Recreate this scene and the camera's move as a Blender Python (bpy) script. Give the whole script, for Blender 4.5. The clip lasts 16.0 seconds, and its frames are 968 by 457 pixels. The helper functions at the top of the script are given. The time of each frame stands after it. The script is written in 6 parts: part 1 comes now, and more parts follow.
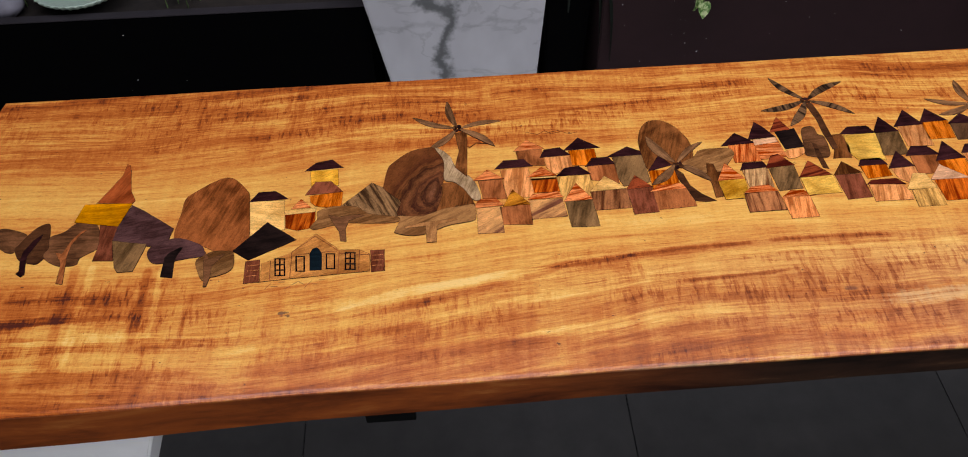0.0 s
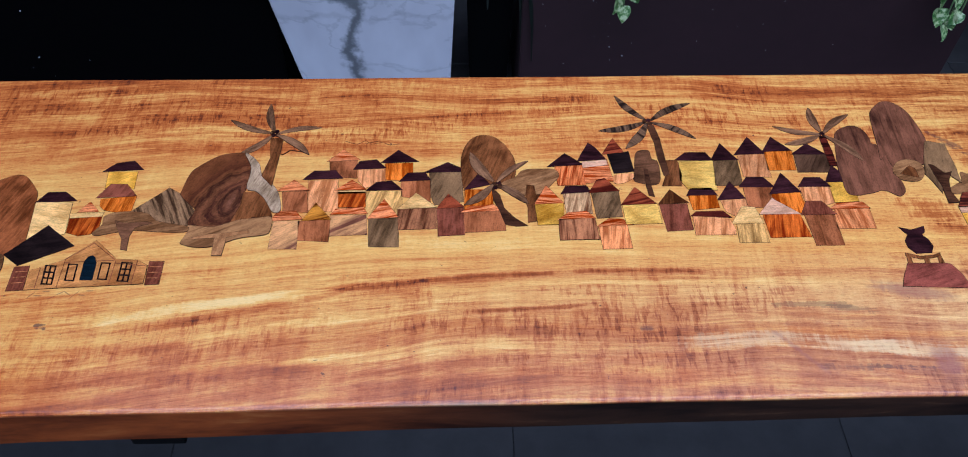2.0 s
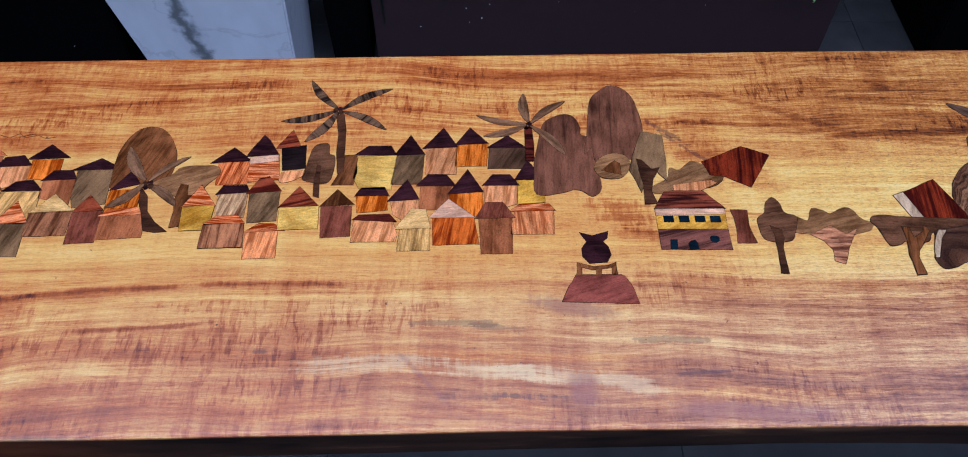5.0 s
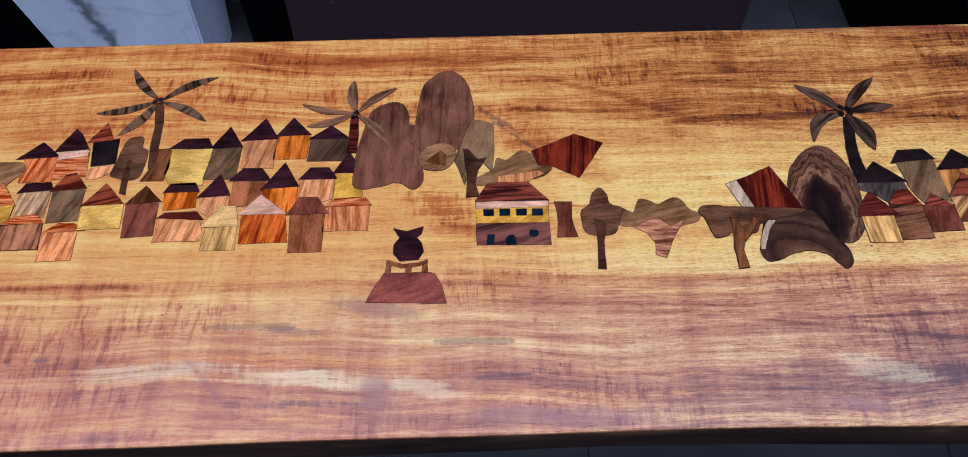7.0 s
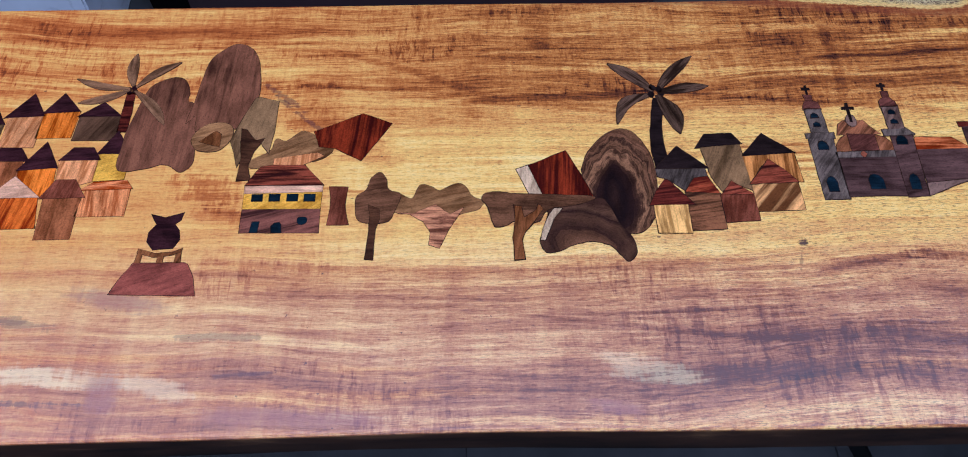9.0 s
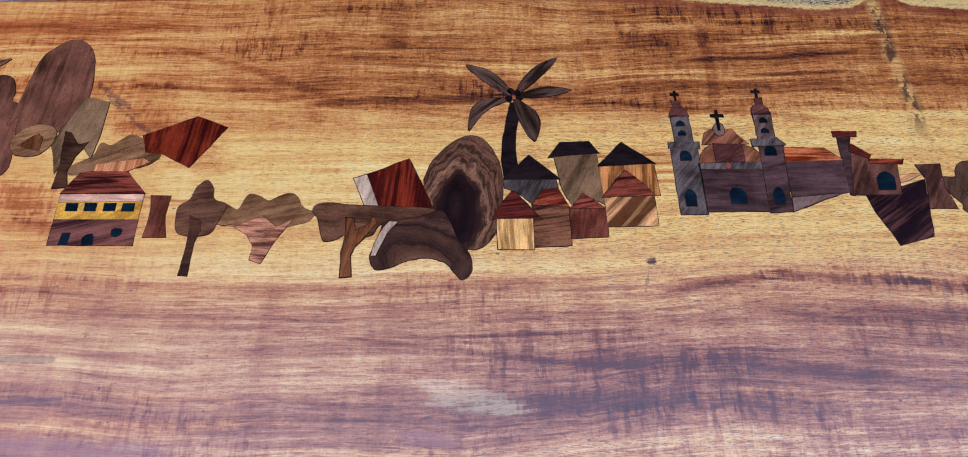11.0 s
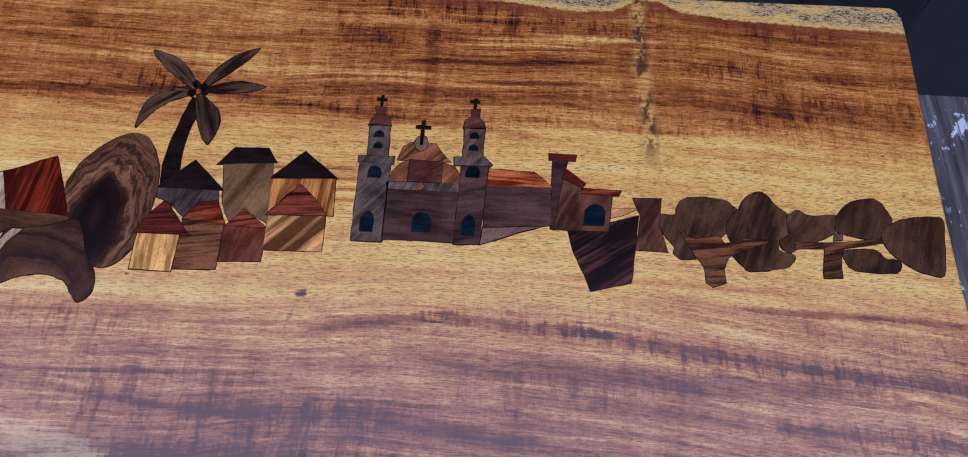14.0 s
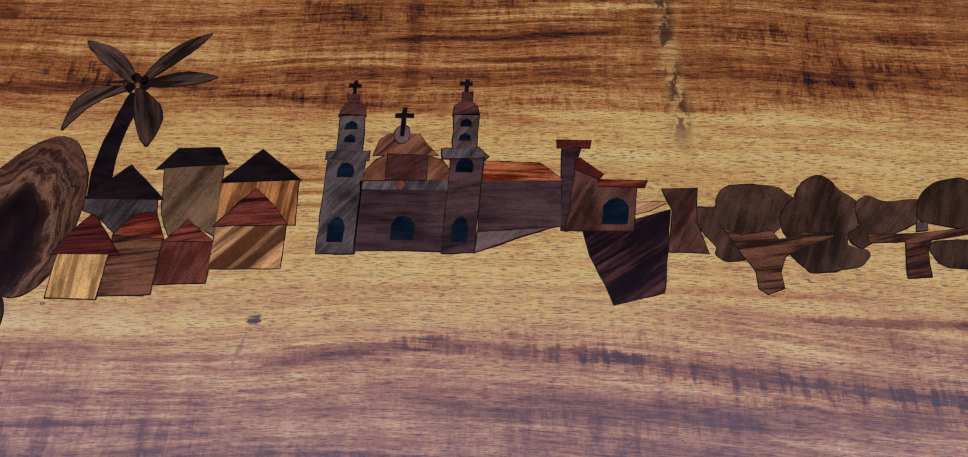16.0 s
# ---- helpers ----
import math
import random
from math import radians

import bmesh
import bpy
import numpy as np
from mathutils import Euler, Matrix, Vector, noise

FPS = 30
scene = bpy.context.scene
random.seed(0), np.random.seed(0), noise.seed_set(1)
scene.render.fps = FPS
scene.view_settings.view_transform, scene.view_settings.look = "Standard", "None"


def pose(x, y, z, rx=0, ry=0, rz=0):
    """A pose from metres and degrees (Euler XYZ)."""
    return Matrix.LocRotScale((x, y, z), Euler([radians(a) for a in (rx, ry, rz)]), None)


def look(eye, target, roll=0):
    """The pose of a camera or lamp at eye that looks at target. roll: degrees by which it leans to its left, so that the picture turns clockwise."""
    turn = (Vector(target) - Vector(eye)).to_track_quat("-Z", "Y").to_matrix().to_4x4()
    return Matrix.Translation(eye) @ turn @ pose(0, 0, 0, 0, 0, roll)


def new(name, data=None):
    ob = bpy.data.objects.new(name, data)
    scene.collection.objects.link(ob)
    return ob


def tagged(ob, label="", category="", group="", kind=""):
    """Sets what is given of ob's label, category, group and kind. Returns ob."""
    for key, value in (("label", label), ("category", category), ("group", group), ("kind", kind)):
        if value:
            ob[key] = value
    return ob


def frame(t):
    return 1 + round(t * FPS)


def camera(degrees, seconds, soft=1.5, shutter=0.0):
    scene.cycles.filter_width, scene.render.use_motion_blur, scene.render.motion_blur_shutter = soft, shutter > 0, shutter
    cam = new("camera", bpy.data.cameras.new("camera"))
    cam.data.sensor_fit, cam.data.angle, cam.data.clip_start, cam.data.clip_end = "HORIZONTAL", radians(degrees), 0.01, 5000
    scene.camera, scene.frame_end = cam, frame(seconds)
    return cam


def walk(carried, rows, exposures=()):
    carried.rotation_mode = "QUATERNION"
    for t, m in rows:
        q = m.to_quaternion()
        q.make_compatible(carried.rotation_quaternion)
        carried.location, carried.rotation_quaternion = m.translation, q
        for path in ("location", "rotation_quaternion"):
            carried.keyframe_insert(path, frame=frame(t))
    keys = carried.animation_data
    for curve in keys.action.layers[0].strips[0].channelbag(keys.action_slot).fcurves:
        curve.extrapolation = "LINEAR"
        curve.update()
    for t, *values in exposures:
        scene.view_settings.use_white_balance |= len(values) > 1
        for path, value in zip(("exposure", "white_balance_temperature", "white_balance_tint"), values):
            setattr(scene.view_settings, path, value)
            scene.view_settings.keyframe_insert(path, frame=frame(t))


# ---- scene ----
cam = camera(59.6, 16.0, soft=1.0)
PATH = [
    (0, (-0.0609, 0.1487, 1.4118), (-0.0138, 1.1013, 0.3178), -1.2),
    (0.5, (0.0377, 0.1611, 1.4038), (0.0921, 1.1071, 0.3047), -0.1),
    (1, (0.1045, 0.1640, 1.3988), (0.1611, 1.1049, 0.2960), 2.0),
    (1.5, (0.1364, 0.1669, 1.3988), (0.1872, 1.1057, 0.2938), 2.2),
    (2, (0.1415, 0.1966, 1.3966), (0.1886, 1.1311, 0.2873), 1.7),
    (2.5, (0.1952, 0.2220, 1.3893), (0.2380, 1.1470, 0.2721), 1.8),
    (3, (0.2844, 0.2401, 1.3872), (0.3279, 1.1521, 0.2597), 2.2),
    (3.5, (0.3475, 0.2496, 1.3857), (0.3881, 1.1448, 0.2445), 2.0),
    (4, (0.3896, 0.2467, 1.3814), (0.4237, 1.1311, 0.2314), 1.8),
    (4.5, (0.4041, 0.2597, 1.3792), (0.4295, 1.1369, 0.2235), 0.5),
    (5, (0.4825, 0.2800, 1.3726), (0.5079, 1.1456, 0.2082), 0.7),
    (5.2, (0.5158, 0.2837, 1.3697), (0.5427, 1.1506, 0.2060), 0.7),
    (7.3, (0.6762, 0.3141, 1.3581), (0.7175, 1.1332, 0.1611), 0.6),
    (7.5, (0.7074, 0.3112, 1.3531), (0.7567, 1.1318, 0.1567), 0.9),
    (8, (0.7756, 0.3163, 1.3465), (0.8278, 1.1216, 0.1407), 1.0),
    (8.5, (0.8147, 0.3294, 1.3429), (0.8655, 1.1202, 0.1270), 1.7),
    (9, (0.8220, 0.3453, 1.3371), (0.8786, 1.1194, 0.1110), 2.4),
    (9.5, (0.8561, 0.3628, 1.3349), (0.9032, 1.1267, 0.1023), 1.9),
    (9.7, (0.8822, 0.3686, 1.3364), (0.9315, 1.1274, 0.1001), 2.2),
    (11.8, (1.0237, 0.4135, 1.3066), (1.0817, 1.1564, 0.0617), 3.3),
    (12, (1.0578, 0.4288, 1.3074), (1.1158, 1.1572, 0.0544), 3.4),
    (12.5, (1.1361, 0.4513, 1.2994), (1.2283, 1.1644, 0.0392), 5.8),
    (13, (1.1695, 0.4614, 1.2994), (1.2660, 1.1615, 0.0326), 7.0),
    (13.5, (1.1847, 0.4614, 1.2965), (1.2653, 1.1535, 0.0239), 8.8),
    (14, (1.1993, 0.4643, 1.2870), (1.2653, 1.1477, 0.0087), 7.8),
    (14.5, (1.2087, 0.4621, 1.2682), (1.2529, 1.1470, -0.0102), 6.1),
    (15, (1.2138, 0.4708, 1.2515), (1.2428, 1.1840, -0.0123), 4.3),
    (15.5, (1.2217, 0.4890, 1.2152), (1.2384, 1.2116, -0.0435), 2.4),
    (16, (1.2261, 0.5049, 1.1833), (1.2348, 1.2297, -0.0740), 1.3),
]
EXPOSURES = [
    (0, 0.50, 7250, 12), (0.5, 0.57, 6200, 12), (1.0, 0.64, 5500, 12), (2.5, 0.62, 5000, 13), (5.0, 0.49, 4950, 13), (7.5, 0.49, 5050, 13), (9.2, 0.52, 4900, 15), (12.0, 0.26, 4900, 19), (13.5, 0.04, 5100, 22), (14.5, 0.06, 5250, 21), (16.0, -0.15, 5350, 20),
]
walk(cam, [(t, look(eye, target, roll)) for t, eye, target, roll in PATH], EXPOSURES)

# ---- world, light, exposure ----
world = bpy.data.worlds.new("sky")
scene.world = world
world.use_nodes = True
wn = world.node_tree.nodes
sky = wn.new("ShaderNodeTexSky")
sky.sky_type, sky.sun_disc = "NISHITA", False
sky.sun_elevation, sky.sun_rotation = radians(50), radians(200)
world.node_tree.links.new(sky.outputs["Color"], wn["Background"].inputs["Color"])
wn["Background"].inputs["Strength"].default_value = 0.06


def area_lamp(name, m, sx, sy, watts, colour):
    data = bpy.data.lights.new(name, "AREA")
    data.shape, data.size, data.size_y, data.energy, data.color = "RECTANGLE", sx, sy, watts, colour
    ob = new(name, data)
    ob.matrix_world = m
    return ob


# daylight that falls through the roof opening above the table
area_lamp("roof_opening_daylight", pose(0.98, 0.38, 2.63), 4.1, 2.2, 68, (0.73, 0.80, 1.0))
# daylight through the open shop front behind the camera
area_lamp("shop_front_daylight", pose(0.6, -2.24, 1.30, 90, 0, 0), 3.9, 1.7, 26, (0.82, 0.88, 1.0))


# ---- materials ----
def nodes_of(name):
    mat = bpy.data.materials.new(name)
    mat.use_nodes = True
    return mat, mat.node_tree.nodes, mat.node_tree.links


def add(nodes, kind, **values):
    n = nodes.new(kind)
    for k, v in values.items():
        if k == "op":
            n.operation = v
        else:
            n.inputs[k].default_value = v
    return n


def ramp(nodes, stops):
    n = nodes.new("ShaderNodeValToRGB")
    e = n.color_ramp.elements
    while len(e) < len(stops):
        e.new(0.5)
    for el, (p, c) in zip(e, stops):
        el.position, el.color = p, (*c, 1)
    return n


def coords(nodes, links, scale, turn=0.0, jitter=True):
    """Object coordinates, scaled, turned about z, and shifted from piece to piece."""
    tc = nodes.new("ShaderNodeTexCoord")
    mp = nodes.new("ShaderNodeMapping")
    mp.vector_type = "TEXTURE"      # turned first, then scaled
    mp.inputs["Scale"].default_value = [1 / s for s in scale]
    mp.inputs["Rotation"].default_value = (0, 0, radians(-turn))
    links.new(tc.outputs["Object"], mp.inputs["Vector"])
    if not jitter:
        return mp.outputs["Vector"]
    info = nodes.new("ShaderNodeObjectInfo")
    mul = add(nodes, "ShaderNodeMath", op="MULTIPLY")
    mul.inputs[1].default_value = 37.0
    links.new(info.outputs["Random"], mul.inputs[0])
    sh = nodes.new("ShaderNodeVectorMath")
    sh.operation = "ADD"
    links.new(mp.outputs["Vector"], sh.inputs[0])
    links.new(mul.outputs[0], sh.inputs[1])
    return sh.outputs[0]


def noise_tex(nodes, links, vec, scale=1.0, detail=4.0, rough=0.55, distortion=0.0):
    n = add(nodes, "ShaderNodeTexNoise", Scale=scale, Detail=detail, Roughness=rough, Distortion=distortion)
    links.new(vec, n.inputs["Vector"])
    return n.outputs["Fac"]


def mixc(nodes, links, fac, a, b, blend="MIX"):
    n = nodes.new("ShaderNodeMix")
    n.data_type, n.blend_type = "RGBA", blend
    for sock, v in ((n.inputs["Factor"], fac), (n.inputs["A"], a), (n.inputs["B"], b)):
        if sock.type == "RGBA" and isinstance(v, tuple):
            sock.default_value = (*v, 1)
        elif isinstance(v, float):
            sock.default_value = v
        else:
            links.new(v, sock)
    # the colour sockets share their names with the float ones
    cols = [s for s in n.inputs if s.type == "RGBA"]
    for sock, v in zip(cols, (a, b)):
        if isinstance(v, tuple):
            sock.default_value = (*v, 1)
        else:
            links.new(v, sock)
    facs = [s for s in n.inputs if s.type == "VALUE"]
    if not isinstance(fac, float):
        links.new(fac, facs[0])
    else:
        facs[0].default_value = fac
    return [s for s in n.outputs if s.type == "RGBA"][0]


def maths(nodes, links, op, a, b=0.0, clamp=False):
    n = nodes.new("ShaderNodeMath")
    n.operation, n.use_clamp = op, clamp
    for i, v in enumerate((a, b)):
        if isinstance(v, (int, float)):
            n.inputs[i].default_value = v
        else:
            links.new(v, n.inputs[i])
    return n.outputs[0]


def smooth(nodes, links, v, lo, hi):
    n = nodes.new("ShaderNodeMapRange")
    n.interpolation_type = "SMOOTHSTEP"
    n.inputs["From Min"].default_value, n.inputs["From Max"].default_value = lo, hi
    links.new(v, n.inputs["Value"])
    return n.outputs["Result"]


def bump(nodes, links, height, strength, dist=0.001):
    b = add(nodes, "ShaderNodeBump", Strength=strength, Distance=dist)
    links.new(height, b.inputs["Height"])
    return b.outputs["Normal"]


def plain(name, colour, rough=0.6, metal=0.0, vary=0.25, scale=30.0, relief=0.15):
    mat, n, l = nodes_of(name)
    bsdf = n["Principled BSDF"]
    vec = coords(n, l, (1, 1, 1))
    a = noise_tex(n, l, vec, scale)
    b = noise_tex(n, l, vec, scale * 0.12, 3)
    m = maths(n, l, "MULTIPLY", a, b)
    r = ramp(n, [(0.1, tuple(c * (1 - vary) for c in colour)), (0.45, tuple(min(1, c * (1 + vary)) for c in colour))])
    l.new(m, r.inputs["Fac"])
    l.new(r.outputs["Color"], bsdf.inputs["Base Color"])
    bsdf.inputs["Roughness"].default_value, bsdf.inputs["Metallic"].default_value = rough, metal
    l.new(bump(n, l, a, relief), bsdf.inputs["Normal"])
    return mat


SLAB_X0, SLAB_X1, FRONT, BACK, TOP, GROUND = -0.812, 2.17, 0.735, 1.335, 0.75, -0.3


MARK_INPUTS = ("along", "depth", "ripple", "torn", "before", "start", "run", "level", "rise", "half", "soft", "rag")


def mark_group():
    """Node group: a soft-edged streak from start to start + run, its edges torn by the grain."""
    tree = bpy.data.node_groups.new("grain_mark", "ShaderNodeTree")
    for name in MARK_INPUTS:
        tree.interface.new_socket(name, in_out="INPUT", socket_type="NodeSocketFloat")
    tree.interface.new_socket("mask", in_out="OUTPUT", socket_type="NodeSocketFloat")
    n, l = tree.nodes, tree.links
    gi, go = n.new("NodeGroupInput"), n.new("NodeGroupOutput")
    i = gi.outputs

    def M(op, a, b=0.0, clamp=False):
        return maths(n, l, op, a, b, clamp)

    def step(v, lo, hi):
        r = n.new("ShaderNodeMapRange")
        r.interpolation_type = "SMOOTHSTEP"
        for k, w in (("Value", v), ("From Min", lo), ("From Max", hi)):
            if isinstance(w, float):
                r.inputs[k].default_value = w
            else:
                l.new(w, r.inputs[k])
        return r.outputs["Result"]

    # each mark waits for the one before it, which keeps the shader small
    along = M("ADD", i["along"], M("MULTIPLY", i["before"], 1e-7))
    a = M("DIVIDE", M("SUBTRACT", along, i["start"]), i["run"])
    mid = M("ADD", M("MULTIPLY", a, i["rise"]), i["level"])
    bend = M("MULTIPLY", M("MULTIPLY", M("SUBTRACT", i["ripple"], 0.5), i["half"]), 2.0)
    d = M("ABSOLUTE", M("ADD", M("SUBTRACT", i["depth"], mid), bend))
    m = M("SUBTRACT", 1.0, step(d, 0.0, M("MULTIPLY", i["half"], 1.25)))
    # 1 in the middle of the run, 0 past its ends
    ends = M("SUBTRACT", 0.5, M("ABSOLUTE", M("SUBTRACT", a, 0.5)))
    m = M("MULTIPLY", m, step(ends, M("MULTIPLY", i["soft"], -1.0), i["soft"]))
    # the middle strengthened, what lies outside the streak left alone
    rag = M("MULTIPLY", M("MULTIPLY", i["torn"], i["rag"]), M("MULTIPLY", m, 4.0, True))
    l.new(step(M("ADD", m, rag), 0.25, 1.0), go.inputs["mask"])
    return tree


def slab_wood():
    """Lacquered golden hardwood: one tone runs from dark heart to pale wood, laid out in zones, streaks and curly dashes."""
    mat, n, l = nodes_of("slab_wood")
    bsdf = n["Principled BSDF"]
    tc = n.new("ShaderNodeTexCoord")
    sep = n.new("ShaderNodeSeparateXYZ")
    l.new(tc.outputs["Object"], sep.inputs[0])
    x, y, z = sep.outputs["X"], sep.outputs["Y"], sep.outputs["Z"]

    def M(op, a, b=0.0, clamp=False):
        return maths(n, l, op, a, b, clamp)

    def S(v, lo, hi):
        return smooth(n, l, v, lo, hi)

    def grey_ramp(value, stops):
        r = ramp(n, [(p, (g, g, g)) for p, g in stops])
        l.new(value, r.inputs["Fac"])
        return r.outputs["Color"]

    def centred(v, k):
        return M("MULTIPLY", M("SUBTRACT", v, 0.5), k)

    def total(*terms):
        out = terms[0]
        for t in terms[1:]:
            out = M("ADD", out, t)
        return out

    raw = M("SUBTRACT", y, FRONT)
    deep = M("DIVIDE", raw, 0.6, True)
    length = M("DIVIDE", M("ADD", x, 0.85), 3.05, True)
    far = S(x, 0.55, 1.35)
    # the grain rises towards the village and falls again past it, most of all near the front
    hump = grey_ramp(length, ((0.0, 0.0), (0.15, 0.05), (0.38, 0.95), (0.46, 1.0), (0.62, 0.55), (0.8, 0.75), (1.0, 0.1)))
    hump = M("MULTIPLY", hump, M("SUBTRACT", 0.075, M("MULTIPLY", S(raw, 0.15, 0.42), 0.055)))
    broad = noise_tex(n, l, coords(n, l, (1.6, 2.4, 1), jitter=False), 1.0, 2, 0.5)
    ripple = noise_tex(n, l, coords(n, l, (5, 8, 1), jitter=False), 1.0, 3, 0.5)
    flow = total(M("SUBTRACT", raw, hump), centred(broad, 0.09), centred(ripple, 0.016))

    def tex(sx, sy, detail=4.0, rough=0.55, dist=0.0, shift=0.0):
        place = (M("ADD", M("MULTIPLY", x, sx), shift), M("MULTIPLY", flow, sy), M("MULTIPLY", z, 6.0))
        comb = n.new("ShaderNodeCombineXYZ")
        for k, v in zip("XYZ", place):
            l.new(v, comb.inputs[k])
        return noise_tex(n, l, comb.outputs[0], 1.0, detail, rough, dist)

    bands = tex(0.8, 13.0, 3, 0.5, 0.3, 4.0)
    streaks = tex(2.6, 50.0, 5, 0.64, 0.45, 9.0)
    lines = tex(7.5, 165.0, 4, 0.64, 0.3, 2.0)
    hair = tex(24.0, 500.0, 3, 0.62, 0.1, 17.0)
    # zones from the front edge to the back edge, for the near and the far half
    near_zone = grey_ramp(deep, ((0.0, 0.47), (0.10, 0.50), (0.22, 0.55), (0.33, 0.62), (0.45, 0.68), (0.62, 0.72), (0.74, 0.67), (0.88, 0.63), (1.0, 0.58)))
    far_zone = grey_ramp(deep, ((0.0, 0.45), (0.12, 0.44), (0.25, 0.44), (0.34, 0.60), (0.42, 0.76), (0.60, 0.80), (0.68, 0.72), (0.74, 0.52), (0.88, 0.47), (1.0, 0.44)))
    zone = M("ADD", M("MULTIPLY", near_zone, M("SUBTRACT", 1.0, far)), M("MULTIPLY", far_zone, far))
    calm = M("MULTIPLY", S(raw, 0.15, 0.24), M("SUBTRACT", 1.0, S(raw, 0.38, 0.46)))
    front = M("SUBTRACT", 1.0, S(raw, 0.12, 0.22))
    lively = M("SUBTRACT", M("SUBTRACT", 1.0, M("MULTIPLY", calm, 0.48)), M("MULTIPLY", M("MULTIPLY", front, M("SUBTRACT", 1.0, far)), 0.28))
    lively = M("SUBTRACT", lively, M("MULTIPLY", M("MULTIPLY", far, S(raw, 0.40, 0.46)), 0.30))
    figure = total(centred(bands, 0.95), centred(streaks, 0.95), centred(lines, 0.80), M("MULTIPLY", centred(hair, 0.45), M("ADD", 1.0, M("MULTIPLY", far, 0.9))))
    tone = M("ADD", zone, M("MULTIPLY", figure, M("MULTIPLY", lively, 0.92)))
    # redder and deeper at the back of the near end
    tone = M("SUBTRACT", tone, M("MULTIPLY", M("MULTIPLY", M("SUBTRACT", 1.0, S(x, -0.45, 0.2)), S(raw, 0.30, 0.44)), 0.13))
    # narrow dark streaks and pale streaks that stand out from the rest
    dark_streak = S(tex(2.4, 64.0, 5, 0.66, 0.5, 31.0), 0.55, 0.66)
    back_half = S(raw, 0.36, 0.46)
    tone = M("SUBTRACT", tone, M("MULTIPLY", M("MULTIPLY", dark_streak, lively), M("ADD", 0.07, M("MULTIPLY", back_half, 0.07))))
    pale_streak = S(tex(1.3, 36.0, 4, 0.6, 0.4, 47.0), 0.55, 0.66)
    tone = M("ADD", tone, M("MULTIPLY", M("MULTIPLY", pale_streak, M("SUBTRACT", 1.0, M("MULTIPLY", back_half, 0.5))), 0.11))
    # curly figure: short dashes across the grain, in loose fields along the streaks
    dash = noise_tex(n, l, coords(n, l, (180, 34, 1), jitter=False), 1.0, 3, 0.62, 0.25)
    dash2 = noise_tex(n, l, coords(n, l, (85, 17, 1), 4.0, jitter=False), 1.0, 4, 0.66, 0.3)
    field = S(noise_tex(n, l, coords(n, l, (3.2, 10.0, 1), jitter=False), 1.0, 4, 0.62, 0.4), 0.42, 0.58)
    field = M("MULTIPLY", field, M("SUBTRACT", 1.0, M("MULTIPLY", calm, 0.88)))
    along_streak = M("ADD", 0.3, M("MULTIPLY", S(streaks, 0.62, 0.42), 0.7))
    curl = M("MULTIPLY", M("MULTIPLY", S(dash, 0.50, 0.63), field), along_streak)
    tone = M("SUBTRACT", tone, M("MULTIPLY", curl, M("SUBTRACT", 0.27, M("MULTIPLY", front, 0.06))))
    tone = M("SUBTRACT", tone, M("MULTIPLY", M("MULTIPLY", S(dash2, 0.48, 0.66), field), 0.13))
    # golden patches that break into the front
    golden = M("MULTIPLY", S(tex(1.5, 15.0, 4, 0.6, 0.5, 23.0), 0.50, 0.62), front)
    tone = M("ADD", tone, M("MULTIPLY", golden, 0.09))
    # faint ripples across the whole plank, as polished curly wood shows
    sheen = noise_tex(n, l, coords(n, l, (30, 2.2, 1), 3.0, jitter=False), 1.0, 4, 0.65, 0.2)
    tone = M("ADD", tone, M("MULTIPLY", centred(sheen, 0.24), M("ADD", 1.0, front)))
    fine = noise_tex(n, l, coords(n, l, (420, 300, 1), jitter=False), 1.0, 3, 0.7)
    tone = M("ADD", tone, M("MULTIPLY", centred(fine, 1.0), M("ADD", 0.20, M("MULTIPLY", far, 0.16))))
    tone = M("ADD", tone, M("MULTIPLY", centred(dash, 0.45), M("MULTIPLY", lively, M("ADD", 0.3, M("MULTIPLY", back_half, 0.7)))))
    # short broken flecks of darker fibre
    flecks = noise_tex(n, l, coords(n, l, (70, 430, 1), jitter=False), 1.0, 3, 0.6, 0.2)
    tone = M("SUBTRACT", tone, M("MULTIPLY", S(flecks, 0.52, 0.68), M("ADD", 0.07, M("MULTIPLY", lively, M("ADD", 0.05, M("MULTIPLY", far, 0.07))))))
    torn = total(centred(streaks, 1.4), centred(lines, 2.0), centred(dash, 1.0))
    # single marks of the plank: soft-edged strokes, broken up by the grain; they shift the tone
    inks = []

    marks = mark_group()

    def mask(before, x0, v0, x1, v1, half, soft, rag):
        g = n.new("ShaderNodeGroup")
        g.node_tree = marks
        for name, v in zip(MARK_INPUTS, (x, raw, ripple, torn, before)):
            l.new(v, g.inputs[name])
        for name, v in zip(MARK_INPUTS[5:], (x0, x1 - x0, v0, v1 - v0, half, soft / abs(x1 - x0), rag)):
            g.inputs[name].default_value = v
        return g.outputs[0]

    def stroke(x0, v0, x1, v1, half, shift, soft=0.03, rag=1.0):
        """A streak in the wood, darker (negative) or paler than its ground."""
        nonlocal tone
        tone = M("ADD", tone, M("MULTIPLY", mask(tone, x0, v0, x1, v1, half, soft, rag), shift))

    def ink(x0, v0, x1, v1, half, colour, amount, soft=0.01, rag=0.8):
        """A blue-black or whitish stain of its own colour."""
        inks.append(((x0, v0, x1, v1, half, soft, rag), colour, amount))

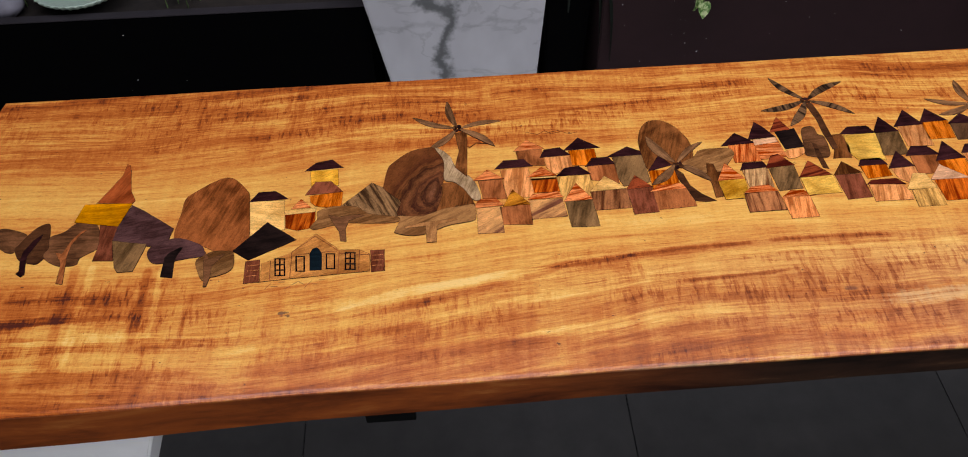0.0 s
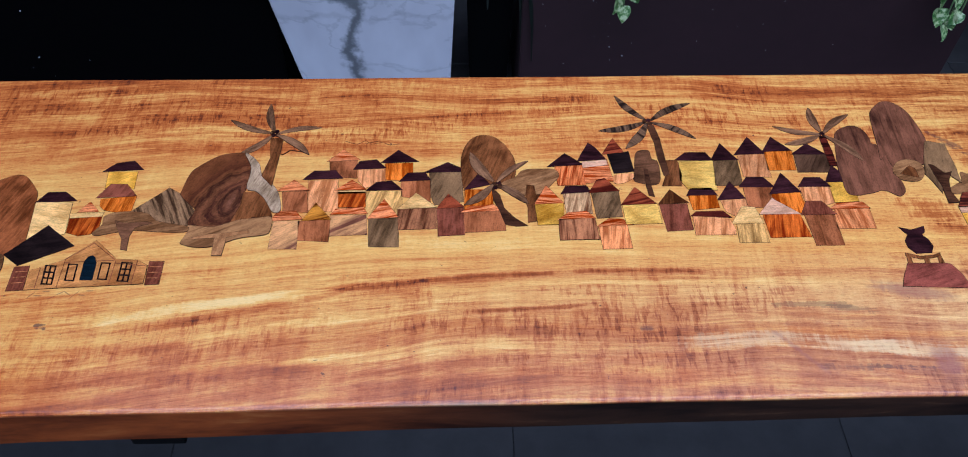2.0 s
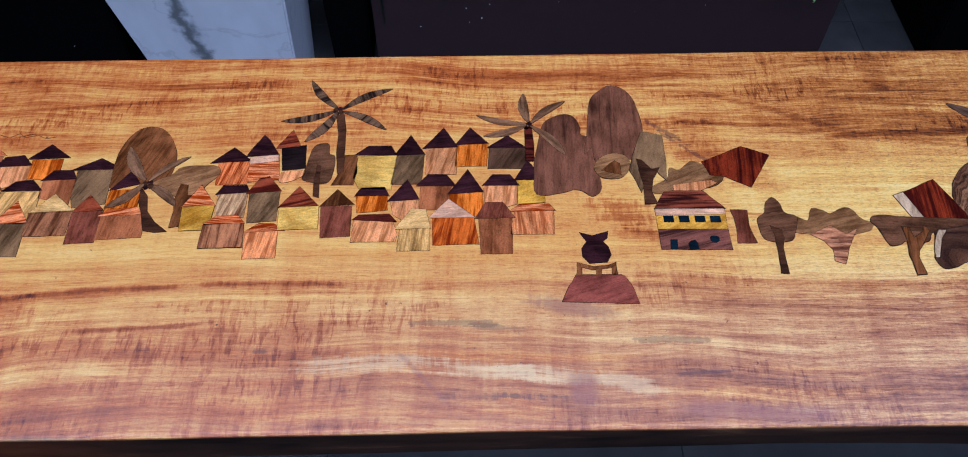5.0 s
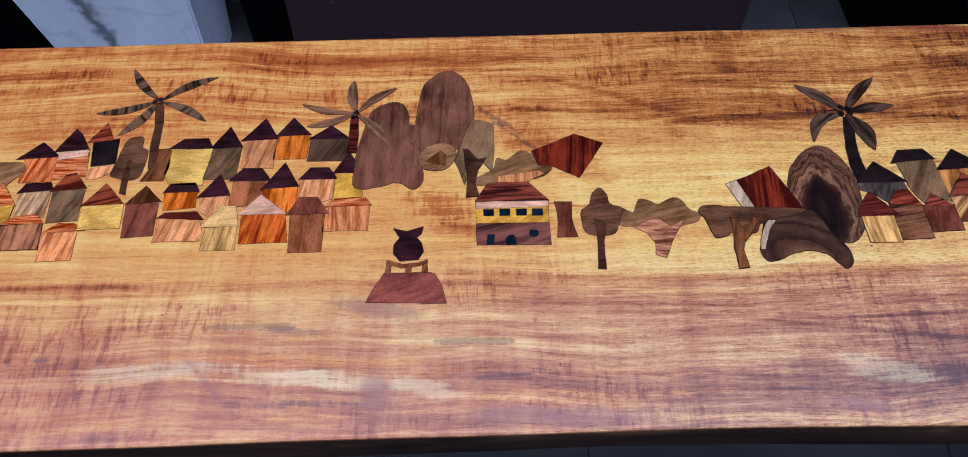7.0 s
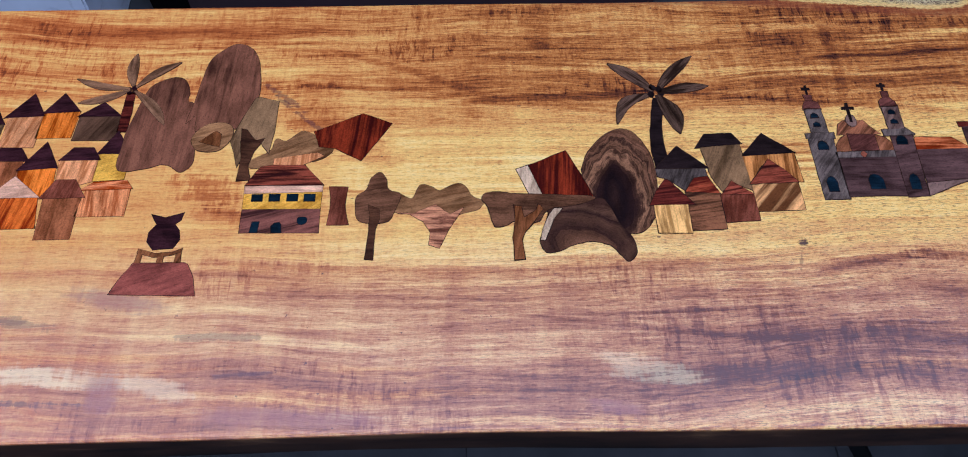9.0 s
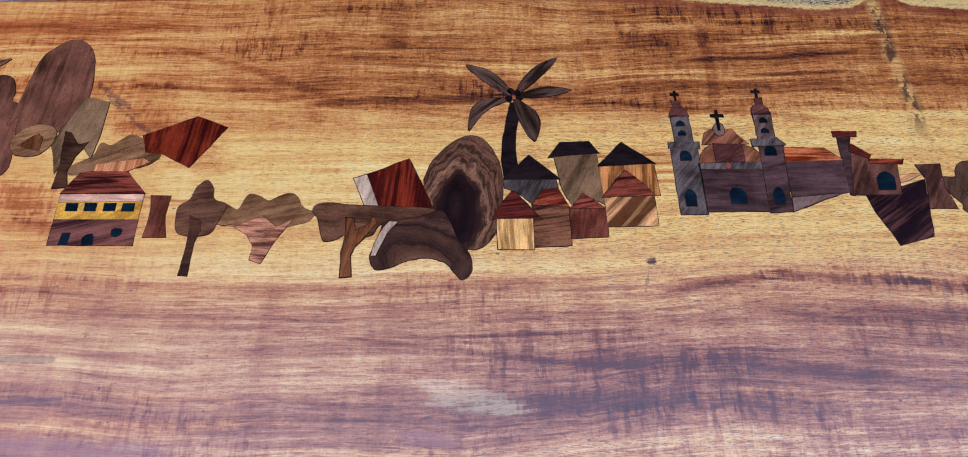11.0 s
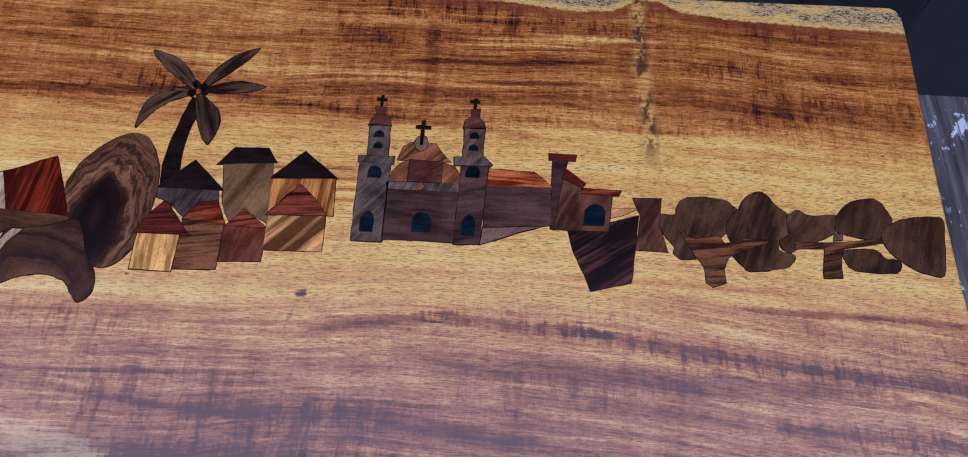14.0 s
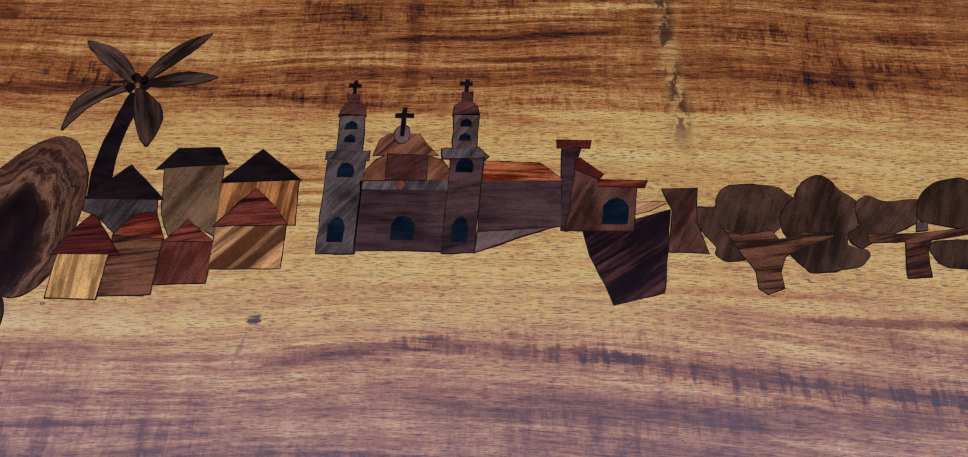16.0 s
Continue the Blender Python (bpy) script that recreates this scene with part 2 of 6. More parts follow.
    def across(x0, v0, v1, half, shift):
        """A band across the grain."""
        nonlocal tone
        d = M("ABSOLUTE", M("SUBTRACT", x, M("ADD", x0 - 0.006, M("MULTIPLY", ripple, 0.012))))
        m = M("SUBTRACT", 1.0, S(d, 0.0, half))
        m = M("MULTIPLY", m, M("MULTIPLY", S(raw, v0, v0 + 0.02), M("SUBTRACT", 1.0, S(raw, v1 - 0.02, v1))))
        tone = M("ADD", tone, M("MULTIPLY", S(M("ADD", m, M("MULTIPLY", torn, 0.5)), 0.2, 0.8), shift))

    # the near end: brown smoky mass with pale cross bands
    stroke(-0.80, 0.150, -0.50, 0.158, 0.050, -0.20, 0.08)
    stroke(-0.78, 0.115, -0.58, 0.138, 0.012, -0.26)
    stroke(-0.70, 0.130, -0.50, 0.133, 0.009, -0.22)
    stroke(-0.69, 0.169, -0.53, 0.169, 0.008, -0.18)
    stroke(-0.66, 0.096, -0.48, 0.102, 0.012, 0.20)
    stroke(-0.50, 0.082, -0.41, 0.083, 0.008, -0.24)
    stroke(-0.42, 0.082, -0.14, 0.094, 0.013, -0.20)
    stroke(-0.74, 0.050, -0.42, 0.040, 0.014, -0.16)
    stroke(-0.36, 0.045, 0.05, 0.062, 0.016, -0.16, 0.06)
    stroke(-0.30, 0.131, 0.10, 0.168, 0.014, 0.18, 0.06)
    stroke(-0.20, 0.118, -0.01, 0.152, 0.012, -0.20, 0.04)
    stroke(-0.80, 0.455, -0.30, 0.470, 0.030, -0.14, 0.08)
    stroke(-0.80, 0.540, -0.35, 0.525, 0.024, -0.16, 0.08)
    stroke(-0.30, 0.500, 0.02, 0.488, 0.018, -0.14, 0.05)
    across(-0.605, 0.05, 0.235, 0.012, -0.16)
    across(-0.583, 0.05, 0.235, 0.010, 0.16)
    across(-0.505, 0.08, 0.225, 0.012, -0.18)
    across(-0.486, 0.08, 0.225, 0.009, 0.16)
    across(-0.70, 0.04, 0.20, 0.016, -0.12)
    # the long double streak under the village
    stroke(-0.011, 0.154, 0.063, 0.172, 0.009, -0.30)
    stroke(0.050, 0.170, 0.160, 0.188, 0.009, -0.32)
    stroke(0.140, 0.186, 0.330, 0.199, 0.008, -0.34)
    stroke(-0.014, 0.166, 0.080, 0.183, 0.005, -0.22)
    stroke(0.340, 0.199, 0.510, 0.197, 0.006, -0.26)
    stroke(0.210, 0.138, 0.365, 0.147, 0.006, -0.34)
    stroke(-0.02, 0.125, 0.210, 0.155, 0.012, 0.16, 0.05)
    stroke(0.00, 0.068, 0.290, 0.092, 0.012, 0.16, 0.06)
    stroke(0.05, 0.030, 0.45, 0.040, 0.014, -0.10, 0.06)
    stroke(0.20, 0.110, 0.46, 0.118, 0.018, -0.12, 0.06)
    stroke(0.01, 0.482, 0.30, 0.508, 0.006, -0.20)
    stroke(0.02, 0.535, 0.40, 0.545, 0.022, -0.14, 0.08)
    stroke(0.36, 0.470, 0.80, 0.490, 0.020, -0.10, 0.08)
    # pale and smoky stains in front of the village and the villa
    PALE, BLUE, VIOLET = (0.80, 0.52, 0.22), (0.095, 0.032, 0.026), (0.26, 0.085, 0.065)
    ink(0.47, 0.098, 0.64, 0.092, 0.020, PALE, 0.5, 0.05, 1.3)
    ink(0.62, 0.090, 0.80, 0.070, 0.018, PALE, 0.5, 0.04, 1.3)
    ink(0.684, 0.085, 0.76, 0.068, 0.016, PALE, 0.45, 0.03, 1.3)
    ink(0.800, 0.072, 0.872, 0.052, 0.014, PALE, 0.45, 0.02, 1.3)
    ink(1.285, 0.078, 1.385, 0.064, 0.016, PALE, 0.45, 0.03, 1.3)
    ink(0.630, 0.053, 0.775, 0.046, 0.006, BLUE, 0.45, 0.01, 2.8)
    ink(0.592, 0.142, 0.692, 0.141, 0.006, BLUE, 0.45, 0.01, 2.8)
    ink(0.420, 0.109, 0.439, 0.109, 0.006, BLUE, 0.7, 0.005)
    ink(0.668, 0.138, 0.730, 0.131, 0.006, BLUE, 0.45, 0.01, 2.8)
    ink(0.690, 0.051, 0.768, 0.048, 0.006, BLUE, 0.45, 0.01, 2.8)
    ink(0.853, 0.117, 0.932, 0.115, 0.006, BLUE, 0.45, 0.01, 2.8)
    ink(0.890, 0.073, 0.953, 0.075, 0.004, BLUE, 0.7)
    ink(0.735, 0.172, 0.830, 0.156, 0.016, VIOLET, 0.6, 0.03)
    ink(0.770, 0.060, 0.805, 0.056, 0.034, VIOLET, 0.55, 0.01)
    ink(0.88, 0.030, 1.06, 0.024, 0.018, VIOLET, 0.5, 0.04)
    ink(1.265, 0.038, 1.320, 0.028, 0.012, VIOLET, 0.6, 0.02)
    ink(0.58, 0.110, 0.64, 0.040, 0.010, VIOLET, 0.4, 0.02)
    ink(-0.320, 0.125, -0.307, 0.123, 0.005, BLUE, 0.8, 0.004, 2.6)
    for k in range(9):
        u = -0.345 + 0.009 * k
        ink(u, 0.164 + 0.006 * (k % 3), u + 0.010, 0.176 - 0.007 * (k % 2), 0.0016, BLUE, 0.6, 0.003, 0.3)
    # duller, smoky wood between village and villa
    stroke(0.55, 0.285, 1.00, 0.250, 0.110, -0.09, 0.12, 1.6)
    # the pale middle meets the brown front along a wavering line
    stroke(0.86, 0.205, 1.22, 0.186, 0.008, -0.16)
    stroke(1.20, 0.186, 1.46, 0.194, 0.007, -0.14)
    stroke(1.21, 0.132, 1.51, 0.097, 0.006, -0.24)
    stroke(0.92, 0.165, 1.30, 0.155, 0.020, -0.10, 0.06)
    stroke(1.00, 0.300, 1.62, 0.300, 0.050, 0.12, 0.12)
    stroke(1.540, 0.183, 1.655, 0.199, 0.010, -0.34, 0.03, 1.5)
    stroke(1.640, 0.199, 1.80, 0.186, 0.010, -0.38, 0.03, 1.6)
    stroke(1.78, 0.184, 2.17, 0.144, 0.010, -0.35, 0.03, 1.6)
    stroke(1.62, 0.158, 2.05, 0.140, 0.016, -0.26, 0.06)
    for k in range(4):
        stroke(1.40 + 0.02 * k, 0.312 + 0.012 * k, 1.60 - 0.01 * k, 0.316 + 0.012 * k, 0.0035, -0.28, 0.03)
    stroke(1.92, 0.219, 2.17, 0.212, 0.006, -0.32)
    stroke(1.76, 0.245, 2.00, 0.238, 0.006, -0.16)
    stroke(1.94, 0.108, 2.17, 0.090, 0.010, -0.31, 0.03, 1.6)
    stroke(1.40, 0.110, 1.75, 0.086, 0.016, -0.26, 0.06)
    stroke(1.30, 0.070, 1.70, 0.050, 0.018, -0.22, 0.06)
    ink(1.519, 0.213, 1.528, 0.215, 0.006, (0.05, 0.016, 0.012), 0.95, 0.003, 1.6)
    ink(1.513, 0.182, 1.521, 0.208, 0.008, (0.09, 0.03, 0.018), 0.5, 0.004, 1.8)
    # brown back zone of the far half
    stroke(1.15, 0.428, 1.38, 0.439, 0.011, -0.34)
    stroke(0.97, 0.520, 1.20, 0.432, 0.010, -0.13, 0.05)
    stroke(1.38, 0.440, 1.75, 0.400, 0.007, -0.18, 0.06)
    stroke(1.60, 0.492, 1.83, 0.506, 0.007, -0.30)
    stroke(1.68, 0.470, 1.80, 0.474, 0.005, -0.26)
    stroke(1.86, 0.470, 2.17, 0.440, 0.022, -0.16, 0.06)
    stroke(1.88, 0.400, 2.17, 0.385, 0.010, -0.16, 0.06)
    stroke(1.30, 0.478, 1.62, 0.470, 0.012, 0.16, 0.06)
    stroke(0.92, 0.490, 1.35, 0.470, 0.050, -0.04, 0.10)
    stroke(0.55, 0.540, 1.0, 0.550, 0.020, -0.14, 0.06)
    stroke(1.52, 0.520, 1.60, 0.512, 0.022, -0.18, 0.03)
    stroke(1.66, 0.528, 1.86, 0.535, 0.012, 0.22, 0.05)
    across(1.25, 0.50, 0.60, 0.034, -0.14)
    across(1.63, 0.42, 0.56, 0.014, -0.12)
    # burnt lines and smoke round the trees by the villa
    ink(0.908, 0.459, 0.964, 0.407, 0.007, BLUE, 0.6, 0.008, 2.2)
    ink(0.925, 0.435, 0.983, 0.380, 0.006, BLUE, 0.6, 0.008, 2.2)
    ink(0.933, 0.350, 0.983, 0.383, 0.006, BLUE, 0.5, 0.008, 2.2)
    stroke(0.94, 0.400, 1.06, 0.350, 0.036, -0.22, 0.05, 1.6)
    stroke(0.82, 0.318, 0.905, 0.292, 0.036, -0.24, 0.05, 1.6)
    stroke(0.86, 0.270, 0.92, 0.262, 0.020, -0.18, 0.04, 1.6)
    stroke(0.99, 0.300, 1.06, 0.290, 0.004, -0.30)
    tone = M("ADD", tone, 0.0, True)
    warm = ramp(n, [(0.0, (0.085, 0.018, 0.010)), (0.18, (0.23, 0.046, 0.010)), (0.34, (0.40, 0.088, 0.015)), (0.48, (0.56, 0.158, 0.029)),
                    (0.62, (0.69, 0.275, 0.054)), (0.78, (0.80, 0.405, 0.087)), (1.0, (0.87, 0.53, 0.169))])
    brown = ramp(n, [(0.0, (0.026, 0.008, 0.005)), (0.18, (0.105, 0.027, 0.009)), (0.34, (0.27, 0.072, 0.013)), (0.48, (0.47, 0.155, 0.028)),
                     (0.62, (0.66, 0.285, 0.061)), (0.78, (0.80, 0.440, 0.092)), (1.0, (0.88, 0.56, 0.168))])
    rosy = ramp(n, [(0.0, (0.105, 0.026, 0.011)), (0.18, (0.215, 0.058, 0.020)), (0.34, (0.35, 0.118, 0.042)), (0.48, (0.48, 0.185, 0.064)),
                    (0.62, (0.62, 0.290, 0.100)), (0.78, (0.77, 0.425, 0.142)), (1.0, (0.86, 0.54, 0.21))])
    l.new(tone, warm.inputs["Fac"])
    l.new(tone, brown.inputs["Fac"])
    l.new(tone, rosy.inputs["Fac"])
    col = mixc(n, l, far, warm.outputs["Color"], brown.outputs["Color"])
    # the front turns rosier towards the far half
    fair = M("MULTIPLY", S(x, -0.4, 1.3), M("SUBTRACT", 1.0, S(total(raw, centred(streaks, 0.1)), 0.14, 0.26)))
    col = mixc(n, l, M("MULTIPLY", fair, M("SUBTRACT", 0.9, M("MULTIPLY", golden, 0.6))), col, rosy.outputs["Color"])
    for place, colour, amount in inks:
        col = mixc(n, l, M("MULTIPLY", mask(col, *place), amount), col, colour)
    # sapwood on the back edge at the far end, with dark spalting
    wave = centred(noise_tex(n, l, coords(n, l, (6, 0.5, 1), jitter=False), 1.0, 2), 0.03)
    brink = grey_ramp(M("SUBTRACT", x, 1.2), [(px - 1.2, g) for px, g in ((1.25, 0.82), (1.53, 0.73), (1.66, 0.5), (1.785, 0.30), (1.83, 0.36), (1.862, 0.67), (1.886, 0.67), (1.91, 0.42), (1.97, 0.32), (2.1, 0.26))])
    bound = M("ADD", M("MULTIPLY", brink, 0.06), 0.56)
    inner = M("SUBTRACT", M("ADD", raw, centred(dash, 0.008)), bound)
    here = S(x, 1.2, 1.3)
    rim = M("SUBTRACT", 1.0, S(M("ABSOLUTE", M("ADD", inner, 0.007)), 0.002, 0.012))
    col = mixc(n, l, M("MULTIPLY", M("MULTIPLY", rim, here), 0.65), col, (0.17, 0.030, 0.014))
    sap = M("MULTIPLY", S(inner, -0.0015, 0.002), here)
    spalt = S(noise_tex(n, l, coords(n, l, (150, 420, 1), jitter=False), 1.0, 4, 0.65, 1.2), 0.49, 0.55)
    worn = S(noise_tex(n, l, coords(n, l, (14, 60, 1), jitter=False), 1.0, 3, 0.6), 0.38, 0.54)
    spalt = M("MULTIPLY", M("MULTIPLY", spalt, worn), S(inner, 0.002, 0.012))
    grey = mixc(n, l, M("MULTIPLY", worn, S(inner, 0.003, 0.014)), (0.72, 0.42, 0.11), (0.56, 0.37, 0.16))
    sapcol = mixc(n, l, M("MULTIPLY", spalt, 0.92), grey, (0.040, 0.020, 0.014))
    col = mixc(n, l, sap, col, sapcol)
    # thin bright highlight on the front arris, painted into the colour
    lip_highlight = M("MULTIPLY", M("SUBTRACT", 1.0, S(M("ADD", raw, M("MULTIPLY", wave, 0.4)), 0.005, 0.011)), M("MULTIPLY", S(x, -0.1, 0.25), M("SUBTRACT", 1.0, S(x, 0.72, 0.86))))
    col = mixc(n, l, M("MULTIPLY", M("MULTIPLY", lip_highlight, S(z, 0.735, 0.745)), 0.7), col, (0.84, 0.60, 0.30))
    # cross-grain seam with dark flecks
    seam = M("SUBTRACT", 1.0, S(M("ABSOLUTE", M("SUBTRACT", x, M("ADD", 1.852, M("MULTIPLY", ripple, 0.018)))), 0.002, 0.014))
    seam = M("MULTIPLY", seam, S(raw, 0.25, 0.33))
    col = mixc(n, l, M("MULTIPLY", M("MULTIPLY", seam, S(lines, 0.36, 0.58)), 0.75), col, (0.76, 0.40, 0.09))
    fleck = S(noise_tex(n, l, coords(n, l, (70, 36, 1), jitter=False), 1.0, 4, 0.68), 0.44, 0.54)
    col = mixc(n, l, M("MULTIPLY", M("MULTIPLY", M("MULTIPLY", seam, fleck), S(raw, 0.36, 0.42)), 0.9), col, (0.060, 0.019, 0.011))
    # pores and small dark marks
    pore = noise_tex(n, l, coords(n, l, (150, 1300, 1), jitter=False), 1.0, 2, 0.5)
    pores = M("MULTIPLY", S(pore, 0.54, 0.65), M("ADD", 0.16, M("MULTIPLY", S(x, 0.8, 1.7), 0.54)))
    col = mixc(n, l, pores, col, (0.085, 0.028, 0.016))
    mark = noise_tex(n, l, coords(n, l, (95, 120, 1), jitter=False), 1.0, 3, 0.55)
    col = mixc(n, l, M("MULTIPLY", S(mark, 0.71, 0.76), 0.75), col, (0.060, 0.020, 0.018))
    # the plank's edge is rough, darker than its top, nearly black along the far half
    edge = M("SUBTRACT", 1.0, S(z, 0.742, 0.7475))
    edge_noise = noise_tex(n, l, coords(n, l, (5, 9, 22), jitter=False), 1.0, 5, 0.65, 0.4)
    edge_tone = ramp(n, [(0.32, (0.060, 0.012, 0.004)), (0.58, (0.22, 0.050, 0.010)), (0.75, (0.34, 0.12, 0.028))])
    far_edge_tone = ramp(n, [(0.38, (0.006, 0.003, 0.002)), (0.60, (0.030, 0.013, 0.007)), (0.74, (0.12, 0.060, 0.026))])
    l.new(edge_noise, edge_tone.inputs["Fac"])
    l.new(edge_noise, far_edge_tone.inputs["Fac"])
    edge_col = mixc(n, l, S(x, -0.15, 0.35), edge_tone.outputs["Color"], far_edge_tone.outputs["Color"])
    col = mixc(n, l, edge, col, edge_col)
    l.new(col, bsdf.inputs["Base Color"])
    l.new(total(M("MULTIPLY", lines, 0.12), 0.13, M("MULTIPLY", edge, 0.4)), bsdf.inputs["Roughness"])
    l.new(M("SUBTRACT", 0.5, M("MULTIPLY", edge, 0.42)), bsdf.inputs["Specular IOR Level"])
    l.new(bump(n, l, total(pore, M("MULTIPLY", dash, 0.5), lines), 0.15, 0.0007), bsdf.inputs["Normal"])
    return mat


SLAB = slab_wood()
TILE = plain("floor_tile_grey", (0.055, 0.051, 0.048), 0.45, vary=0.25, scale=14)
GROUT = plain("grout_dark", (0.010, 0.010, 0.010), 0.9)
TILE.node_tree.nodes["Principled BSDF"].inputs["Specular IOR Level"].default_value = 0.3
BLACK = plain("black_steel", (0.004, 0.004, 0.004), 0.6, vary=0.2, relief=0.05)
WALLP = plain("dark_wall_paint", (0.006, 0.006, 0.007), 0.9)
ROOF = plain("roof_board", (0.03, 0.028, 0.027), 0.8)
DARKBOX = plain("dark_brown_laminate", (0.020, 0.0075, 0.0085), 0.6, vary=0.15, scale=20, relief=0.03)
DARKBOX.node_tree.nodes["Principled BSDF"].inputs["Specular IOR Level"].default_value = 0.3
BLACKBOX = plain("black_laminate", (0.0011, 0.0010, 0.0012), 0.8, vary=0.15, relief=0.03)
for black in (BLACKBOX, WALLP, BLACK):
    black.node_tree.nodes["Principled BSDF"].inputs["Specular IOR Level"].default_value = 0.04
WHITE = plain("white_laminate", (0.75, 0.75, 0.75), 0.4, vary=0.04, relief=0.02)


# ---- building helpers ----
def mesh_of(name, bm, mats):
    me = bpy.data.meshes.new(name)
    bmesh.ops.recalc_face_normals(bm, faces=bm.faces)
    bm.to_mesh(me)
    bm.free()
    for m in mats if isinstance(mats, (list, tuple)) else [mats]:
        me.materials.append(m)
    return me


def part(name, bm, material, parent=None, label=""):
    ob = new(name, mesh_of(name, bm, material))
    ob.parent = parent
    return tagged(ob, label)


def empty(name, place=(0, 0, 0)):
    ob = new(name)
    ob.location = place
    ob.empty_display_size = 0.1
    return ob


def box(x0, y0, z0, x1, y1, z1, bevel=0.0, seg=2):
    bm = bmesh.new()
    bmesh.ops.create_cube(bm, size=1.0)
    for v in bm.verts:
        v.co = Vector(((x0 + x1) / 2 + v.co.x * (x1 - x0), (y0 + y1) / 2 + v.co.y * (y1 - y0), (z0 + z1) / 2 + v.co.z * (z1 - z0)))
    if bevel:
        bmesh.ops.bevel(bm, geom=bm.edges[:], offset=bevel, segments=seg, affect="EDGES", profile=0.6)
    return bm


# ---- the room ----
def slab_of(name, label, bm, mat, category):
    return tagged(part(name, bm, mat), label, category, kind="structure")


slab_of("floor", "dark joint bed under grey floor tiles", box(-4, -3, GROUND - 0.06, 6, 5, GROUND - 0.004), GROUT, "floor")
slab_of("wall_north", "dark painted wall behind the planters", box(-4, 5, GROUND - 0.06, 6, 5.15, 3.35), WALLP, "wall")
def joined(boxes):
    bm = bmesh.new()
    for corners in boxes:
        b2 = box(*corners)
        me = bpy.data.meshes.new("tmp")
        b2.to_mesh(me)
        b2.free()
        bm.from_mesh(me)
        bpy.data.meshes.remove(me)
    return bm


slab_of("wall_south", "dark painted wall with the open shop front", joined([(-4, -3.15, GROUND - 0.06, -1.95, -3, 3.35), (3.6, -3.15, GROUND - 0.06, 6, -3, 3.35), (-1.95, -3.15, GROUND - 0.06, 3.6, -3, 0.25), (-1.95, -3.15, 2.75, 3.6, -3, 3.35)]), WALLP, "wall")
slab_of("wall_west", "dark painted wall of the room", box(-4.15, -3.15, GROUND - 0.06, -4, 5.15, 3.35), WALLP, "wall")
slab_of("wall_east", "dark painted wall of the room", box(6, -3.15, GROUND - 0.06, 6.15, 5.15, 3.35), WALLP, "wall")
bm = joined([(x0, y0, 3.35, x1, y1, 3.5) for x0, y0, x1, y1 in ((-4.15, -3.15, -1.6, 5.15), (4.25, -3.15, 6.15, 5.15), (-1.6, -3.15, 4.25, -1.0), (-1.6, 2.06, 4.25, 5.15))])
slab_of("ceiling", "dark board ceiling with an open roof light", bm, ROOF, "ceiling")
BENCH_Z, BENCH_Y, BLOCK_X, BLOCK_Y = 0.45, 1.468, 2.63, 1.88

# ---- the table ----
def along(stops, x):
    """Value at x on a line through (x, value) stops."""
    xs, vs = [s[0] for s in stops], [s[1] for s in stops]
    return float(np.interp(x, xs, vs))


FRONT_LINE = [(-0.83, 0.731), (-0.59, 0.733), (-0.31, 0.739), (0.2, 0.745), (0.8, 0.747), (1.18, 0.746), (1.43, 0.740), (1.65, 0.737), (2.18, 0.734)]
BACK_LINE = [(-0.83, 1.318), (0.0, 1.324), (0.6, 1.329), (1.2, 1.333), (1.64, 1.336), (2.18, 1.351)]
UNDER_LINE = [(-0.83, 0.664), (-0.34, 0.681), (0.22, 0.689), (0.8, 0.697), (1.0, 0.703), (1.37, 0.691), (2.2, 0.687)]


def slab_mesh():
    """A thick plank with slightly wavy long edges and softened arrises."""
    n = 90
    front = [(x, along(FRONT_LINE, x) + 0.0012 * noise.noise((x * 5, 0, 0))) for x in np.linspace(SLAB_X0, SLAB_X1 - 0.012, n)]
    right = [(2.160, 0.74), (2.161, 1.0), (2.164, 1.1), (2.174, 1.31), (2.174, 1.334), (2.170, 1.345)]
    back = [(x, along(BACK_LINE, x) + 0.0015 * noise.noise((x * 4, 3, 0))) for x in np.linspace(SLAB_X1 - 0.008, SLAB_X0 + 0.004, n)]
    left = [(-0.812, 1.30), (-0.818, 1.0), (-0.82, 0.8)]
    ring = [Vector((x, y, 0)) for x, y in front + right + back + left]
    mid = Vector((0.66, 1.03, 0))
    bm = bmesh.new()

    def loop(z, inset):
        vs = []
        for i, p in enumerate(ring):
            a, b = ring[i - 1], ring[(i + 1) % len(ring)]
            d = (b - a).normalized()
            q = p + Vector((-d.y, d.x, 0)) * inset
            vs.append(bm.verts.new((q.x, q.y, z if z is not None else along(UNDER_LINE, q.x) + inset)))
        return vs
    loops = [loop(TOP, 0.004), loop(TOP - 0.0007, 0.0018), loop(TOP - 0.003, 0.0), loop(TOP - 0.02, -0.0006), loop(None, 0.0), loop(None, 0.004)]
    for a, b in zip(loops, loops[1:]):
        for i in range(len(ring)):
            j = (i + 1) % len(ring)
            bm.faces.new((a[i], a[j], b[j], b[i]))
    bm.faces.new(loops[0])
    bm.faces.new(loops[-1][::-1])
    return bm


table = empty("slab_table", (0.66, 1.03, GROUND))
tagged(table, "long lacquered golden hardwood slab table with an inlaid village scene", "table")


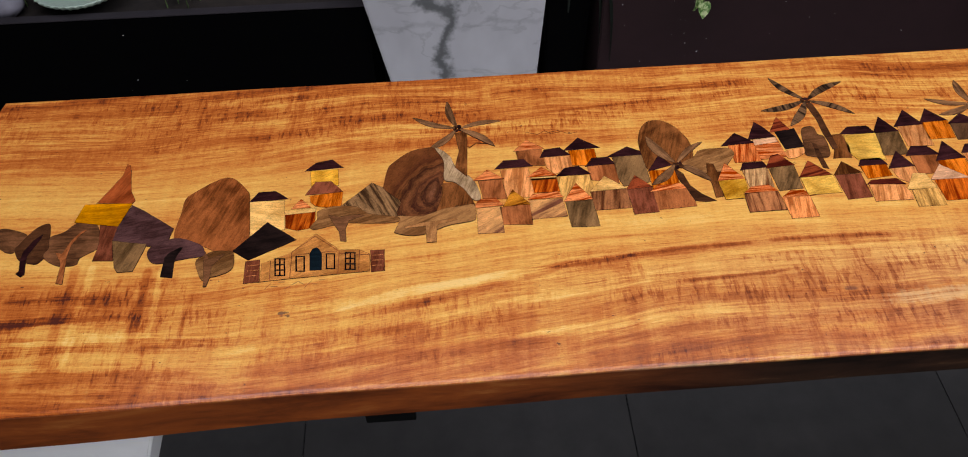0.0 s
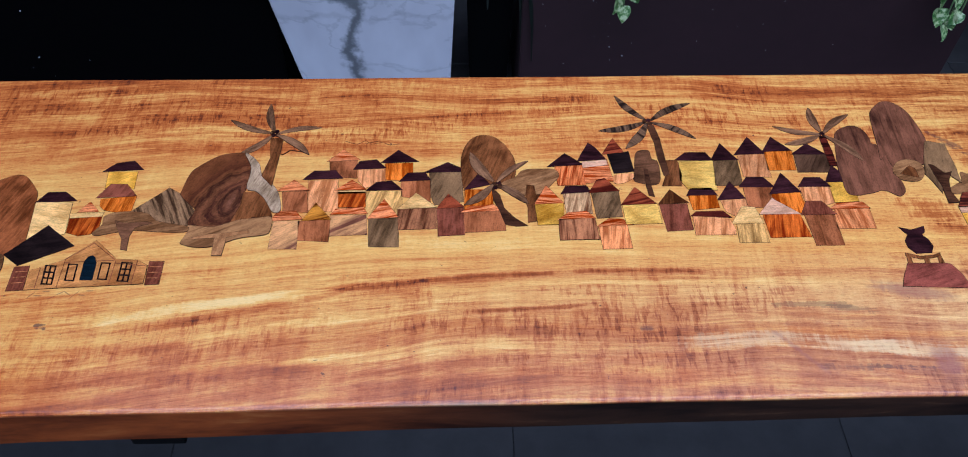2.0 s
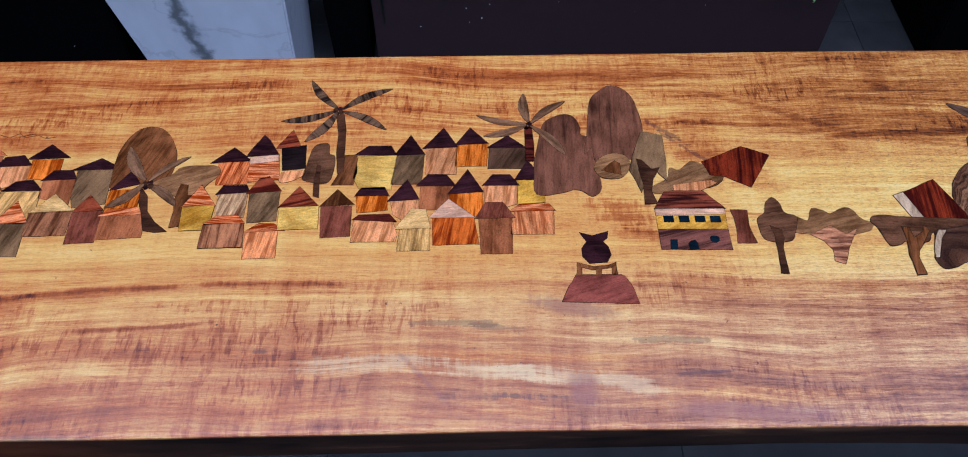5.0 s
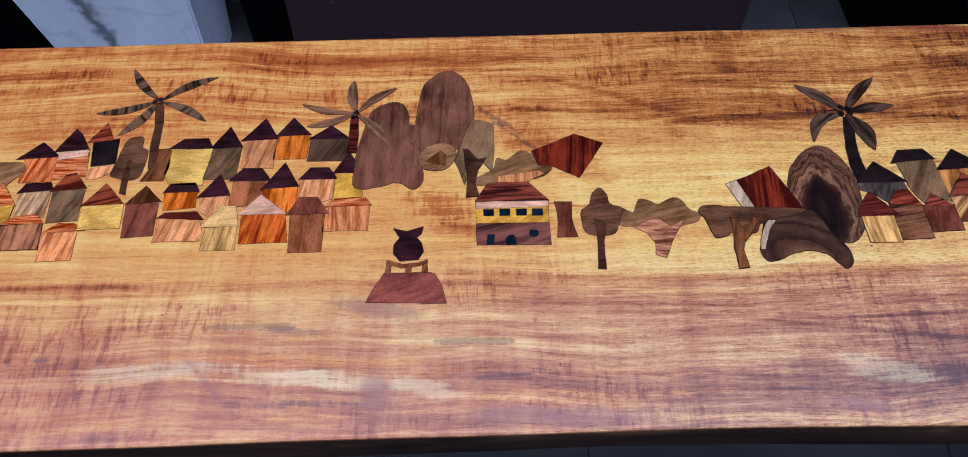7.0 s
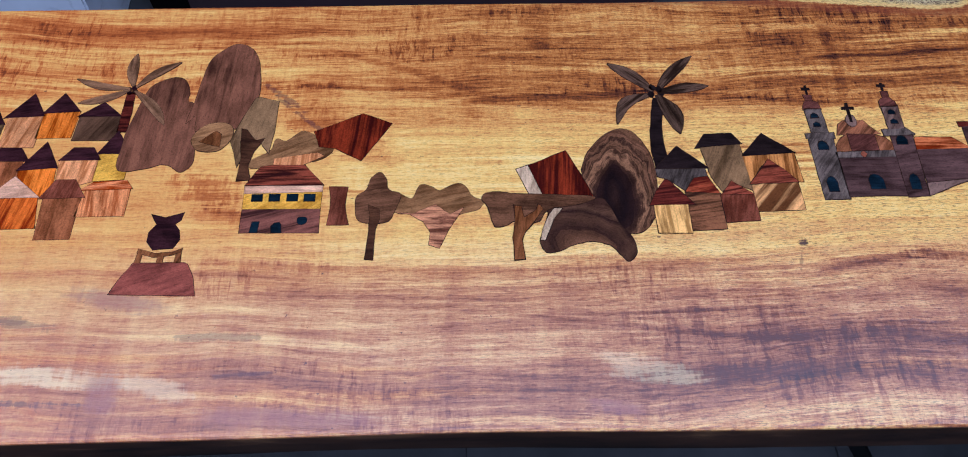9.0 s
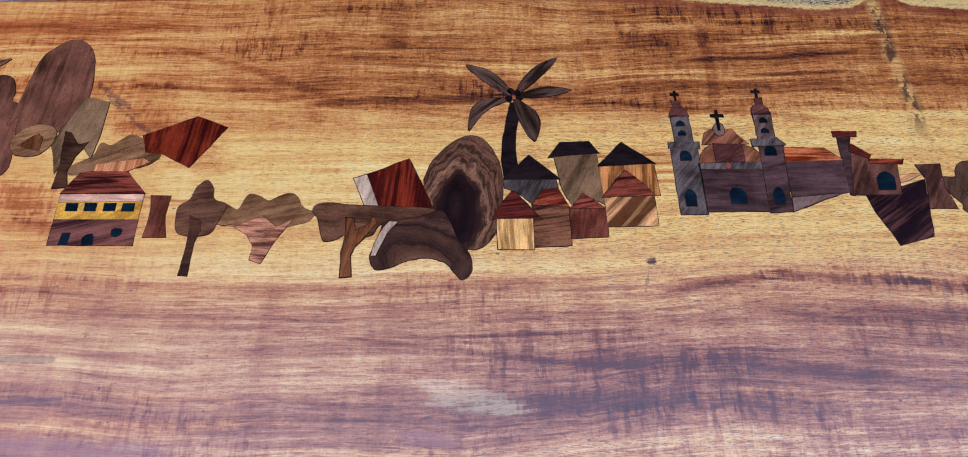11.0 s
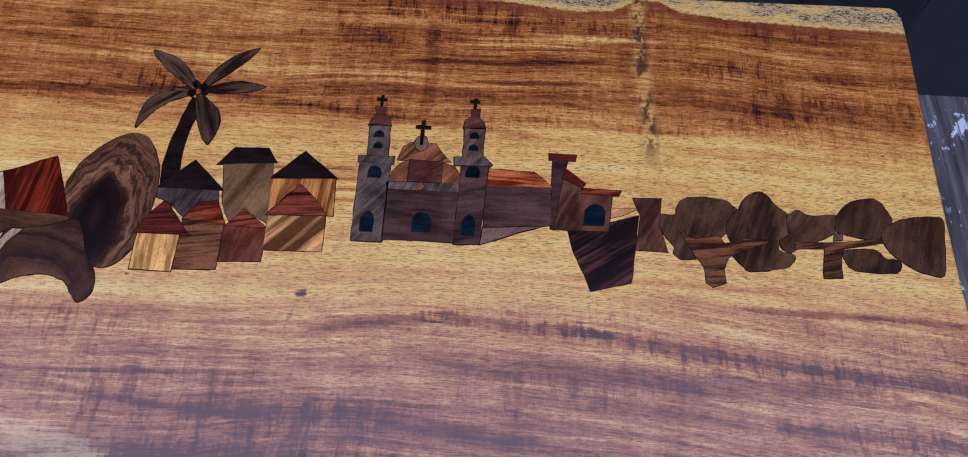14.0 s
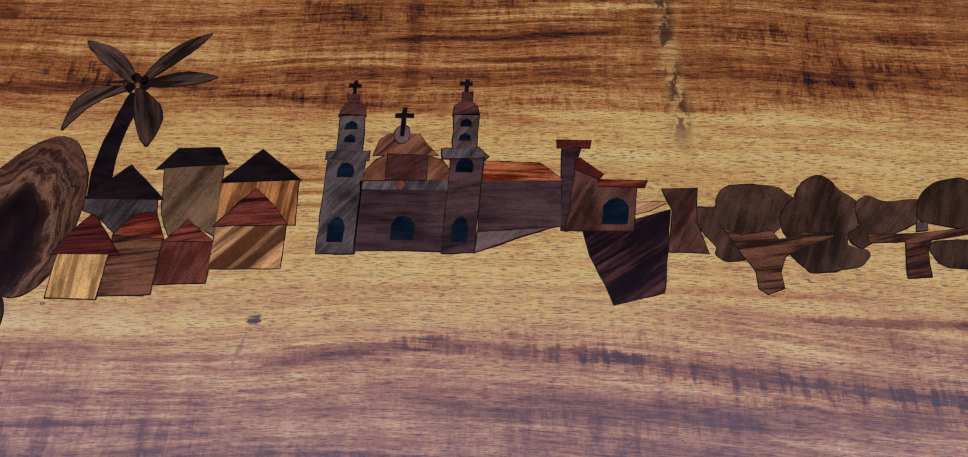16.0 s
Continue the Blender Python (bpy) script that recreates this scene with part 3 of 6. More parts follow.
def table_part(name, bm, material, label=""):
    ob = part(name, bm, material, table, label)
    ob.matrix_parent_inverse = Matrix.Translation((-0.66, -1.03, -GROUND))
    return ob


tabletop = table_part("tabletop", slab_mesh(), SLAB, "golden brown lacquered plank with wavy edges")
for face in tabletop.data.polygons:
    face.use_smooth = False
table_part("crossbar", box(-0.221, 0.768, 0.611, -0.153, 1.29, 0.683, 0.003), BLACK, "black steel crossbar")
table_part("crossbar", box(1.47, 0.90, 0.655, 1.54, 1.27, 0.689, 0.003), BLACK, "black steel crossbar")


def bar_between(a, b, w, d):
    a, b = Vector(a), Vector(b)
    bm = box(-w / 2, -d / 2, 0, w / 2, d / 2, (b - a).length, 0.002)
    turn = (b - a).to_track_quat("Z", "Y").to_matrix().to_4x4()
    bmesh.ops.transform(bm, matrix=Matrix.Translation(a) @ turn, verts=bm.verts)
    return bm


for x0, x1, y, z in ((1.505, 2.045, 1.0, 0.665), (1.505, 2.045, 1.22, 0.665)):
    table_part("leg", bar_between((x1, y, GROUND), (x0, y, z), 0.03, 0.03), BLACK, "black steel leg")


# ---- inlay: thin pieces of many woods let into the tabletop ----
LAID = []      # (bounds, layer) of the pieces laid so far
GLUE = plain("glue_line", (0.020, 0.008, 0.004), 0.9)
GLUE.node_tree.nodes["Principled BSDF"].inputs["Specular IOR Level"].default_value = 0.05
STEP = 0.00016


def begin(name, u, v):
    """A motif of the inlay with its foot at u mm along the table and v mm in from the front edge line."""
    return {"name": name, "u": u / 1000, "v": v / 1000 + 0.735, "part": None}


def push_out(pts, d):
    out, n = [], len(pts)
    area = sum(pts[i - 1][0] * pts[i][1] - pts[i][0] * pts[i - 1][1] for i in range(n))
    sgn = 1 if area > 0 else -1
    for i in range(n):
        a, p, b = Vector(pts[i - 1]), Vector(pts[i]), Vector(pts[(i + 1) % n])
        e1, e2 = (p - a).normalized(), (b - p).normalized()
        n1, n2 = Vector((e1.y, -e1.x)) * sgn, Vector((e2.y, -e2.x)) * sgn
        m = n1 + n2
        m = m.normalized() if m.length > 0.2 else n1
        k = d / max(0.5, m.dot(n1))
        out.append((p.x + m.x * k, p.y + m.y * k))
    return out


def hand_cut(pts, u):
    """Long edges broken into short ones that waver as a fretsaw cut does; neighbours waver together."""
    out = []
    amp = 0.00022 if u < 1.0 else 0.00050
    for i, p in enumerate(pts):
        q = pts[(i + 1) % len(pts)]
        k = max(1, min(8, int(math.hypot(q[0] - p[0], q[1] - p[1]) / 0.008)))
        for j in range(k):
            out.append((p[0] + (q[0] - p[0]) * j / k, p[1] + (q[1] - p[1]) * j / k))
    return [(x + amp * noise.noise((x * 170, y * 170, 1.7)), y + amp * noise.noise((x * 170, y * 170, 8.3))) for x, y in out]


CUT = random.Random(11)


def lay(at, name, wood, pts, spin=None, tight=False):
    """One piece of wood, pts in mm from the motif's foot, with a dark glue line round it; spin turns its grain."""
    u, v = at["u"], at["v"]
    pts = [(x - u, y - v) for x, y in hand_cut([(u + x / 1000, v + y / 1000) for x, y in pts], u)]
    xs, ys = [u + p[0] for p in pts], [v + p[1] for p in pts]
    b = (min(xs) + 0.003, min(ys) + 0.003, max(xs) - 0.003, max(ys) - 0.003)
    layer = 1 + max([k for o, k in LAID if o[0] < b[2] and b[0] < o[2] and o[1] < b[3] and b[1] < o[3]], default=0)
    LAID.append((b, layer))
    z = TOP + 0.0003 + STEP * layer
    bm = bmesh.new()
    joint = 0.00038 if u < 0.75 else 0.00048 if u < 1.15 else 0.00085
    joint = 0.00006 if tight else min(joint, 0.09 * min(max(xs) - min(xs), max(ys) - min(ys)) + 0.0001)
    if spin is None:
        spin = 0.0 if wood in SWIRLS else radians(CUT.uniform(-11, 11))
    turn = Matrix.Rotation(-spin, 2)
    rim = push_out(pts, joint)
    rim = [(p[0] + (q[0] - p[0]) * k, p[1] + (q[1] - p[1]) * k) for p, q in zip(pts, rim) for k in [0.45 + 1.9 * abs(noise.noise(((u + p[0]) * 110, (v + p[1]) * 110, 4.0)))]]
    low = push_out(rim, 0.0001)

    def ring(line, h):
        return [bm.verts.new((*(turn @ Vector(p)), h)) for p in line]

    top, mid, bot = ring(pts, z), ring(rim, z - STEP * 0.5), ring(low, TOP - 0.0015)
    faces = [bm.faces.new(top)]
    n = len(pts)
    for i in range(n):
        j = (i + 1) % n
        for a, c in ((top, mid), (mid, bot)):
            f = bm.faces.new((a[i], a[j], c[j], c[i]))
            f.material_index = 1
    bmesh.ops.triangulate(bm, faces=faces)
    own = at["part"] is None
    ob = new(at["name"] if own else name, mesh_of(name, bm, [wood_of(wood), GLUE]))
    ob.rotation_euler = (0, 0, spin)
    if own:
        ob.parent = table
        ob.location = (u - 0.66, v - 1.03, -GROUND)
        at["part"], at["spin"] = ob, spin
    else:
        ob.parent = at["part"]
        ob.matrix_parent_inverse = Matrix.Rotation(-at["spin"], 4, "Z")
    return ob


def piece(at, name, wood, pts):
    """A straight-sided piece, its edges a little hand-cut."""
    return lay(at, name, wood, pts)


def rounded(at, name, wood, pts):
    """A piece with a flowing outline through pts."""
    out, n = [], len(pts)
    P = [Vector(p) for p in pts]
    for i in range(n):
        p0, p1, p2, p3 = P[i - 1], P[i], P[(i + 1) % n], P[(i + 2) % n]
        for k in range(4):
            t = k / 4
            q = 0.5 * (2 * p1 + (p2 - p0) * t + (2 * p0 - 5 * p1 + 4 * p2 - p3) * t * t + (3 * p1 - p0 - 3 * p2 + p3) * t ** 3)
            out.append((q.x, q.y))
    return lay(at, name, wood, out)


def frond(at, wood, root, tip, width, bow=None):
    """A palm leaf: a bent lens from root to tip, its grain along it."""
    a, b = Vector(root), Vector(tip)
    d = b - a
    side = Vector((-d.y, d.x)).normalized()
    bend = 0.06 * (1 if d.x * side.y > 0 else -1) * (1 if d.y > -abs(d.x) * 3 else 0.4) if bow is None else bow
    left, right = [], []
    for i in range(9):
        t = i / 8
        c = a + d * (0.06 + 0.94 * t) + side * bend * d.length * math.sin(math.pi * t)
        w = width * 0.5 * (math.sin(math.pi * (0.05 + 0.95 * t) ** 1.15)) ** 0.8 + 0.4
        left.append(c + side * w)
        right.append(c - side * w)
    return lay(at, "frond", wood, [tuple(p) for p in left + right[::-1]], math.atan2(d.y, d.x))


def seam_line(at, wood, p, q, w=0.8):
    """A thin inlaid line from p to q."""
    p, q = Vector(p), Vector(q)
    m = (q - p).normalized()
    m = Vector((-m.y, m.x)) * w / 2
    lay(at, "line", wood, [tuple(p + m), tuple(q + m), tuple(q - m), tuple(p - m)], tight=True)


def window_frame(at, wood, quad, crossed):
    """A burnt-in window outline, with glazing bars where crossed."""
    a, b, c, d = [Vector(p) for p in quad]
    w = 1.6
    bars = [(a, b), (b, c), (c, d), (d, a)]
    if crossed:
        bars += [((a + b) / 2, (c + d) / 2), (a.lerp(d, 0.36), b.lerp(c, 0.36)), (a.lerp(d, 0.68), b.lerp(c, 0.68))]
    for p, q in bars:
        s = (q - p).normalized()
        m = Vector((-s.y, s.x)) * w / 2
        e = s * w / 2
        lay(at, "window_bar", wood, [tuple(p - e + m), tuple(q + e + m), tuple(q + e - m), tuple(p - e - m)])


WOODS = {
    # name: dark, light, grain frequency, grain turn, kind
    "ebony": ((0.013, 0.004, 0.005), (0.037, 0.011, 0.012), 60, 0, "grain"),
    "black": ((0.005, 0.0028, 0.0028), (0.015, 0.008, 0.007), 60, 0, "grain"),
    "blueblack": ((0.003, 0.006, 0.009), (0.007, 0.014, 0.019), 60, 0, "grain"),
    "walnut": ((0.065, 0.025, 0.012), (0.165, 0.068, 0.031), 45, 0, "grain"),
    "darkwalnut": ((0.026, 0.010, 0.006), (0.078, 0.030, 0.014), 45, 0, "grain"),
    "redwalnut": ((0.075, 0.022, 0.008), (0.225, 0.078, 0.028), 40, 80, "grain"),
    "mountain": ((0.055, 0.019, 0.011), (0.170, 0.064, 0.032), 30, 84, "grain"),
    "brownpink": ((0.21, 0.058, 0.022), (0.40, 0.130, 0.050), 45, 85, "grain"),
    "brownstripe": ((0.13, 0.036, 0.016), (0.38, 0.145, 0.060), 24, 85, "stripe"),
    "brownstripeh": ((0.045, 0.016, 0.009), (0.21, 0.080, 0.034), 34, 5, "stripe"),
    "redbrown": ((0.120, 0.029, 0.015), (0.235, 0.068, 0.036), 50, 80, "grain"),
    "padauk": ((0.22, 0.026, 0.010), (0.56, 0.125, 0.032), 26, 70, "stripe"),
    "orange": ((0.32, 0.050, 0.011), (0.68, 0.180, 0.040), 34, 80, "stripe"),
    "orangetan": ((0.22, 0.070, 0.020), (0.52, 0.205, 0.060), 30, 85, "stripe"),
    "rosewood": ((0.060, 0.008, 0.006), (0.23, 0.034, 0.016), 20, 78, "stripe"),
    "rosestripe": ((0.27, 0.030, 0.011), (0.62, 0.180, 0.062), 55, 88, "stripe"),
    "rosestripeh": ((0.032, 0.007, 0.006), (0.22, 0.050, 0.026), 34, 6, "stripe"),
    "redstripe": ((0.095, 0.014, 0.009), (0.31, 0.066, 0.030), 26, 12, "stripe"),
    "stripe": ((0.36, 0.042, 0.011), (0.70, 0.235, 0.090), 62, 3, "stripe"),
    "stripered": ((0.19, 0.026, 0.010), (0.52, 0.150, 0.055), 40, 4, "stripe"),
    "pinkstripe": ((0.15, 0.045, 0.024), (0.52, 0.215, 0.098), 50, 3, "stripe"),
    "villawall": ((0.046, 0.015, 0.012), (0.175, 0.060, 0.038), 20, 25, "stripe"),
    "chapelwood": ((0.050, 0.018, 0.011), (0.150, 0.058, 0.032), 40, 60, "grain"),
    "cupolawood": ((0.055, 0.017, 0.012), (0.135, 0.044, 0.029), 50, 20, "grain"),
    "honey": ((0.36, 0.13, 0.02), (0.60, 0.27, 0.04), 40, 80, "grain"),
    "honeystripe": ((0.16, 0.035, 0.008), (0.70, 0.27, 0.05), 26, 15, "stripe"),
    "peach": ((0.50, 0.165, 0.056), (0.70, 0.285, 0.110), 40, 85, "stripe"),
    "salmon": ((0.48, 0.125, 0.042), (0.72, 0.26, 0.095), 40, 85, "stripe"),
    "cream": ((0.70, 0.335, 0.095), (0.82, 0.435, 0.150), 46, 0, "grain"),
    "creamstripe": ((0.24, 0.085, 0.034), (0.74, 0.42, 0.185), 22, 86, "stripe"),
    "paleyellow": ((0.72, 0.35, 0.070), (0.84, 0.44, 0.105), 50, 0, "grain"),
    "yellow": ((0.62, 0.255, 0.038), (0.80, 0.385, 0.068), 40, 30, "grain"),
    "tanyellow": ((0.40, 0.185, 0.052), (0.68, 0.355, 0.110), 30, 80, "stripe"),
    "palepink": ((0.62, 0.31, 0.165), (0.74, 0.40, 0.22), 40, 0, "grain"),
    "pink": ((0.42, 0.170, 0.062), (0.56, 0.255, 0.100), 40, 80, "grain"),
    "violet": ((0.22, 0.075, 0.042), (0.58, 0.27, 0.105), 18, 35, "stripe"),
    "purple": ((0.048, 0.018, 0.017), (0.095, 0.042, 0.039), 50, 10, "grain"),
    "purplefig": ((0.014, 0.006, 0.007), (0.085, 0.030, 0.022), 26, 25, "stripe"),
    "maroon": ((0.030, 0.006, 0.005), (0.11, 0.020, 0.013), 30, 8, "stripe"),
    "maroonpink": ((0.12, 0.026, 0.018), (0.25, 0.066, 0.042), 40, 10, "grain"),
    "olive": ((0.075, 0.036, 0.015), (0.23, 0.120, 0.050), 26, 70, "grain"),
    "darkolive": ((0.030, 0.0135, 0.007), (0.090, 0.042, 0.021), 36, 70, "grain"),
    "olivewalnut": ((0.033, 0.0145, 0.008), (0.108, 0.050, 0.025), 34, 60, "grain"),
    "tan": ((0.14, 0.054, 0.020), (0.31, 0.145, 0.056), 34, 20, "grain"),
    "leaf": ((0.100, 0.043, 0.020), (0.255, 0.122, 0.056), 40, 0, "grain"),
    "leaf2": ((0.024, 0.012, 0.007), (0.108, 0.056, 0.032), 34, 0, "stripe"),
    "leafdark": ((0.024, 0.013, 0.009), (0.145, 0.074, 0.036), 26, 80, "stripe"),
    "zebra": ((0.070, 0.031, 0.014), (0.30, 0.155, 0.068), 34, -58, "stripe"),
    "cinnabar": ((0.22, 0.042, 0.016), (0.36, 0.085, 0.032), 40, 60, "grain"),
    "amber": ((0.38, 0.130, 0.012), (0.62, 0.24, 0.030), 34, 10, "grain"),
    "russet": ((0.13, 0.034, 0.012), (0.33, 0.100, 0.036), 40, 80, "grain"),
    "sap": ((0.24, 0.140, 0.070), (0.50, 0.325, 0.18), 60, 70, "grain"),
    "skin": ((0.50, 0.175, 0.052), (0.66, 0.275, 0.085), 40, 10, "grain"),
    "grey": ((0.040, 0.026, 0.019), (0.135, 0.090, 0.066), 55, 60, "grain"),
    "greybrown": ((0.070, 0.036, 0.024), (0.165, 0.092, 0.062), 50, 50, "grain"),
    "churchdark": ((0.030, 0.013, 0.011), (0.084, 0.040, 0.031), 40, 8, "grain"),
    "tanorange": ((0.16, 0.052, 0.022), (0.33, 0.120, 0.052), 40, 60, "grain"),
    "orangebrown": ((0.085, 0.030, 0.014), (0.24, 0.085, 0.038), 34, 60, "stripe"),
    "figured": ((0.13, 0.044, 0.016), (0.60, 0.285, 0.100), 12, 52, "stripe"),
    "swirl": (), "swirldark": (), "swirllow": (),
}
# growth rings: heart in mm, lie of the long axis, half axes in mm, colours from the heart outwards
SWIRLS = {
    "swirl": ((-14, 44), 62, (86, 52), ((0.0, (0.26, 0.100, 0.050)), (0.12, (0.150, 0.052, 0.025)), (0.20, (0.045, 0.015, 0.009)), (0.28, (0.190, 0.066, 0.030)),
              (0.36, (0.060, 0.018, 0.011)), (0.46, (0.210, 0.074, 0.032)), (0.55, (0.050, 0.016, 0.009)), (0.66, (0.190, 0.064, 0.026)), (0.78, (0.085, 0.025, 0.012)), (1.0, (0.180, 0.058, 0.023)))),
    "swirldark": ((-11, 46), 80, (100, 50), ((0.0, (0.026, 0.011, 0.008)), (0.20, (0.010, 0.005, 0.005)), (0.36, (0.022, 0.009, 0.007)), (0.45, (0.060, 0.025, 0.014)), (0.50, (0.300, 0.135, 0.062)),
                  (0.56, (0.036, 0.015, 0.009)), (0.62, (0.200, 0.086, 0.040)), (0.67, (0.028, 0.012, 0.008)), (0.74, (0.200, 0.085, 0.040)), (0.79, (0.080, 0.032, 0.017)), (0.88, (0.170, 0.074, 0.034)), (1.0, (0.120, 0.050, 0.024)))),
    "swirllow": ((8, 20), -14, (70, 46), ((0.0, (0.22, 0.098, 0.048)), (0.26, (0.110, 0.045, 0.022)), (0.42, (0.030, 0.012, 0.008)), (0.58, (0.080, 0.034, 0.018)),
                 (0.72, (0.022, 0.009, 0.007)), (0.86, (0.10, 0.044, 0.023)), (1.0, (0.040, 0.016, 0.010)))),
}
MADE = {}


def wood_of(name):
    """Procedural veneer: two colours mixed by grain or stripes, dark pores, a little variation from piece to piece."""
    if name in MADE:
        return MADE[name]
    dark, light, freq, turn, kind = WOODS[name] or ((0.03, 0.012, 0.008), (0.12, 0.05, 0.025), 40, 60, "swirl")
    warm = (1.0, 0.97, 0.90) if name in ("grey", "churchdark", "purple", "black", "blueblack", "ebony", "maroonpink", "purplefig", "violet", "villawall") else (1.0, 0.96, 0.92)
    dark, light = [tuple(c * k for c, k in zip(tone, warm)) for tone in (dark, light)]
    mat, n, l = nodes_of("veneer_" + name)
    bsdf = n["Principled BSDF"]
    if name in SWIRLS:
        # nested growth rings round a heart, bent and broken up
        heart, lie, half, stops = SWIRLS[name]
        tc, place, bent = n.new("ShaderNodeTexCoord"), n.new("ShaderNodeMapping"), n.new("ShaderNodeVectorMath")
        place.vector_type = "TEXTURE"
        place.inputs["Location"].default_value = (heart[0] / 1000, heart[1] / 1000, 0)
        place.inputs["Rotation"].default_value = (0, 0, radians(lie))
        place.inputs["Scale"].default_value = (half[0] / 1000, half[1] / 1000, 100)
        l.new(tc.outputs["Object"], place.inputs["Vector"])
        wob = n.new("ShaderNodeTexNoise")
        wob.inputs["Scale"].default_value, wob.inputs["Detail"].default_value = 1.3, 3
        l.new(place.outputs[0], wob.inputs["Vector"])
        bent.operation = "MULTIPLY_ADD"
        bent.inputs[1].default_value = (0.55, 0.55, 0)
        l.new(wob.outputs["Color"], bent.inputs[0])
        l.new(place.outputs[0], bent.inputs[2])
        back = n.new("ShaderNodeVectorMath")
        back.inputs[1].default_value = (-0.275, -0.275, 0)
        l.new(bent.outputs[0], back.inputs[0])
        ln = n.new("ShaderNodeVectorMath")
        ln.operation = "LENGTH"
        l.new(back.outputs[0], ln.inputs[0])
        rad = ln.outputs["Value"]
        comb = n.new("ShaderNodeCombineXYZ")
        l.new(maths(n, l, "MULTIPLY", rad, 24.0), comb.inputs["X"])
        fine = noise_tex(n, l, comb.outputs[0], 1.0, 3, 0.6)
        cloud = noise_tex(n, l, back.outputs[0], 2.6, 5, 0.65)
        base = maths(n, l, "ADD", maths(n, l, "MULTIPLY", rad, 0.80), maths(n, l, "ADD", maths(n, l, "MULTIPLY", maths(n, l, "SUBTRACT", fine, 0.5), 0.26), maths(n, l, "MULTIPLY", maths(n, l, "SUBTRACT", cloud, 0.5), 0.34)))
    elif kind == "stripe":
        a = noise_tex(n, l, coords(n, l, (freq * 0.30, freq * 3.2, 1), -turn), 1.0, 5, 0.62, 0.5)
        b = noise_tex(n, l, coords(n, l, (freq * 0.5, freq * 12, 1), -turn), 1.0, 3, 0.6, 0.3)
        base = smooth(n, l, maths(n, l, "ADD", maths(n, l, "MULTIPLY", a, 0.72), maths(n, l, "MULTIPLY", b, 0.28)), 0.41, 0.59)
    else:
        a = noise_tex(n, l, coords(n, l, (freq * 0.5, freq * 5, 1), -turn), 1.0, 5, 0.6, 0.5)
        b = noise_tex(n, l, coords(n, l, (freq * 0.5, freq * 0.9, 1), -turn), 1.0, 3, 0.6, 0.8)
        big = noise_tex(n, l, coords(n, l, (freq * 0.35, freq * 0.6, 1), -turn), 1.0, 2, 0.5, 1.0)
        base = maths(n, l, "ADD", maths(n, l, "MULTIPLY", a, 0.40), maths(n, l, "ADD", maths(n, l, "MULTIPLY", b, 0.25), maths(n, l, "MULTIPLY", big, 0.35)))
        base = smooth(n, l, base, 0.36, 0.62)
    r = ramp(n, [(p, tuple(c * k for c, k in zip(tone, warm))) for p, tone in SWIRLS[name][3]] if name in SWIRLS else [(0.0, tuple(c * 0.75 for c in dark)), (1.0, tuple(min(0.85, c * 1.12) for c in light))])
    l.new(base, r.inputs["Fac"])
    pore = noise_tex(n, l, coords(n, l, (140, 1100, 1), -turn), 1.0, 2, 0.5)
    col = mixc(n, l, maths(n, l, "MULTIPLY", smooth(n, l, pore, 0.58, 0.72), 0.5), r.outputs["Color"], tuple(c * 0.3 for c in dark))
    info = n.new("ShaderNodeObjectInfo")
    hsv = n.new("ShaderNodeHueSaturation")
    speck = smooth(n, l, noise_tex(n, l, coords(n, l, (520, 620, 1)), 1.0, 3, 0.7), 0.32, 0.68)
    cloudy = smooth(n, l, noise_tex(n, l, coords(n, l, (38, 60, 1), -turn), 1.0, 4, 0.65), 0.30, 0.70)
    vary = maths(n, l, "ADD", maths(n, l, "MULTIPLY", speck, 0.34), maths(n, l, "MULTIPLY", cloudy, 0.40))
    l.new(maths(n, l, "ADD", maths(n, l, "ADD", maths(n, l, "MULTIPLY", info.outputs["Random"], 0.36), 0.43), vary), hsv.inputs["Value"])
    hsv.inputs["Saturation"].default_value = 1.04
    l.new(col, hsv.inputs["Color"])
    l.new(hsv.outputs["Color"], bsdf.inputs["Base Color"])
    ebon = name in ("black", "blueblack", "ebony")
    bsdf.inputs["Roughness"].default_value = 0.4 if ebon else 0.2
    bsdf.inputs["Specular IOR Level"].default_value = 0.015 if ebon else 0.09
    l.new(bump(n, l, pore, 0.08, 0.0005), bsdf.inputs["Normal"])
    MADE[name] = mat
    return mat



# the scene inlaid from end to end: trees and cottage, village, villa, church
at = begin("tree_inlay", -713, 255)
rounded(at, "crown", "walnut", [(-39, 43), (-18, 46), (-7, 46), (10, 40), (22, 34), (26, 26), (18, 13), (15, 0), (4, 1), (-6, 8), (-28, 15)])
at = begin("tree_inlay", -674, 211)
rounded(at, "crown", "darkwalnut", [(-24, 50), (-21, 57), (-12, 77), (-1, 91), (11, 95), (15, 87), (20, 63), (25, 47), (17, 24), (6, 22), (-13, 30)])
piece(at, "trunk", "ebony", [(8, 76), (-2, 65), (-11, 45), (-11, 30), (-7, 10), (-10, 6), (-2, 0), (2, 4), (-2, 23), (-3, 37), (3, 55), (7, 67)])
at = begin("tree_inlay", -621, 194)
rounded(at, "crown", "walnut", [(-33, 86), (-16, 94), (-6, 107), (4, 113), (20, 109), (31, 98), (38, 69), (36, 58), (18, 45), (16, 34), (5, 31), (-13, 34), (-31, 47), (-34, 56), (-30, 66)])
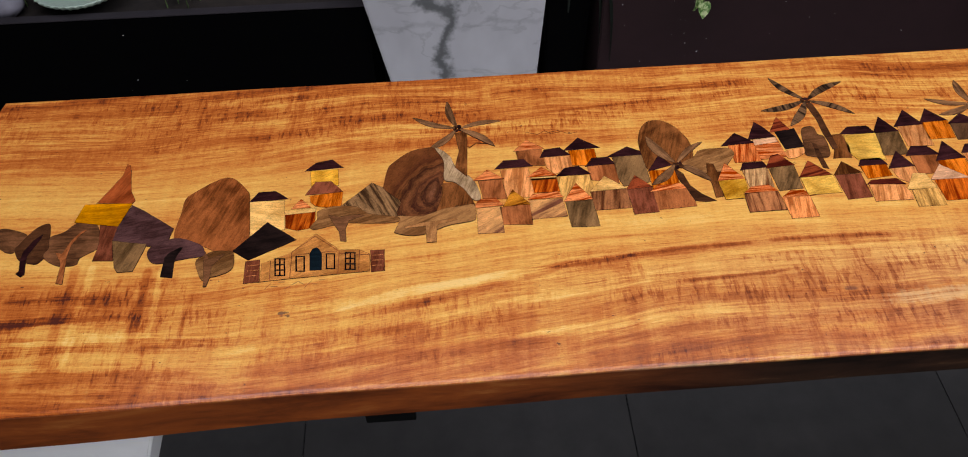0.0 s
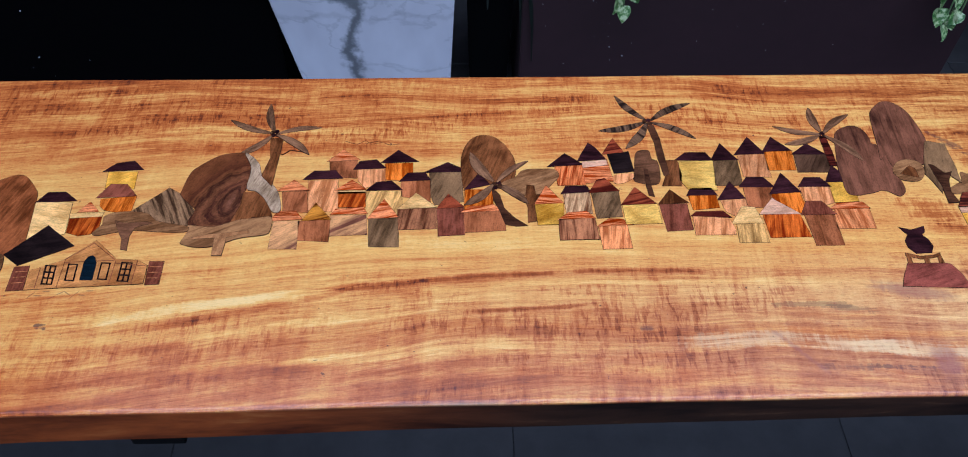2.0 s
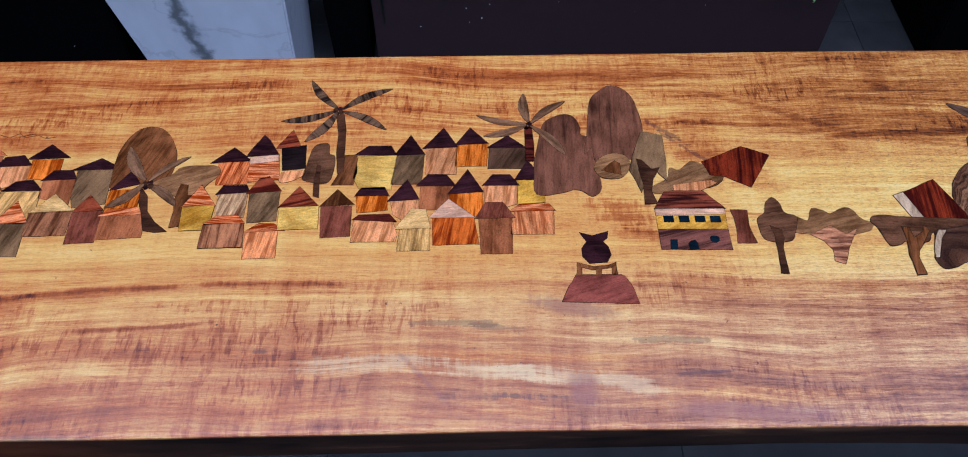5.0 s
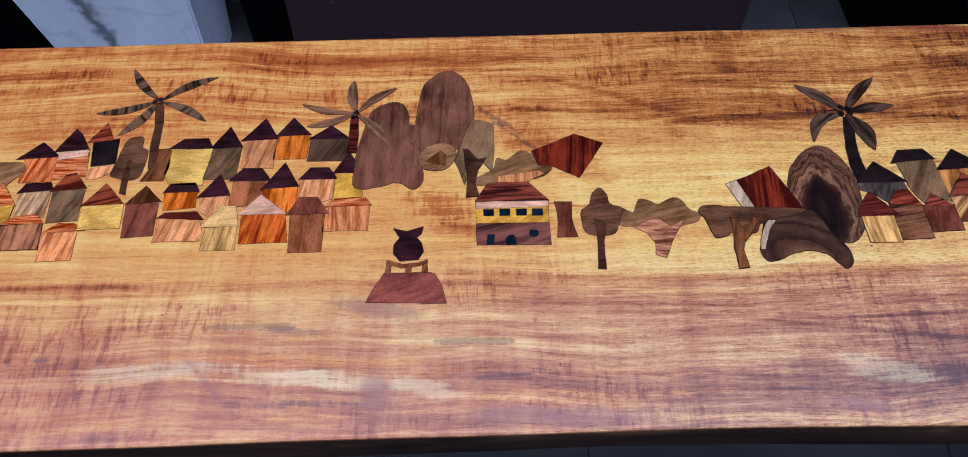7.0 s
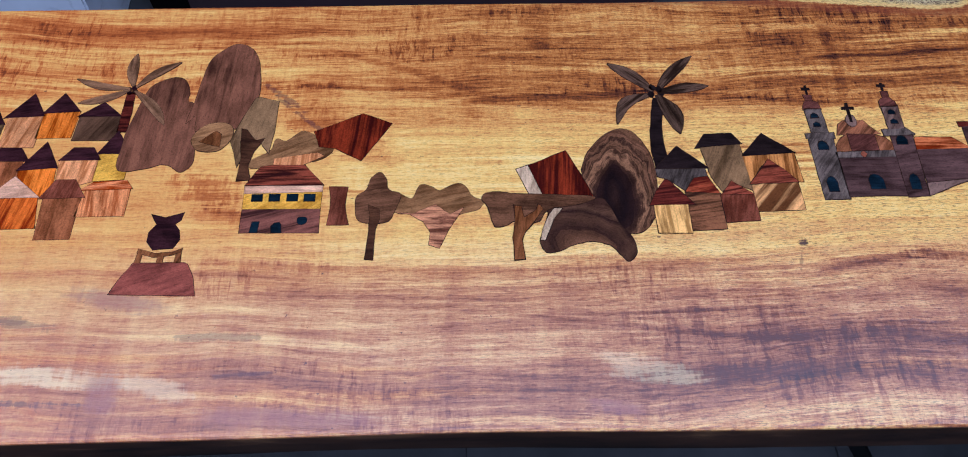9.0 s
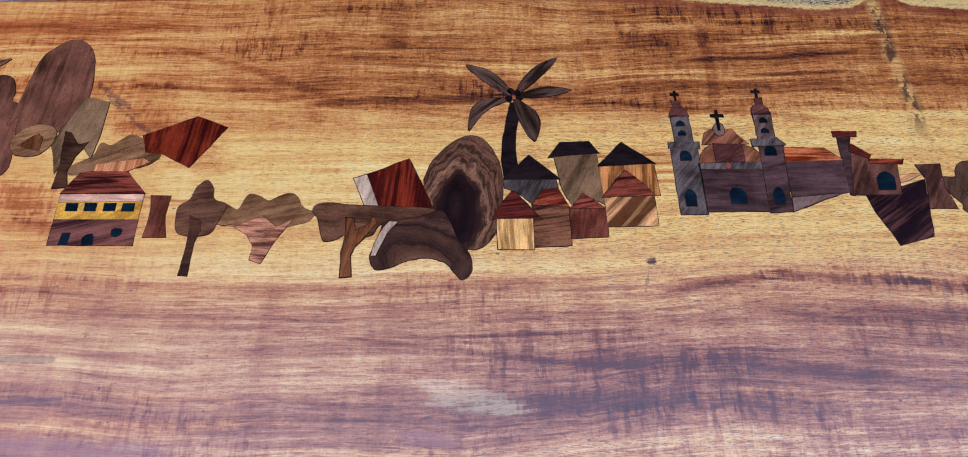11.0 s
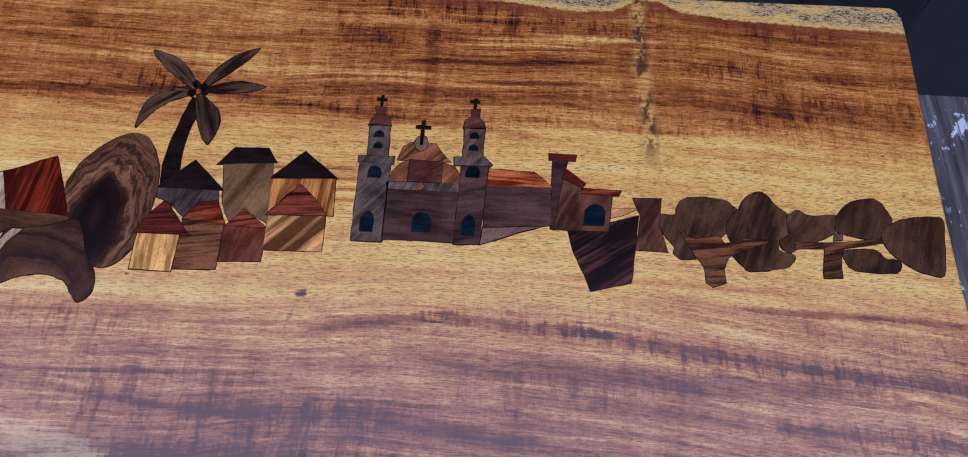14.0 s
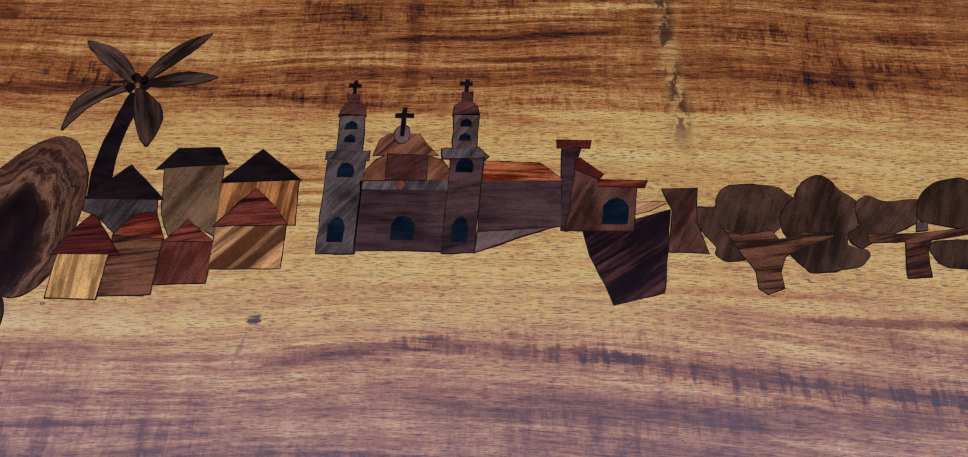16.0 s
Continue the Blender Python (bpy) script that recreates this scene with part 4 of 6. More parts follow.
piece(at, "trunk", "brownpink", [(16, 96), (8, 87), (0, 69), (-1, 50), (1, 33), (5, 0), (-4, 2), (-5, 28), (-7, 39), (-19, 57), (-9, 54), (-6, 63), (-1, 80), (10, 95)])
at = begin("tower_inlay", -577, 230)
piece(at, "wall", "redbrown", [(-12, 67), (14, 63), (12, 35), (20, 0), (-8, 2), (-6, 22), (-6, 33)])
piece(at, "roof", "amber", [(-44, 110), (25, 107), (14, 63), (-50, 76)])
piece(at, "spire", "cinnabar", [(-27, 112), (-10, 147), (-1, 166), (1, 190), (5, 188), (10, 172), (18, 133), (28, 113), (25, 107)])
at = begin("house_inlay", -529, 209)
piece(at, "roof", "purple", [(-22, 124), (-2, 111), (46, 74), (43, 60), (42, 47), (18, 43), (-36, 58), (-34, 84)])
piece(at, "wall", "olive", [(-36, 57), (13, 47), (11, 35), (3, 0), (-17, -0), (-23, 8)])
at = begin("mountain_inlay", -425, 234)
rounded(at, "rock", "russet", [(-55, 32), (-52, 79), (-50, 107), (-36, 121), (-16, 137), (1, 145), (11, 144), (21, 137), (36, 118), (43, 100), (51, 24), (52, 2), (32, -0), (8, 2), (-6, 10), (-34, 24)])
at = begin("tree_inlay", -474, 194)
rounded(at, "crown", "purple", [(-38, 45), (-33, 58), (-15, 68), (6, 69), (34, 55), (41, 43), (41, 35), (16, 32), (-15, 26), (-29, 29)])
piece(at, "trunk", "black", [(7, 53), (10, 52), (4, 38), (2, 27), (4, 0), (-12, 3), (-12, 23), (-12, 36), (-7, 44)])
at = begin("tree_inlay", -419, 175)
rounded(at, "crown", "tan", [(-23, 44), (-14, 54), (-2, 61), (14, 61), (26, 57), (29, 35), (24, 24), (8, 17), (-4, 16), (-9, 11), (-16, 22)])
piece(at, "trunk", "walnut", [(-13, 62), (-6, 48), (15, 55), (-0, 35), (-0, 16), (-3, 0), (-7, -0), (-8, 16), (-12, 38)])
at = begin("house_inlay", -354, 252)
piece(at, "wall", "cream", [(-27, 75), (23, 74), (28, 18), (-18, 0)])
piece(at, "roof", "ebony", [(-28, 74), (-16, 93), (8, 94), (28, 77)])
at = begin("house_inlay", -305, 266)
piece(at, "wall", "padauk", [(-23, 39), (20, 41), (21, 12), (13, 3), (-3, -0), (-20, 6)])
piece(at, "frieze", "cream", [(-24, 39), (21, 42), (20, 34), (-22, 31)])
piece(at, "roof", "stripe", [(-15, 42), (-8, 53), (-2, 61), (6, 52), (14, 43)])
at = begin("house_inlay", -276, 351)
piece(at, "wall", "yellow", [(-21, 32), (20, 33), (22, 0), (-18, 1)])
piece(at, "roof", "ebony", [(-30, 33), (-14, 50), (10, 55), (27, 37)])
at = begin("house_inlay", -273, 305)
piece(at, "wall", "orange", [(-22, 27), (26, 32), (25, 5), (14, -0), (-12, 6), (-20, 14)])
piece(at, "roof", "redbrown", [(-29, 29), (-15, 55), (8, 55), (26, 32)])
at = begin("boulder_inlay", -193, 281)
piece(at, "rock", "zebra", [(-58, 25), (-12, 71), (6, 59), (31, 28), (31, 2), (25, -0), (-26, 13)])
at = begin("boulder_inlay", -237, 241)
rounded(at, "rock", "tan", [(-44, 60), (-22, 67), (9, 65), (22, 55), (31, 49), (67, 41), (75, 38), (67, 30), (32, 31), (-3, 34), (-29, 29), (-46, 25), (-53, 30), (-44, 45)])
piece(at, "trunk", "walnut", [(-29, 52), (-14, 46), (14, 49), (23, 46), (1, 38), (-3, 24), (-1, 0), (-9, 1), (-12, 19), (-21, 35)])
at = begin("boulder_inlay", -103, 279)
rounded(at, "rock", "swirl", [(-84, 67), (-79, 99), (-68, 115), (-44, 135), (-21, 141), (-6, 139), (3, 126), (7, 109), (5, 73), (1, 58), (11, 37), (26, 17), (3, 5), (-15, 4), (-23, -0), (-63, 4), (-59, 30), (-68, 41), (-84, 59)])
rounded(at, "sapwood_strip", "sap", [(-7, 139), (3, 134), (16, 118), (23, 95), (42, 75), (51, 59), (57, 33), (53, 25), (44, 29), (32, 51), (19, 65), (5, 71), (6, 109)])
piece(at, "rock", "redwalnut", [(2, 63), (19, 64), (32, 51), (44, 29), (47, 18), (39, 14), (21, 17), (3, 6), (-8, 7), (1, 38)])
at = begin("bush_inlay", -119, 230)
rounded(at, "crown", "tan", [(-44, 46), (-47, 52), (-16, 49), (2, 54), (19, 61), (42, 64), (62, 66), (64, 44), (58, 35), (27, 30), (9, 23), (-12, 15), (-34, 15), (-51, 21), (-50, 27)])
piece(at, "branch", "pink", [(-38, 30), (-16, 36), (36, 42), (37, 38), (8, 31), (6, 0), (-7, 0), (-8, 30), (-37, 28)])
at = begin("palm_inlay", -72, 353)
piece(at, "trunk", "redwalnut", [(-6, 97), (13, 98), (11, 55), (8, -0), (-9, 21), (-1, 56)])
frond(at, "leaf", (-1, 107), (-15, 173), 11)
frond(at, "leaf", (-1, 107), (-71, 138), 10)
frond(at, "leaf", (-1, 107), (-50, 62), 11)
frond(at, "leaf", (-1, 107), (67, 120), 9)
frond(at, "leaf", (-1, 107), (54, 63), 11)
rounded(at, "coconut", "darkwalnut", [(-1.4, 109.5), (-2.5, 112.3), (-5.0, 113.5), (-7.6, 112.3), (-8.6, 109.5), (-7.6, 106.7), (-5.0, 105.5), (-2.5, 106.7)])
rounded(at, "coconut", "ebony", [(4.8, 112.2), (3.7, 114.8), (1.4, 115.9), (-1.0, 114.8), (-2.0, 112.2), (-1.0, 109.6), (1.4, 108.5), (3.7, 109.6)])
rounded(at, "coconut", "darkwalnut", [(6.5, 105.4), (5.4, 108.2), (2.8, 109.5), (0.2, 108.2), (-0.9, 105.4), (0.2, 102.6), (2.8, 101.3), (5.4, 102.6)])
rounded(at, "coconut", "ebony", [(-0.2, 103.4), (-1.1, 105.7), (-3.2, 106.7), (-5.3, 105.7), (-6.2, 103.4), (-5.3, 101.1), (-3.2, 100.1), (-1.1, 101.1)])
at = begin("cottage_inlay", -285, 177)
piece(at, "wall", "skin", [(-67, 32), (-29, 48), (4, 81), (38, 49), (66, 47), (80, 38), (81, 9), (68, 8), (-53, 2), (-66, 1)])
piece(at, "roof", "black", [(-109, 58), (-66, 107), (-23, 72), (-86, 40)])
piece(at, "shutter", "redbrown", [(-89, 38), (-70, 40), (-67, 1), (-88, -0)])
piece(at, "shutter", "redbrown", [(81, 45), (100, 45), (101, 8), (83, 7)])
for p, q in (((-53, 3), (-55, 36)), ((-26, 4), (-27, 49)), ((38, 7), (38, 48)), ((66, 8), (66, 46)), ((-27, 49), (3, 76)), ((3, 76), (36, 48)), ((-27, 44), (37, 47)), ((38, 42), (80, 37))):
    seam_line(at, "redbrown", p, q, 0.7)
for y in (12, 21, 30):
    seam_line(at, "peach", (-85, y), (-70, y + 1), 0.8)
    seam_line(at, "peach", (84, y + 6), (98, y + 6), 0.8)
window_frame(at, "black", [(-48.9, 39.2), (-36.2, 38.3), (-33.6, 9.1), (-46.1, 10.1)], True)
window_frame(at, "black", [(-20.5, 41.4), (-9.5, 40.6), (-7.5, 14.6), (-18.4, 15.4)], False)
window_frame(at, "black", [(20.8, 42.7), (31.8, 41.8), (33.1, 15.7), (22.3, 16.6)], False)
window_frame(at, "black", [(47.0, 42.9), (59.7, 41.9), (60.8, 12.6), (48.2, 13.5)], True)
piece(at, "door", "blueblack", [(-0, 15), (-2, 44), (1, 53), (6, 55), (10, 52), (14, 43), (16, 15)])
at = begin("house_inlay", 33, 368)
piece(at, "wall", "brownpink", [(-20, 34), (20, 36), (21, -0), (-17, 3)])
piece(at, "roof", "stripe", [(-24, 34), (-2, 58), (24, 37)])
at = begin("house_inlay", 9, 304)
piece(at, "wall", "peach", [(-23, 60), (19, 62), (24, 0), (-17, 4)])
piece(at, "roof", "ebony", [(-31, 62), (-16, 79), (14, 80), (26, 64)])
at = begin("house_inlay", 73, 349)
piece(at, "wall", "peach", [(-20, 36), (21, 38), (22, 10), (12, 7), (-6, -0), (-17, 15)])
piece(at, "roof", "ebony", [(-25, 36), (-17, 53), (7, 56), (22, 39)])
at = begin("house_inlay", 114, 363)
piece(at, "wall", "orange", [(-21, 34), (19, 35), (20, 2), (4, -0), (-19, 2)])
piece(at, "roof", "ebony", [(-28, 35), (-3, 61), (28, 37)])
at = begin("house_inlay", -30, 304)
piece(at, "wall", "brownpink", [(-18, 39), (17, 40), (22, 0), (-13, 4)])
piece(at, "roof", "stripe", [(-26, 40), (-3, 61), (20, 41)])
at = begin("house_inlay", 49, 313)
piece(at, "wall", "padauk", [(-19, 29), (19, 29), (21, -0), (-17, -0)])
piece(at, "frieze", "cream", [(-19, 31), (19, 32), (19, 26), (-19, 25)])
piece(at, "roof", "stripe", [(-25, 32), (-1, 52), (20, 33)])
at = begin("house_inlay", 94, 292)
piece(at, "wall", "tanyellow", [(-25, 51), (25, 51), (27, 0), (-22, 0)])
piece(at, "roof", "ebony", [(-26, 52), (-12, 68), (10, 71), (26, 53)])
at = begin("house_inlay", 139, 322)
piece(at, "wall", "brownpink", [(-22, 39), (20, 41), (20, -0), (9, 5), (-21, 10)])
piece(at, "roof", "ebony", [(-25, 39), (-13, 56), (12, 57), (20, 42)])
at = begin("house_inlay", 179, 316)
piece(at, "wall", "olive", [(-22, 62), (24, 63), (26, 6), (-14, -0), (-20, 18)])
piece(at, "roof", "ebony", [(-32, 62), (4, 83), (35, 64)])
at = begin("tree_inlay", 240, 346)
rounded(at, "crown", "redwalnut", [(-37, 23), (-37, 64), (-27, 94), (-10, 108), (9, 106), (22, 95), (34, 75), (41, 51), (39, 23), (28, 12), (5, 7), (-12, 25), (-21, 15), (-33, 0)])
at = begin("house_inlay", 229, 307)
piece(at, "wall", "orange", [(-22, 38), (16, 37), (17, 21), (18, 0), (-23, 1)])
piece(at, "roof", "ebony", [(-23, 37), (-1, 70), (14, 47)])
at = begin("tree_inlay", 303, 283)
rounded(at, "crown", "tan", [(-44, 73), (-23, 86), (-11, 99), (17, 101), (35, 99), (39, 86), (29, 73), (13, 53), (0, 46), (-14, 51), (-31, 63)])
piece(at, "trunk", "redwalnut", [(-8, 70), (2, 68), (4, 51), (15, 51), (2, 32), (3, 2), (-10, -0), (-9, 27), (-12, 41)])
at = begin("house_inlay", 232, 266)
piece(at, "wall", "brownpink", [(-27, 37), (28, 39), (30, 3), (-26, -0)])
piece(at, "roof", "stripe", [(-31, 36), (-19, 47), (15, 50), (29, 39)])
at = begin("palm_inlay", 257, 276)
piece(at, "trunk", "darkwalnut", [(-12, 73), (-1, 58), (4, 34), (17, 16), (35, 1), (20, -0), (5, 3), (-2, 28), (-10, 48)])
frond(at, "leaf", (-7, 80), (-51, 39), 13)
frond(at, "leaf", (-7, 80), (-41, 142), 16)
frond(at, "leaf", (-7, 80), (38, 41), 12)
frond(at, "leaf", (-7, 80), (42, 124), 9)
rounded(at, "coconut", "darkwalnut", [(-4.6, 78.3), (-5.7, 81.1), (-8.2, 82.3), (-10.7, 81.1), (-11.8, 78.3), (-10.7, 75.6), (-8.2, 74.4), (-5.7, 75.6)])
rounded(at, "coconut", "ebony", [(1.6, 81.0), (0.6, 83.7), (-1.8, 84.8), (-4.2, 83.7), (-5.2, 81.0), (-4.2, 78.4), (-1.8, 77.3), (0.6, 78.4)])
rounded(at, "coconut", "darkwalnut", [(3.3, 74.2), (2.2, 77.1), (-0.4, 78.3), (-3.0, 77.1), (-4.1, 74.2), (-3.0, 71.4), (-0.4, 70.2), (2.2, 71.4)])
rounded(at, "coconut", "ebony", [(-3.4, 72.2), (-4.3, 74.5), (-6.4, 75.5), (-8.5, 74.5), (-9.4, 72.2), (-8.5, 69.9), (-6.4, 68.9), (-4.3, 69.9)])
at = begin("house_inlay", 186, 260)
piece(at, "wall", "redbrown", [(-18, 50), (19, 51), (20, 2), (-16, 0)])
piece(at, "roof", "redstripe", [(-19, 49), (-2, 77), (20, 52)])
at = begin("house_inlay", 141, 272)
piece(at, "wall", "brownstripe", [(-27, 37), (27, 40), (27, 1), (-25, -0)])
piece(at, "roof", "cream", [(-28, 36), (-2, 67), (28, 39)])
at = begin("house_inlay", 96, 242)
piece(at, "wall", "olive", [(-21, 52), (19, 53), (22, 0), (-18, 1)])
piece(at, "roof", "stripe", [(-23, 50), (-1, 86), (20, 52)])
at = begin("house_inlay", 48, 262)
piece(at, "wall", "violet", [(-25, 36), (24, 37), (27, 2), (-23, -0)])
piece(at, "roof", "stripe", [(-26, 38), (-19, 48), (19, 51), (26, 39)])
at = begin("house_inlay", 3, 252)
piece(at, "wall", "brownpink", [(-23, 37), (21, 39), (21, -0), (-20, 3)])
piece(at, "roof", "honeystripe", [(-18, 37), (-2, 70), (22, 39)])
at = begin("house_inlay", -36, 240)
piece(at, "wall", "violet", [(-17, 49), (18, 49), (19, -0), (-18, 1)])
piece(at, "roof", "stripe", [(-22, 49), (-13, 67), (11, 68), (22, 52)])
at = begin("house_inlay", 357, 351)
piece(at, "wall", "rosestripe", [(-20, 39), (21, 40), (22, 1), (-18, 0)])
piece(at, "roof", "ebony", [(-31, 37), (-3, 65), (25, 40)])
at = begin("house_inlay", 396, 355)
piece(at, "wall", "stripe", [(-18, 41), (19, 48), (24, 4), (-17, -0)])
piece(at, "frieze", "palepink", [(-18, 43), (18, 47), (19, 36), (-18, 31)])
piece(at, "roof", "ebony", [(-25, 44), (-5, 83), (4, 73), (18, 48)])
at = begin("house_inlay", 432, 374)
piece(at, "wall", "black", [(-15, 39), (17, 45), (20, 4), (-10, 0)])
piece(at, "roof", "redstripe", [(-23, 39), (-3, 73), (10, 43)])
at = begin("bush_inlay", 435, 355)
rounded(at, "crown", "peach", [(-13, 16), (14, 19), (14, 10), (0, 1), (-14, -0)])
at = begin("house_inlay", 507, 349)
piece(at, "wall", "redwalnut", [(-6, 51), (11, 52), (13, 22), (9, -0), (-19, -0), (-11, 20)])
at = begin("tree_inlay", 470, 328)
rounded(at, "crown", "walnut", [(-13, 80), (-6, 92), (9, 92), (11, 76), (19, 69), (19, 46), (15, 28), (5, 23), (-12, 27), (-21, 33), (-17, 56)])
piece(at, "trunk", "darkwalnut", [(-3, 56), (2, 54), (2, 31), (4, -0), (-4, 3), (-5, 24)])
at = begin("house_inlay", 541, 340)
piece(at, "wall", "paleyellow", [(-21, 57), (29, 59), (24, -0), (-17, 2), (-26, 21)])
piece(at, "roof", "ebony", [(-27, 60), (-9, 76), (21, 76), (30, 59)])
at = begin("palm_inlay", 490, 369)
piece(at, "trunk", "darkwalnut", [(-6, 104), (5, 107), (10, 76), (11, 28), (12, 2), (4, -0), (-0, 35), (-0, 69)])
frond(at, "leafdark", (-2, 114), (-46, 173), 11)
frond(at, "leafdark", (-2, 114), (-80, 94), 12)
frond(at, "leafdark", (-2, 114), (-44, 56), 13)
frond(at, "leafdark", (-2, 114), (69, 155), 12)
frond(at, "leafdark", (-2, 114), (64, 76), 11)
rounded(at, "coconut", "darkwalnut", [(-4.0, 114.3), (-5.1, 117.1), (-7.6, 118.3), (-10.1, 117.1), (-11.2, 114.3), (-10.1, 111.5), (-7.6, 110.3), (-5.1, 111.5)])
rounded(at, "coconut", "ebony", [(2.2, 117.0), (1.2, 119.6), (-1.2, 120.7), (-3.6, 119.6), (-4.6, 117.0), (-3.6, 114.4), (-1.2, 113.3), (1.2, 114.4)])
rounded(at, "coconut", "darkwalnut", [(3.9, 110.2), (2.8, 113.0), (0.2, 114.3), (-2.4, 113.0), (-3.5, 110.2), (-2.4, 107.4), (0.2, 106.1), (2.8, 107.4)])
rounded(at, "coconut", "ebony", [(-2.8, 108.2), (-3.7, 110.5), (-5.8, 111.5), (-7.9, 110.5), (-8.8, 108.2), (-7.9, 105.9), (-5.8, 104.9), (-3.7, 105.9)])
at = begin("house_inlay", 364, 298)
piece(at, "wall", "creamstripe", [(-19, 37), (19, 40), (19, -0), (-7, -0), (-17, 2)])
piece(at, "roof", "ebony", [(-22, 37), (-14, 52), (16, 53), (21, 40)])
at = begin("house_inlay", 324, 278)
piece(at, "wall", "yellow", [(-20, 38), (20, 39), (18, 1), (-18, 0)])
piece(at, "roof", "stripe", [(-21, 37), (-2, 73), (21, 39)])
at = begin("house_inlay", 404, 289)
piece(at, "wall", "olive", [(-19, 47), (20, 51), (20, 3), (-16, 0)])
piece(at, "roof", "redstripe", [(-23, 47), (-9, 72), (3, 76), (22, 51)])
at = begin("house_inlay", 361, 251)
piece(at, "wall", "brownstripe", [(-26, 37), (24, 38), (27, 1), (-27, -0)])
piece(at, "roof", "stripe", [(-28, 35), (-12, 49), (14, 51), (25, 38)])
at = begin("house_inlay", 411, 235)
piece(at, "wall", "salmon", [(-23, 40), (17, 42), (19, 1), (-21, -0)])
piece(at, "roof", "stripe", [(-26, 39), (-7, 54), (11, 53), (26, 42)])
at = begin("house_inlay", 450, 278)
piece(at, "wall", "paleyellow", [(-24, 36), (25, 37), (27, 1), (-23, -0)])
piece(at, "roof", "redstripe", [(-26, 35), (-2, 69), (25, 37)])
at = begin("house_inlay", 498, 265)
piece(at, "wall", "redbrown", [(-20, 49), (19, 50), (20, 2), (-17, -0)])
piece(at, "roof", "redwalnut", [(-22, 49), (-1, 77), (22, 52)])
at = begin("house_inlay", 587, 349)
piece(at, "wall", "olive", [(-16, 49), (20, 51), (17, -0), (-23, -0)])
piece(at, "roof", "ebony", [(-20, 50), (1, 86), (21, 51)])
at = begin("house_inlay", 629, 365)
piece(at, "wall", "peach", [(-20, 45), (21, 47), (20, 0), (-20, 1)])
piece(at, "roof", "ebony", [(-25, 45), (3, 83), (23, 47)])
at = begin("house_inlay", 670, 378)
piece(at, "wall", "orange", [(-20, 38), (22, 41), (19, 1), (-23, -0)])
piece(at, "roof", "ebony", [(-23, 38), (-2, 70), (23, 40)])
at = begin("house_inlay", 717, 374)
piece(at, "wall", "darkolive", [(-24, 37), (24, 36), (25, 0), (-27, 0)])
piece(at, "roof", "ebony", [(-29, 36), (1, 59), (26, 36)])
at = begin("house_inlay", 542, 303)
piece(at, "wall", "orange", [(-21, 27), (19, 28), (20, 4), (-18, 0)])
piece(at, "roof", "ebony", [(-23, 27), (-15, 41), (15, 42), (22, 27)])
at = begin("house_inlay", 584, 285)
piece(at, "wall", "peach", [(-19, 36), (17, 39), (18, 15), (4, 0), (-15, 15)])
piece(at, "roof", "ebony", [(-23, 36), (2, 72), (18, 39)])
at = begin("house_inlay", 549, 258)
piece(at, "wall", "peach", [(-28, 35), (19, 37), (27, 10), (25, -0), (-30, -0)])
piece(at, "roof", "maroon", [(-31, 34), (-22, 42), (16, 43), (26, 30)])
at = begin("house_inlay", 623, 307)
piece(at, "wall", "brownpink", [(-20, 38), (20, 39), (17, 14), (3, -0), (-21, -0)])
piece(at, "roof", "ebony", [(-26, 39), (-11, 58), (13, 58), (26, 38)])
at = begin("house_inlay", 598, 244)
piece(at, "wall", "tanyellow", [(-19, 32), (17, 34), (19, 0), (-22, 0)])
piece(at, "roof", "cream", [(-26, 33), (-5, 65), (13, 63), (19, 34)])
at = begin("house_inlay", 664, 295)
piece(at, "wall", "orange", [(-25, 37), (18, 40), (20, 12), (9, -0), (-20, 20)])
piece(at, "roof", "ebony", [(-26, 37), (0, 78), (20, 40)])
at = begin("house_inlay", 707, 309)
piece(at, "wall", "peach", [(-23, 36), (21, 36), (20, 6), (3, 0), (-22, 5)])
piece(at, "roof", "ebony", [(-25, 36), (-11, 55), (12, 55), (24, 36)])
at = begin("house_inlay", 645, 252)
piece(at, "wall", "padauk", [(-26, 42), (26, 42), (32, 1), (-25, -0)])
piece(at, "roof", "palepink", [(-31, 42), (-6, 72), (28, 42)])
at = begin("house_inlay", 744, 315)
piece(at, "wall", "yellow", [(-16, 40), (19, 40), (18, 2), (-18, 0)])
piece(at, "roof", "ebony", [(-20, 39), (-1, 73), (20, 39)])
at = begin("house_inlay", 746, 267)
piece(at, "wall", "salmon", [(-24, 36), (26, 37), (25, 0), (-30, -0)])
piece(at, "roof", "stripe", [(-32, 35), (-17, 47), (20, 49), (28, 37)])
at = begin("house_inlay", 698, 238)
piece(at, "wall", "brownpink", [(-21, 56), (21, 55), (20, 0), (-19, 0)])
piece(at, "roof", "redbrown", [(-26, 54), (-12, 80), (10, 80), (25, 55)])
at = begin("mountain_inlay", 827, 326)
rounded(at, "rock", "mountain", [(-75, 4), (-76, 40), (-75, 62), (-70, 84), (-61, 123), (-50, 137), (-31, 145), (-17, 140), (-10, 122), (-10, 107), (-2, 103), (6, 83), (6, 58), (9, 29), (9, 13), (3, 3), (-5, 0), (-15, 8), (-27, 11), (-43, 6)])
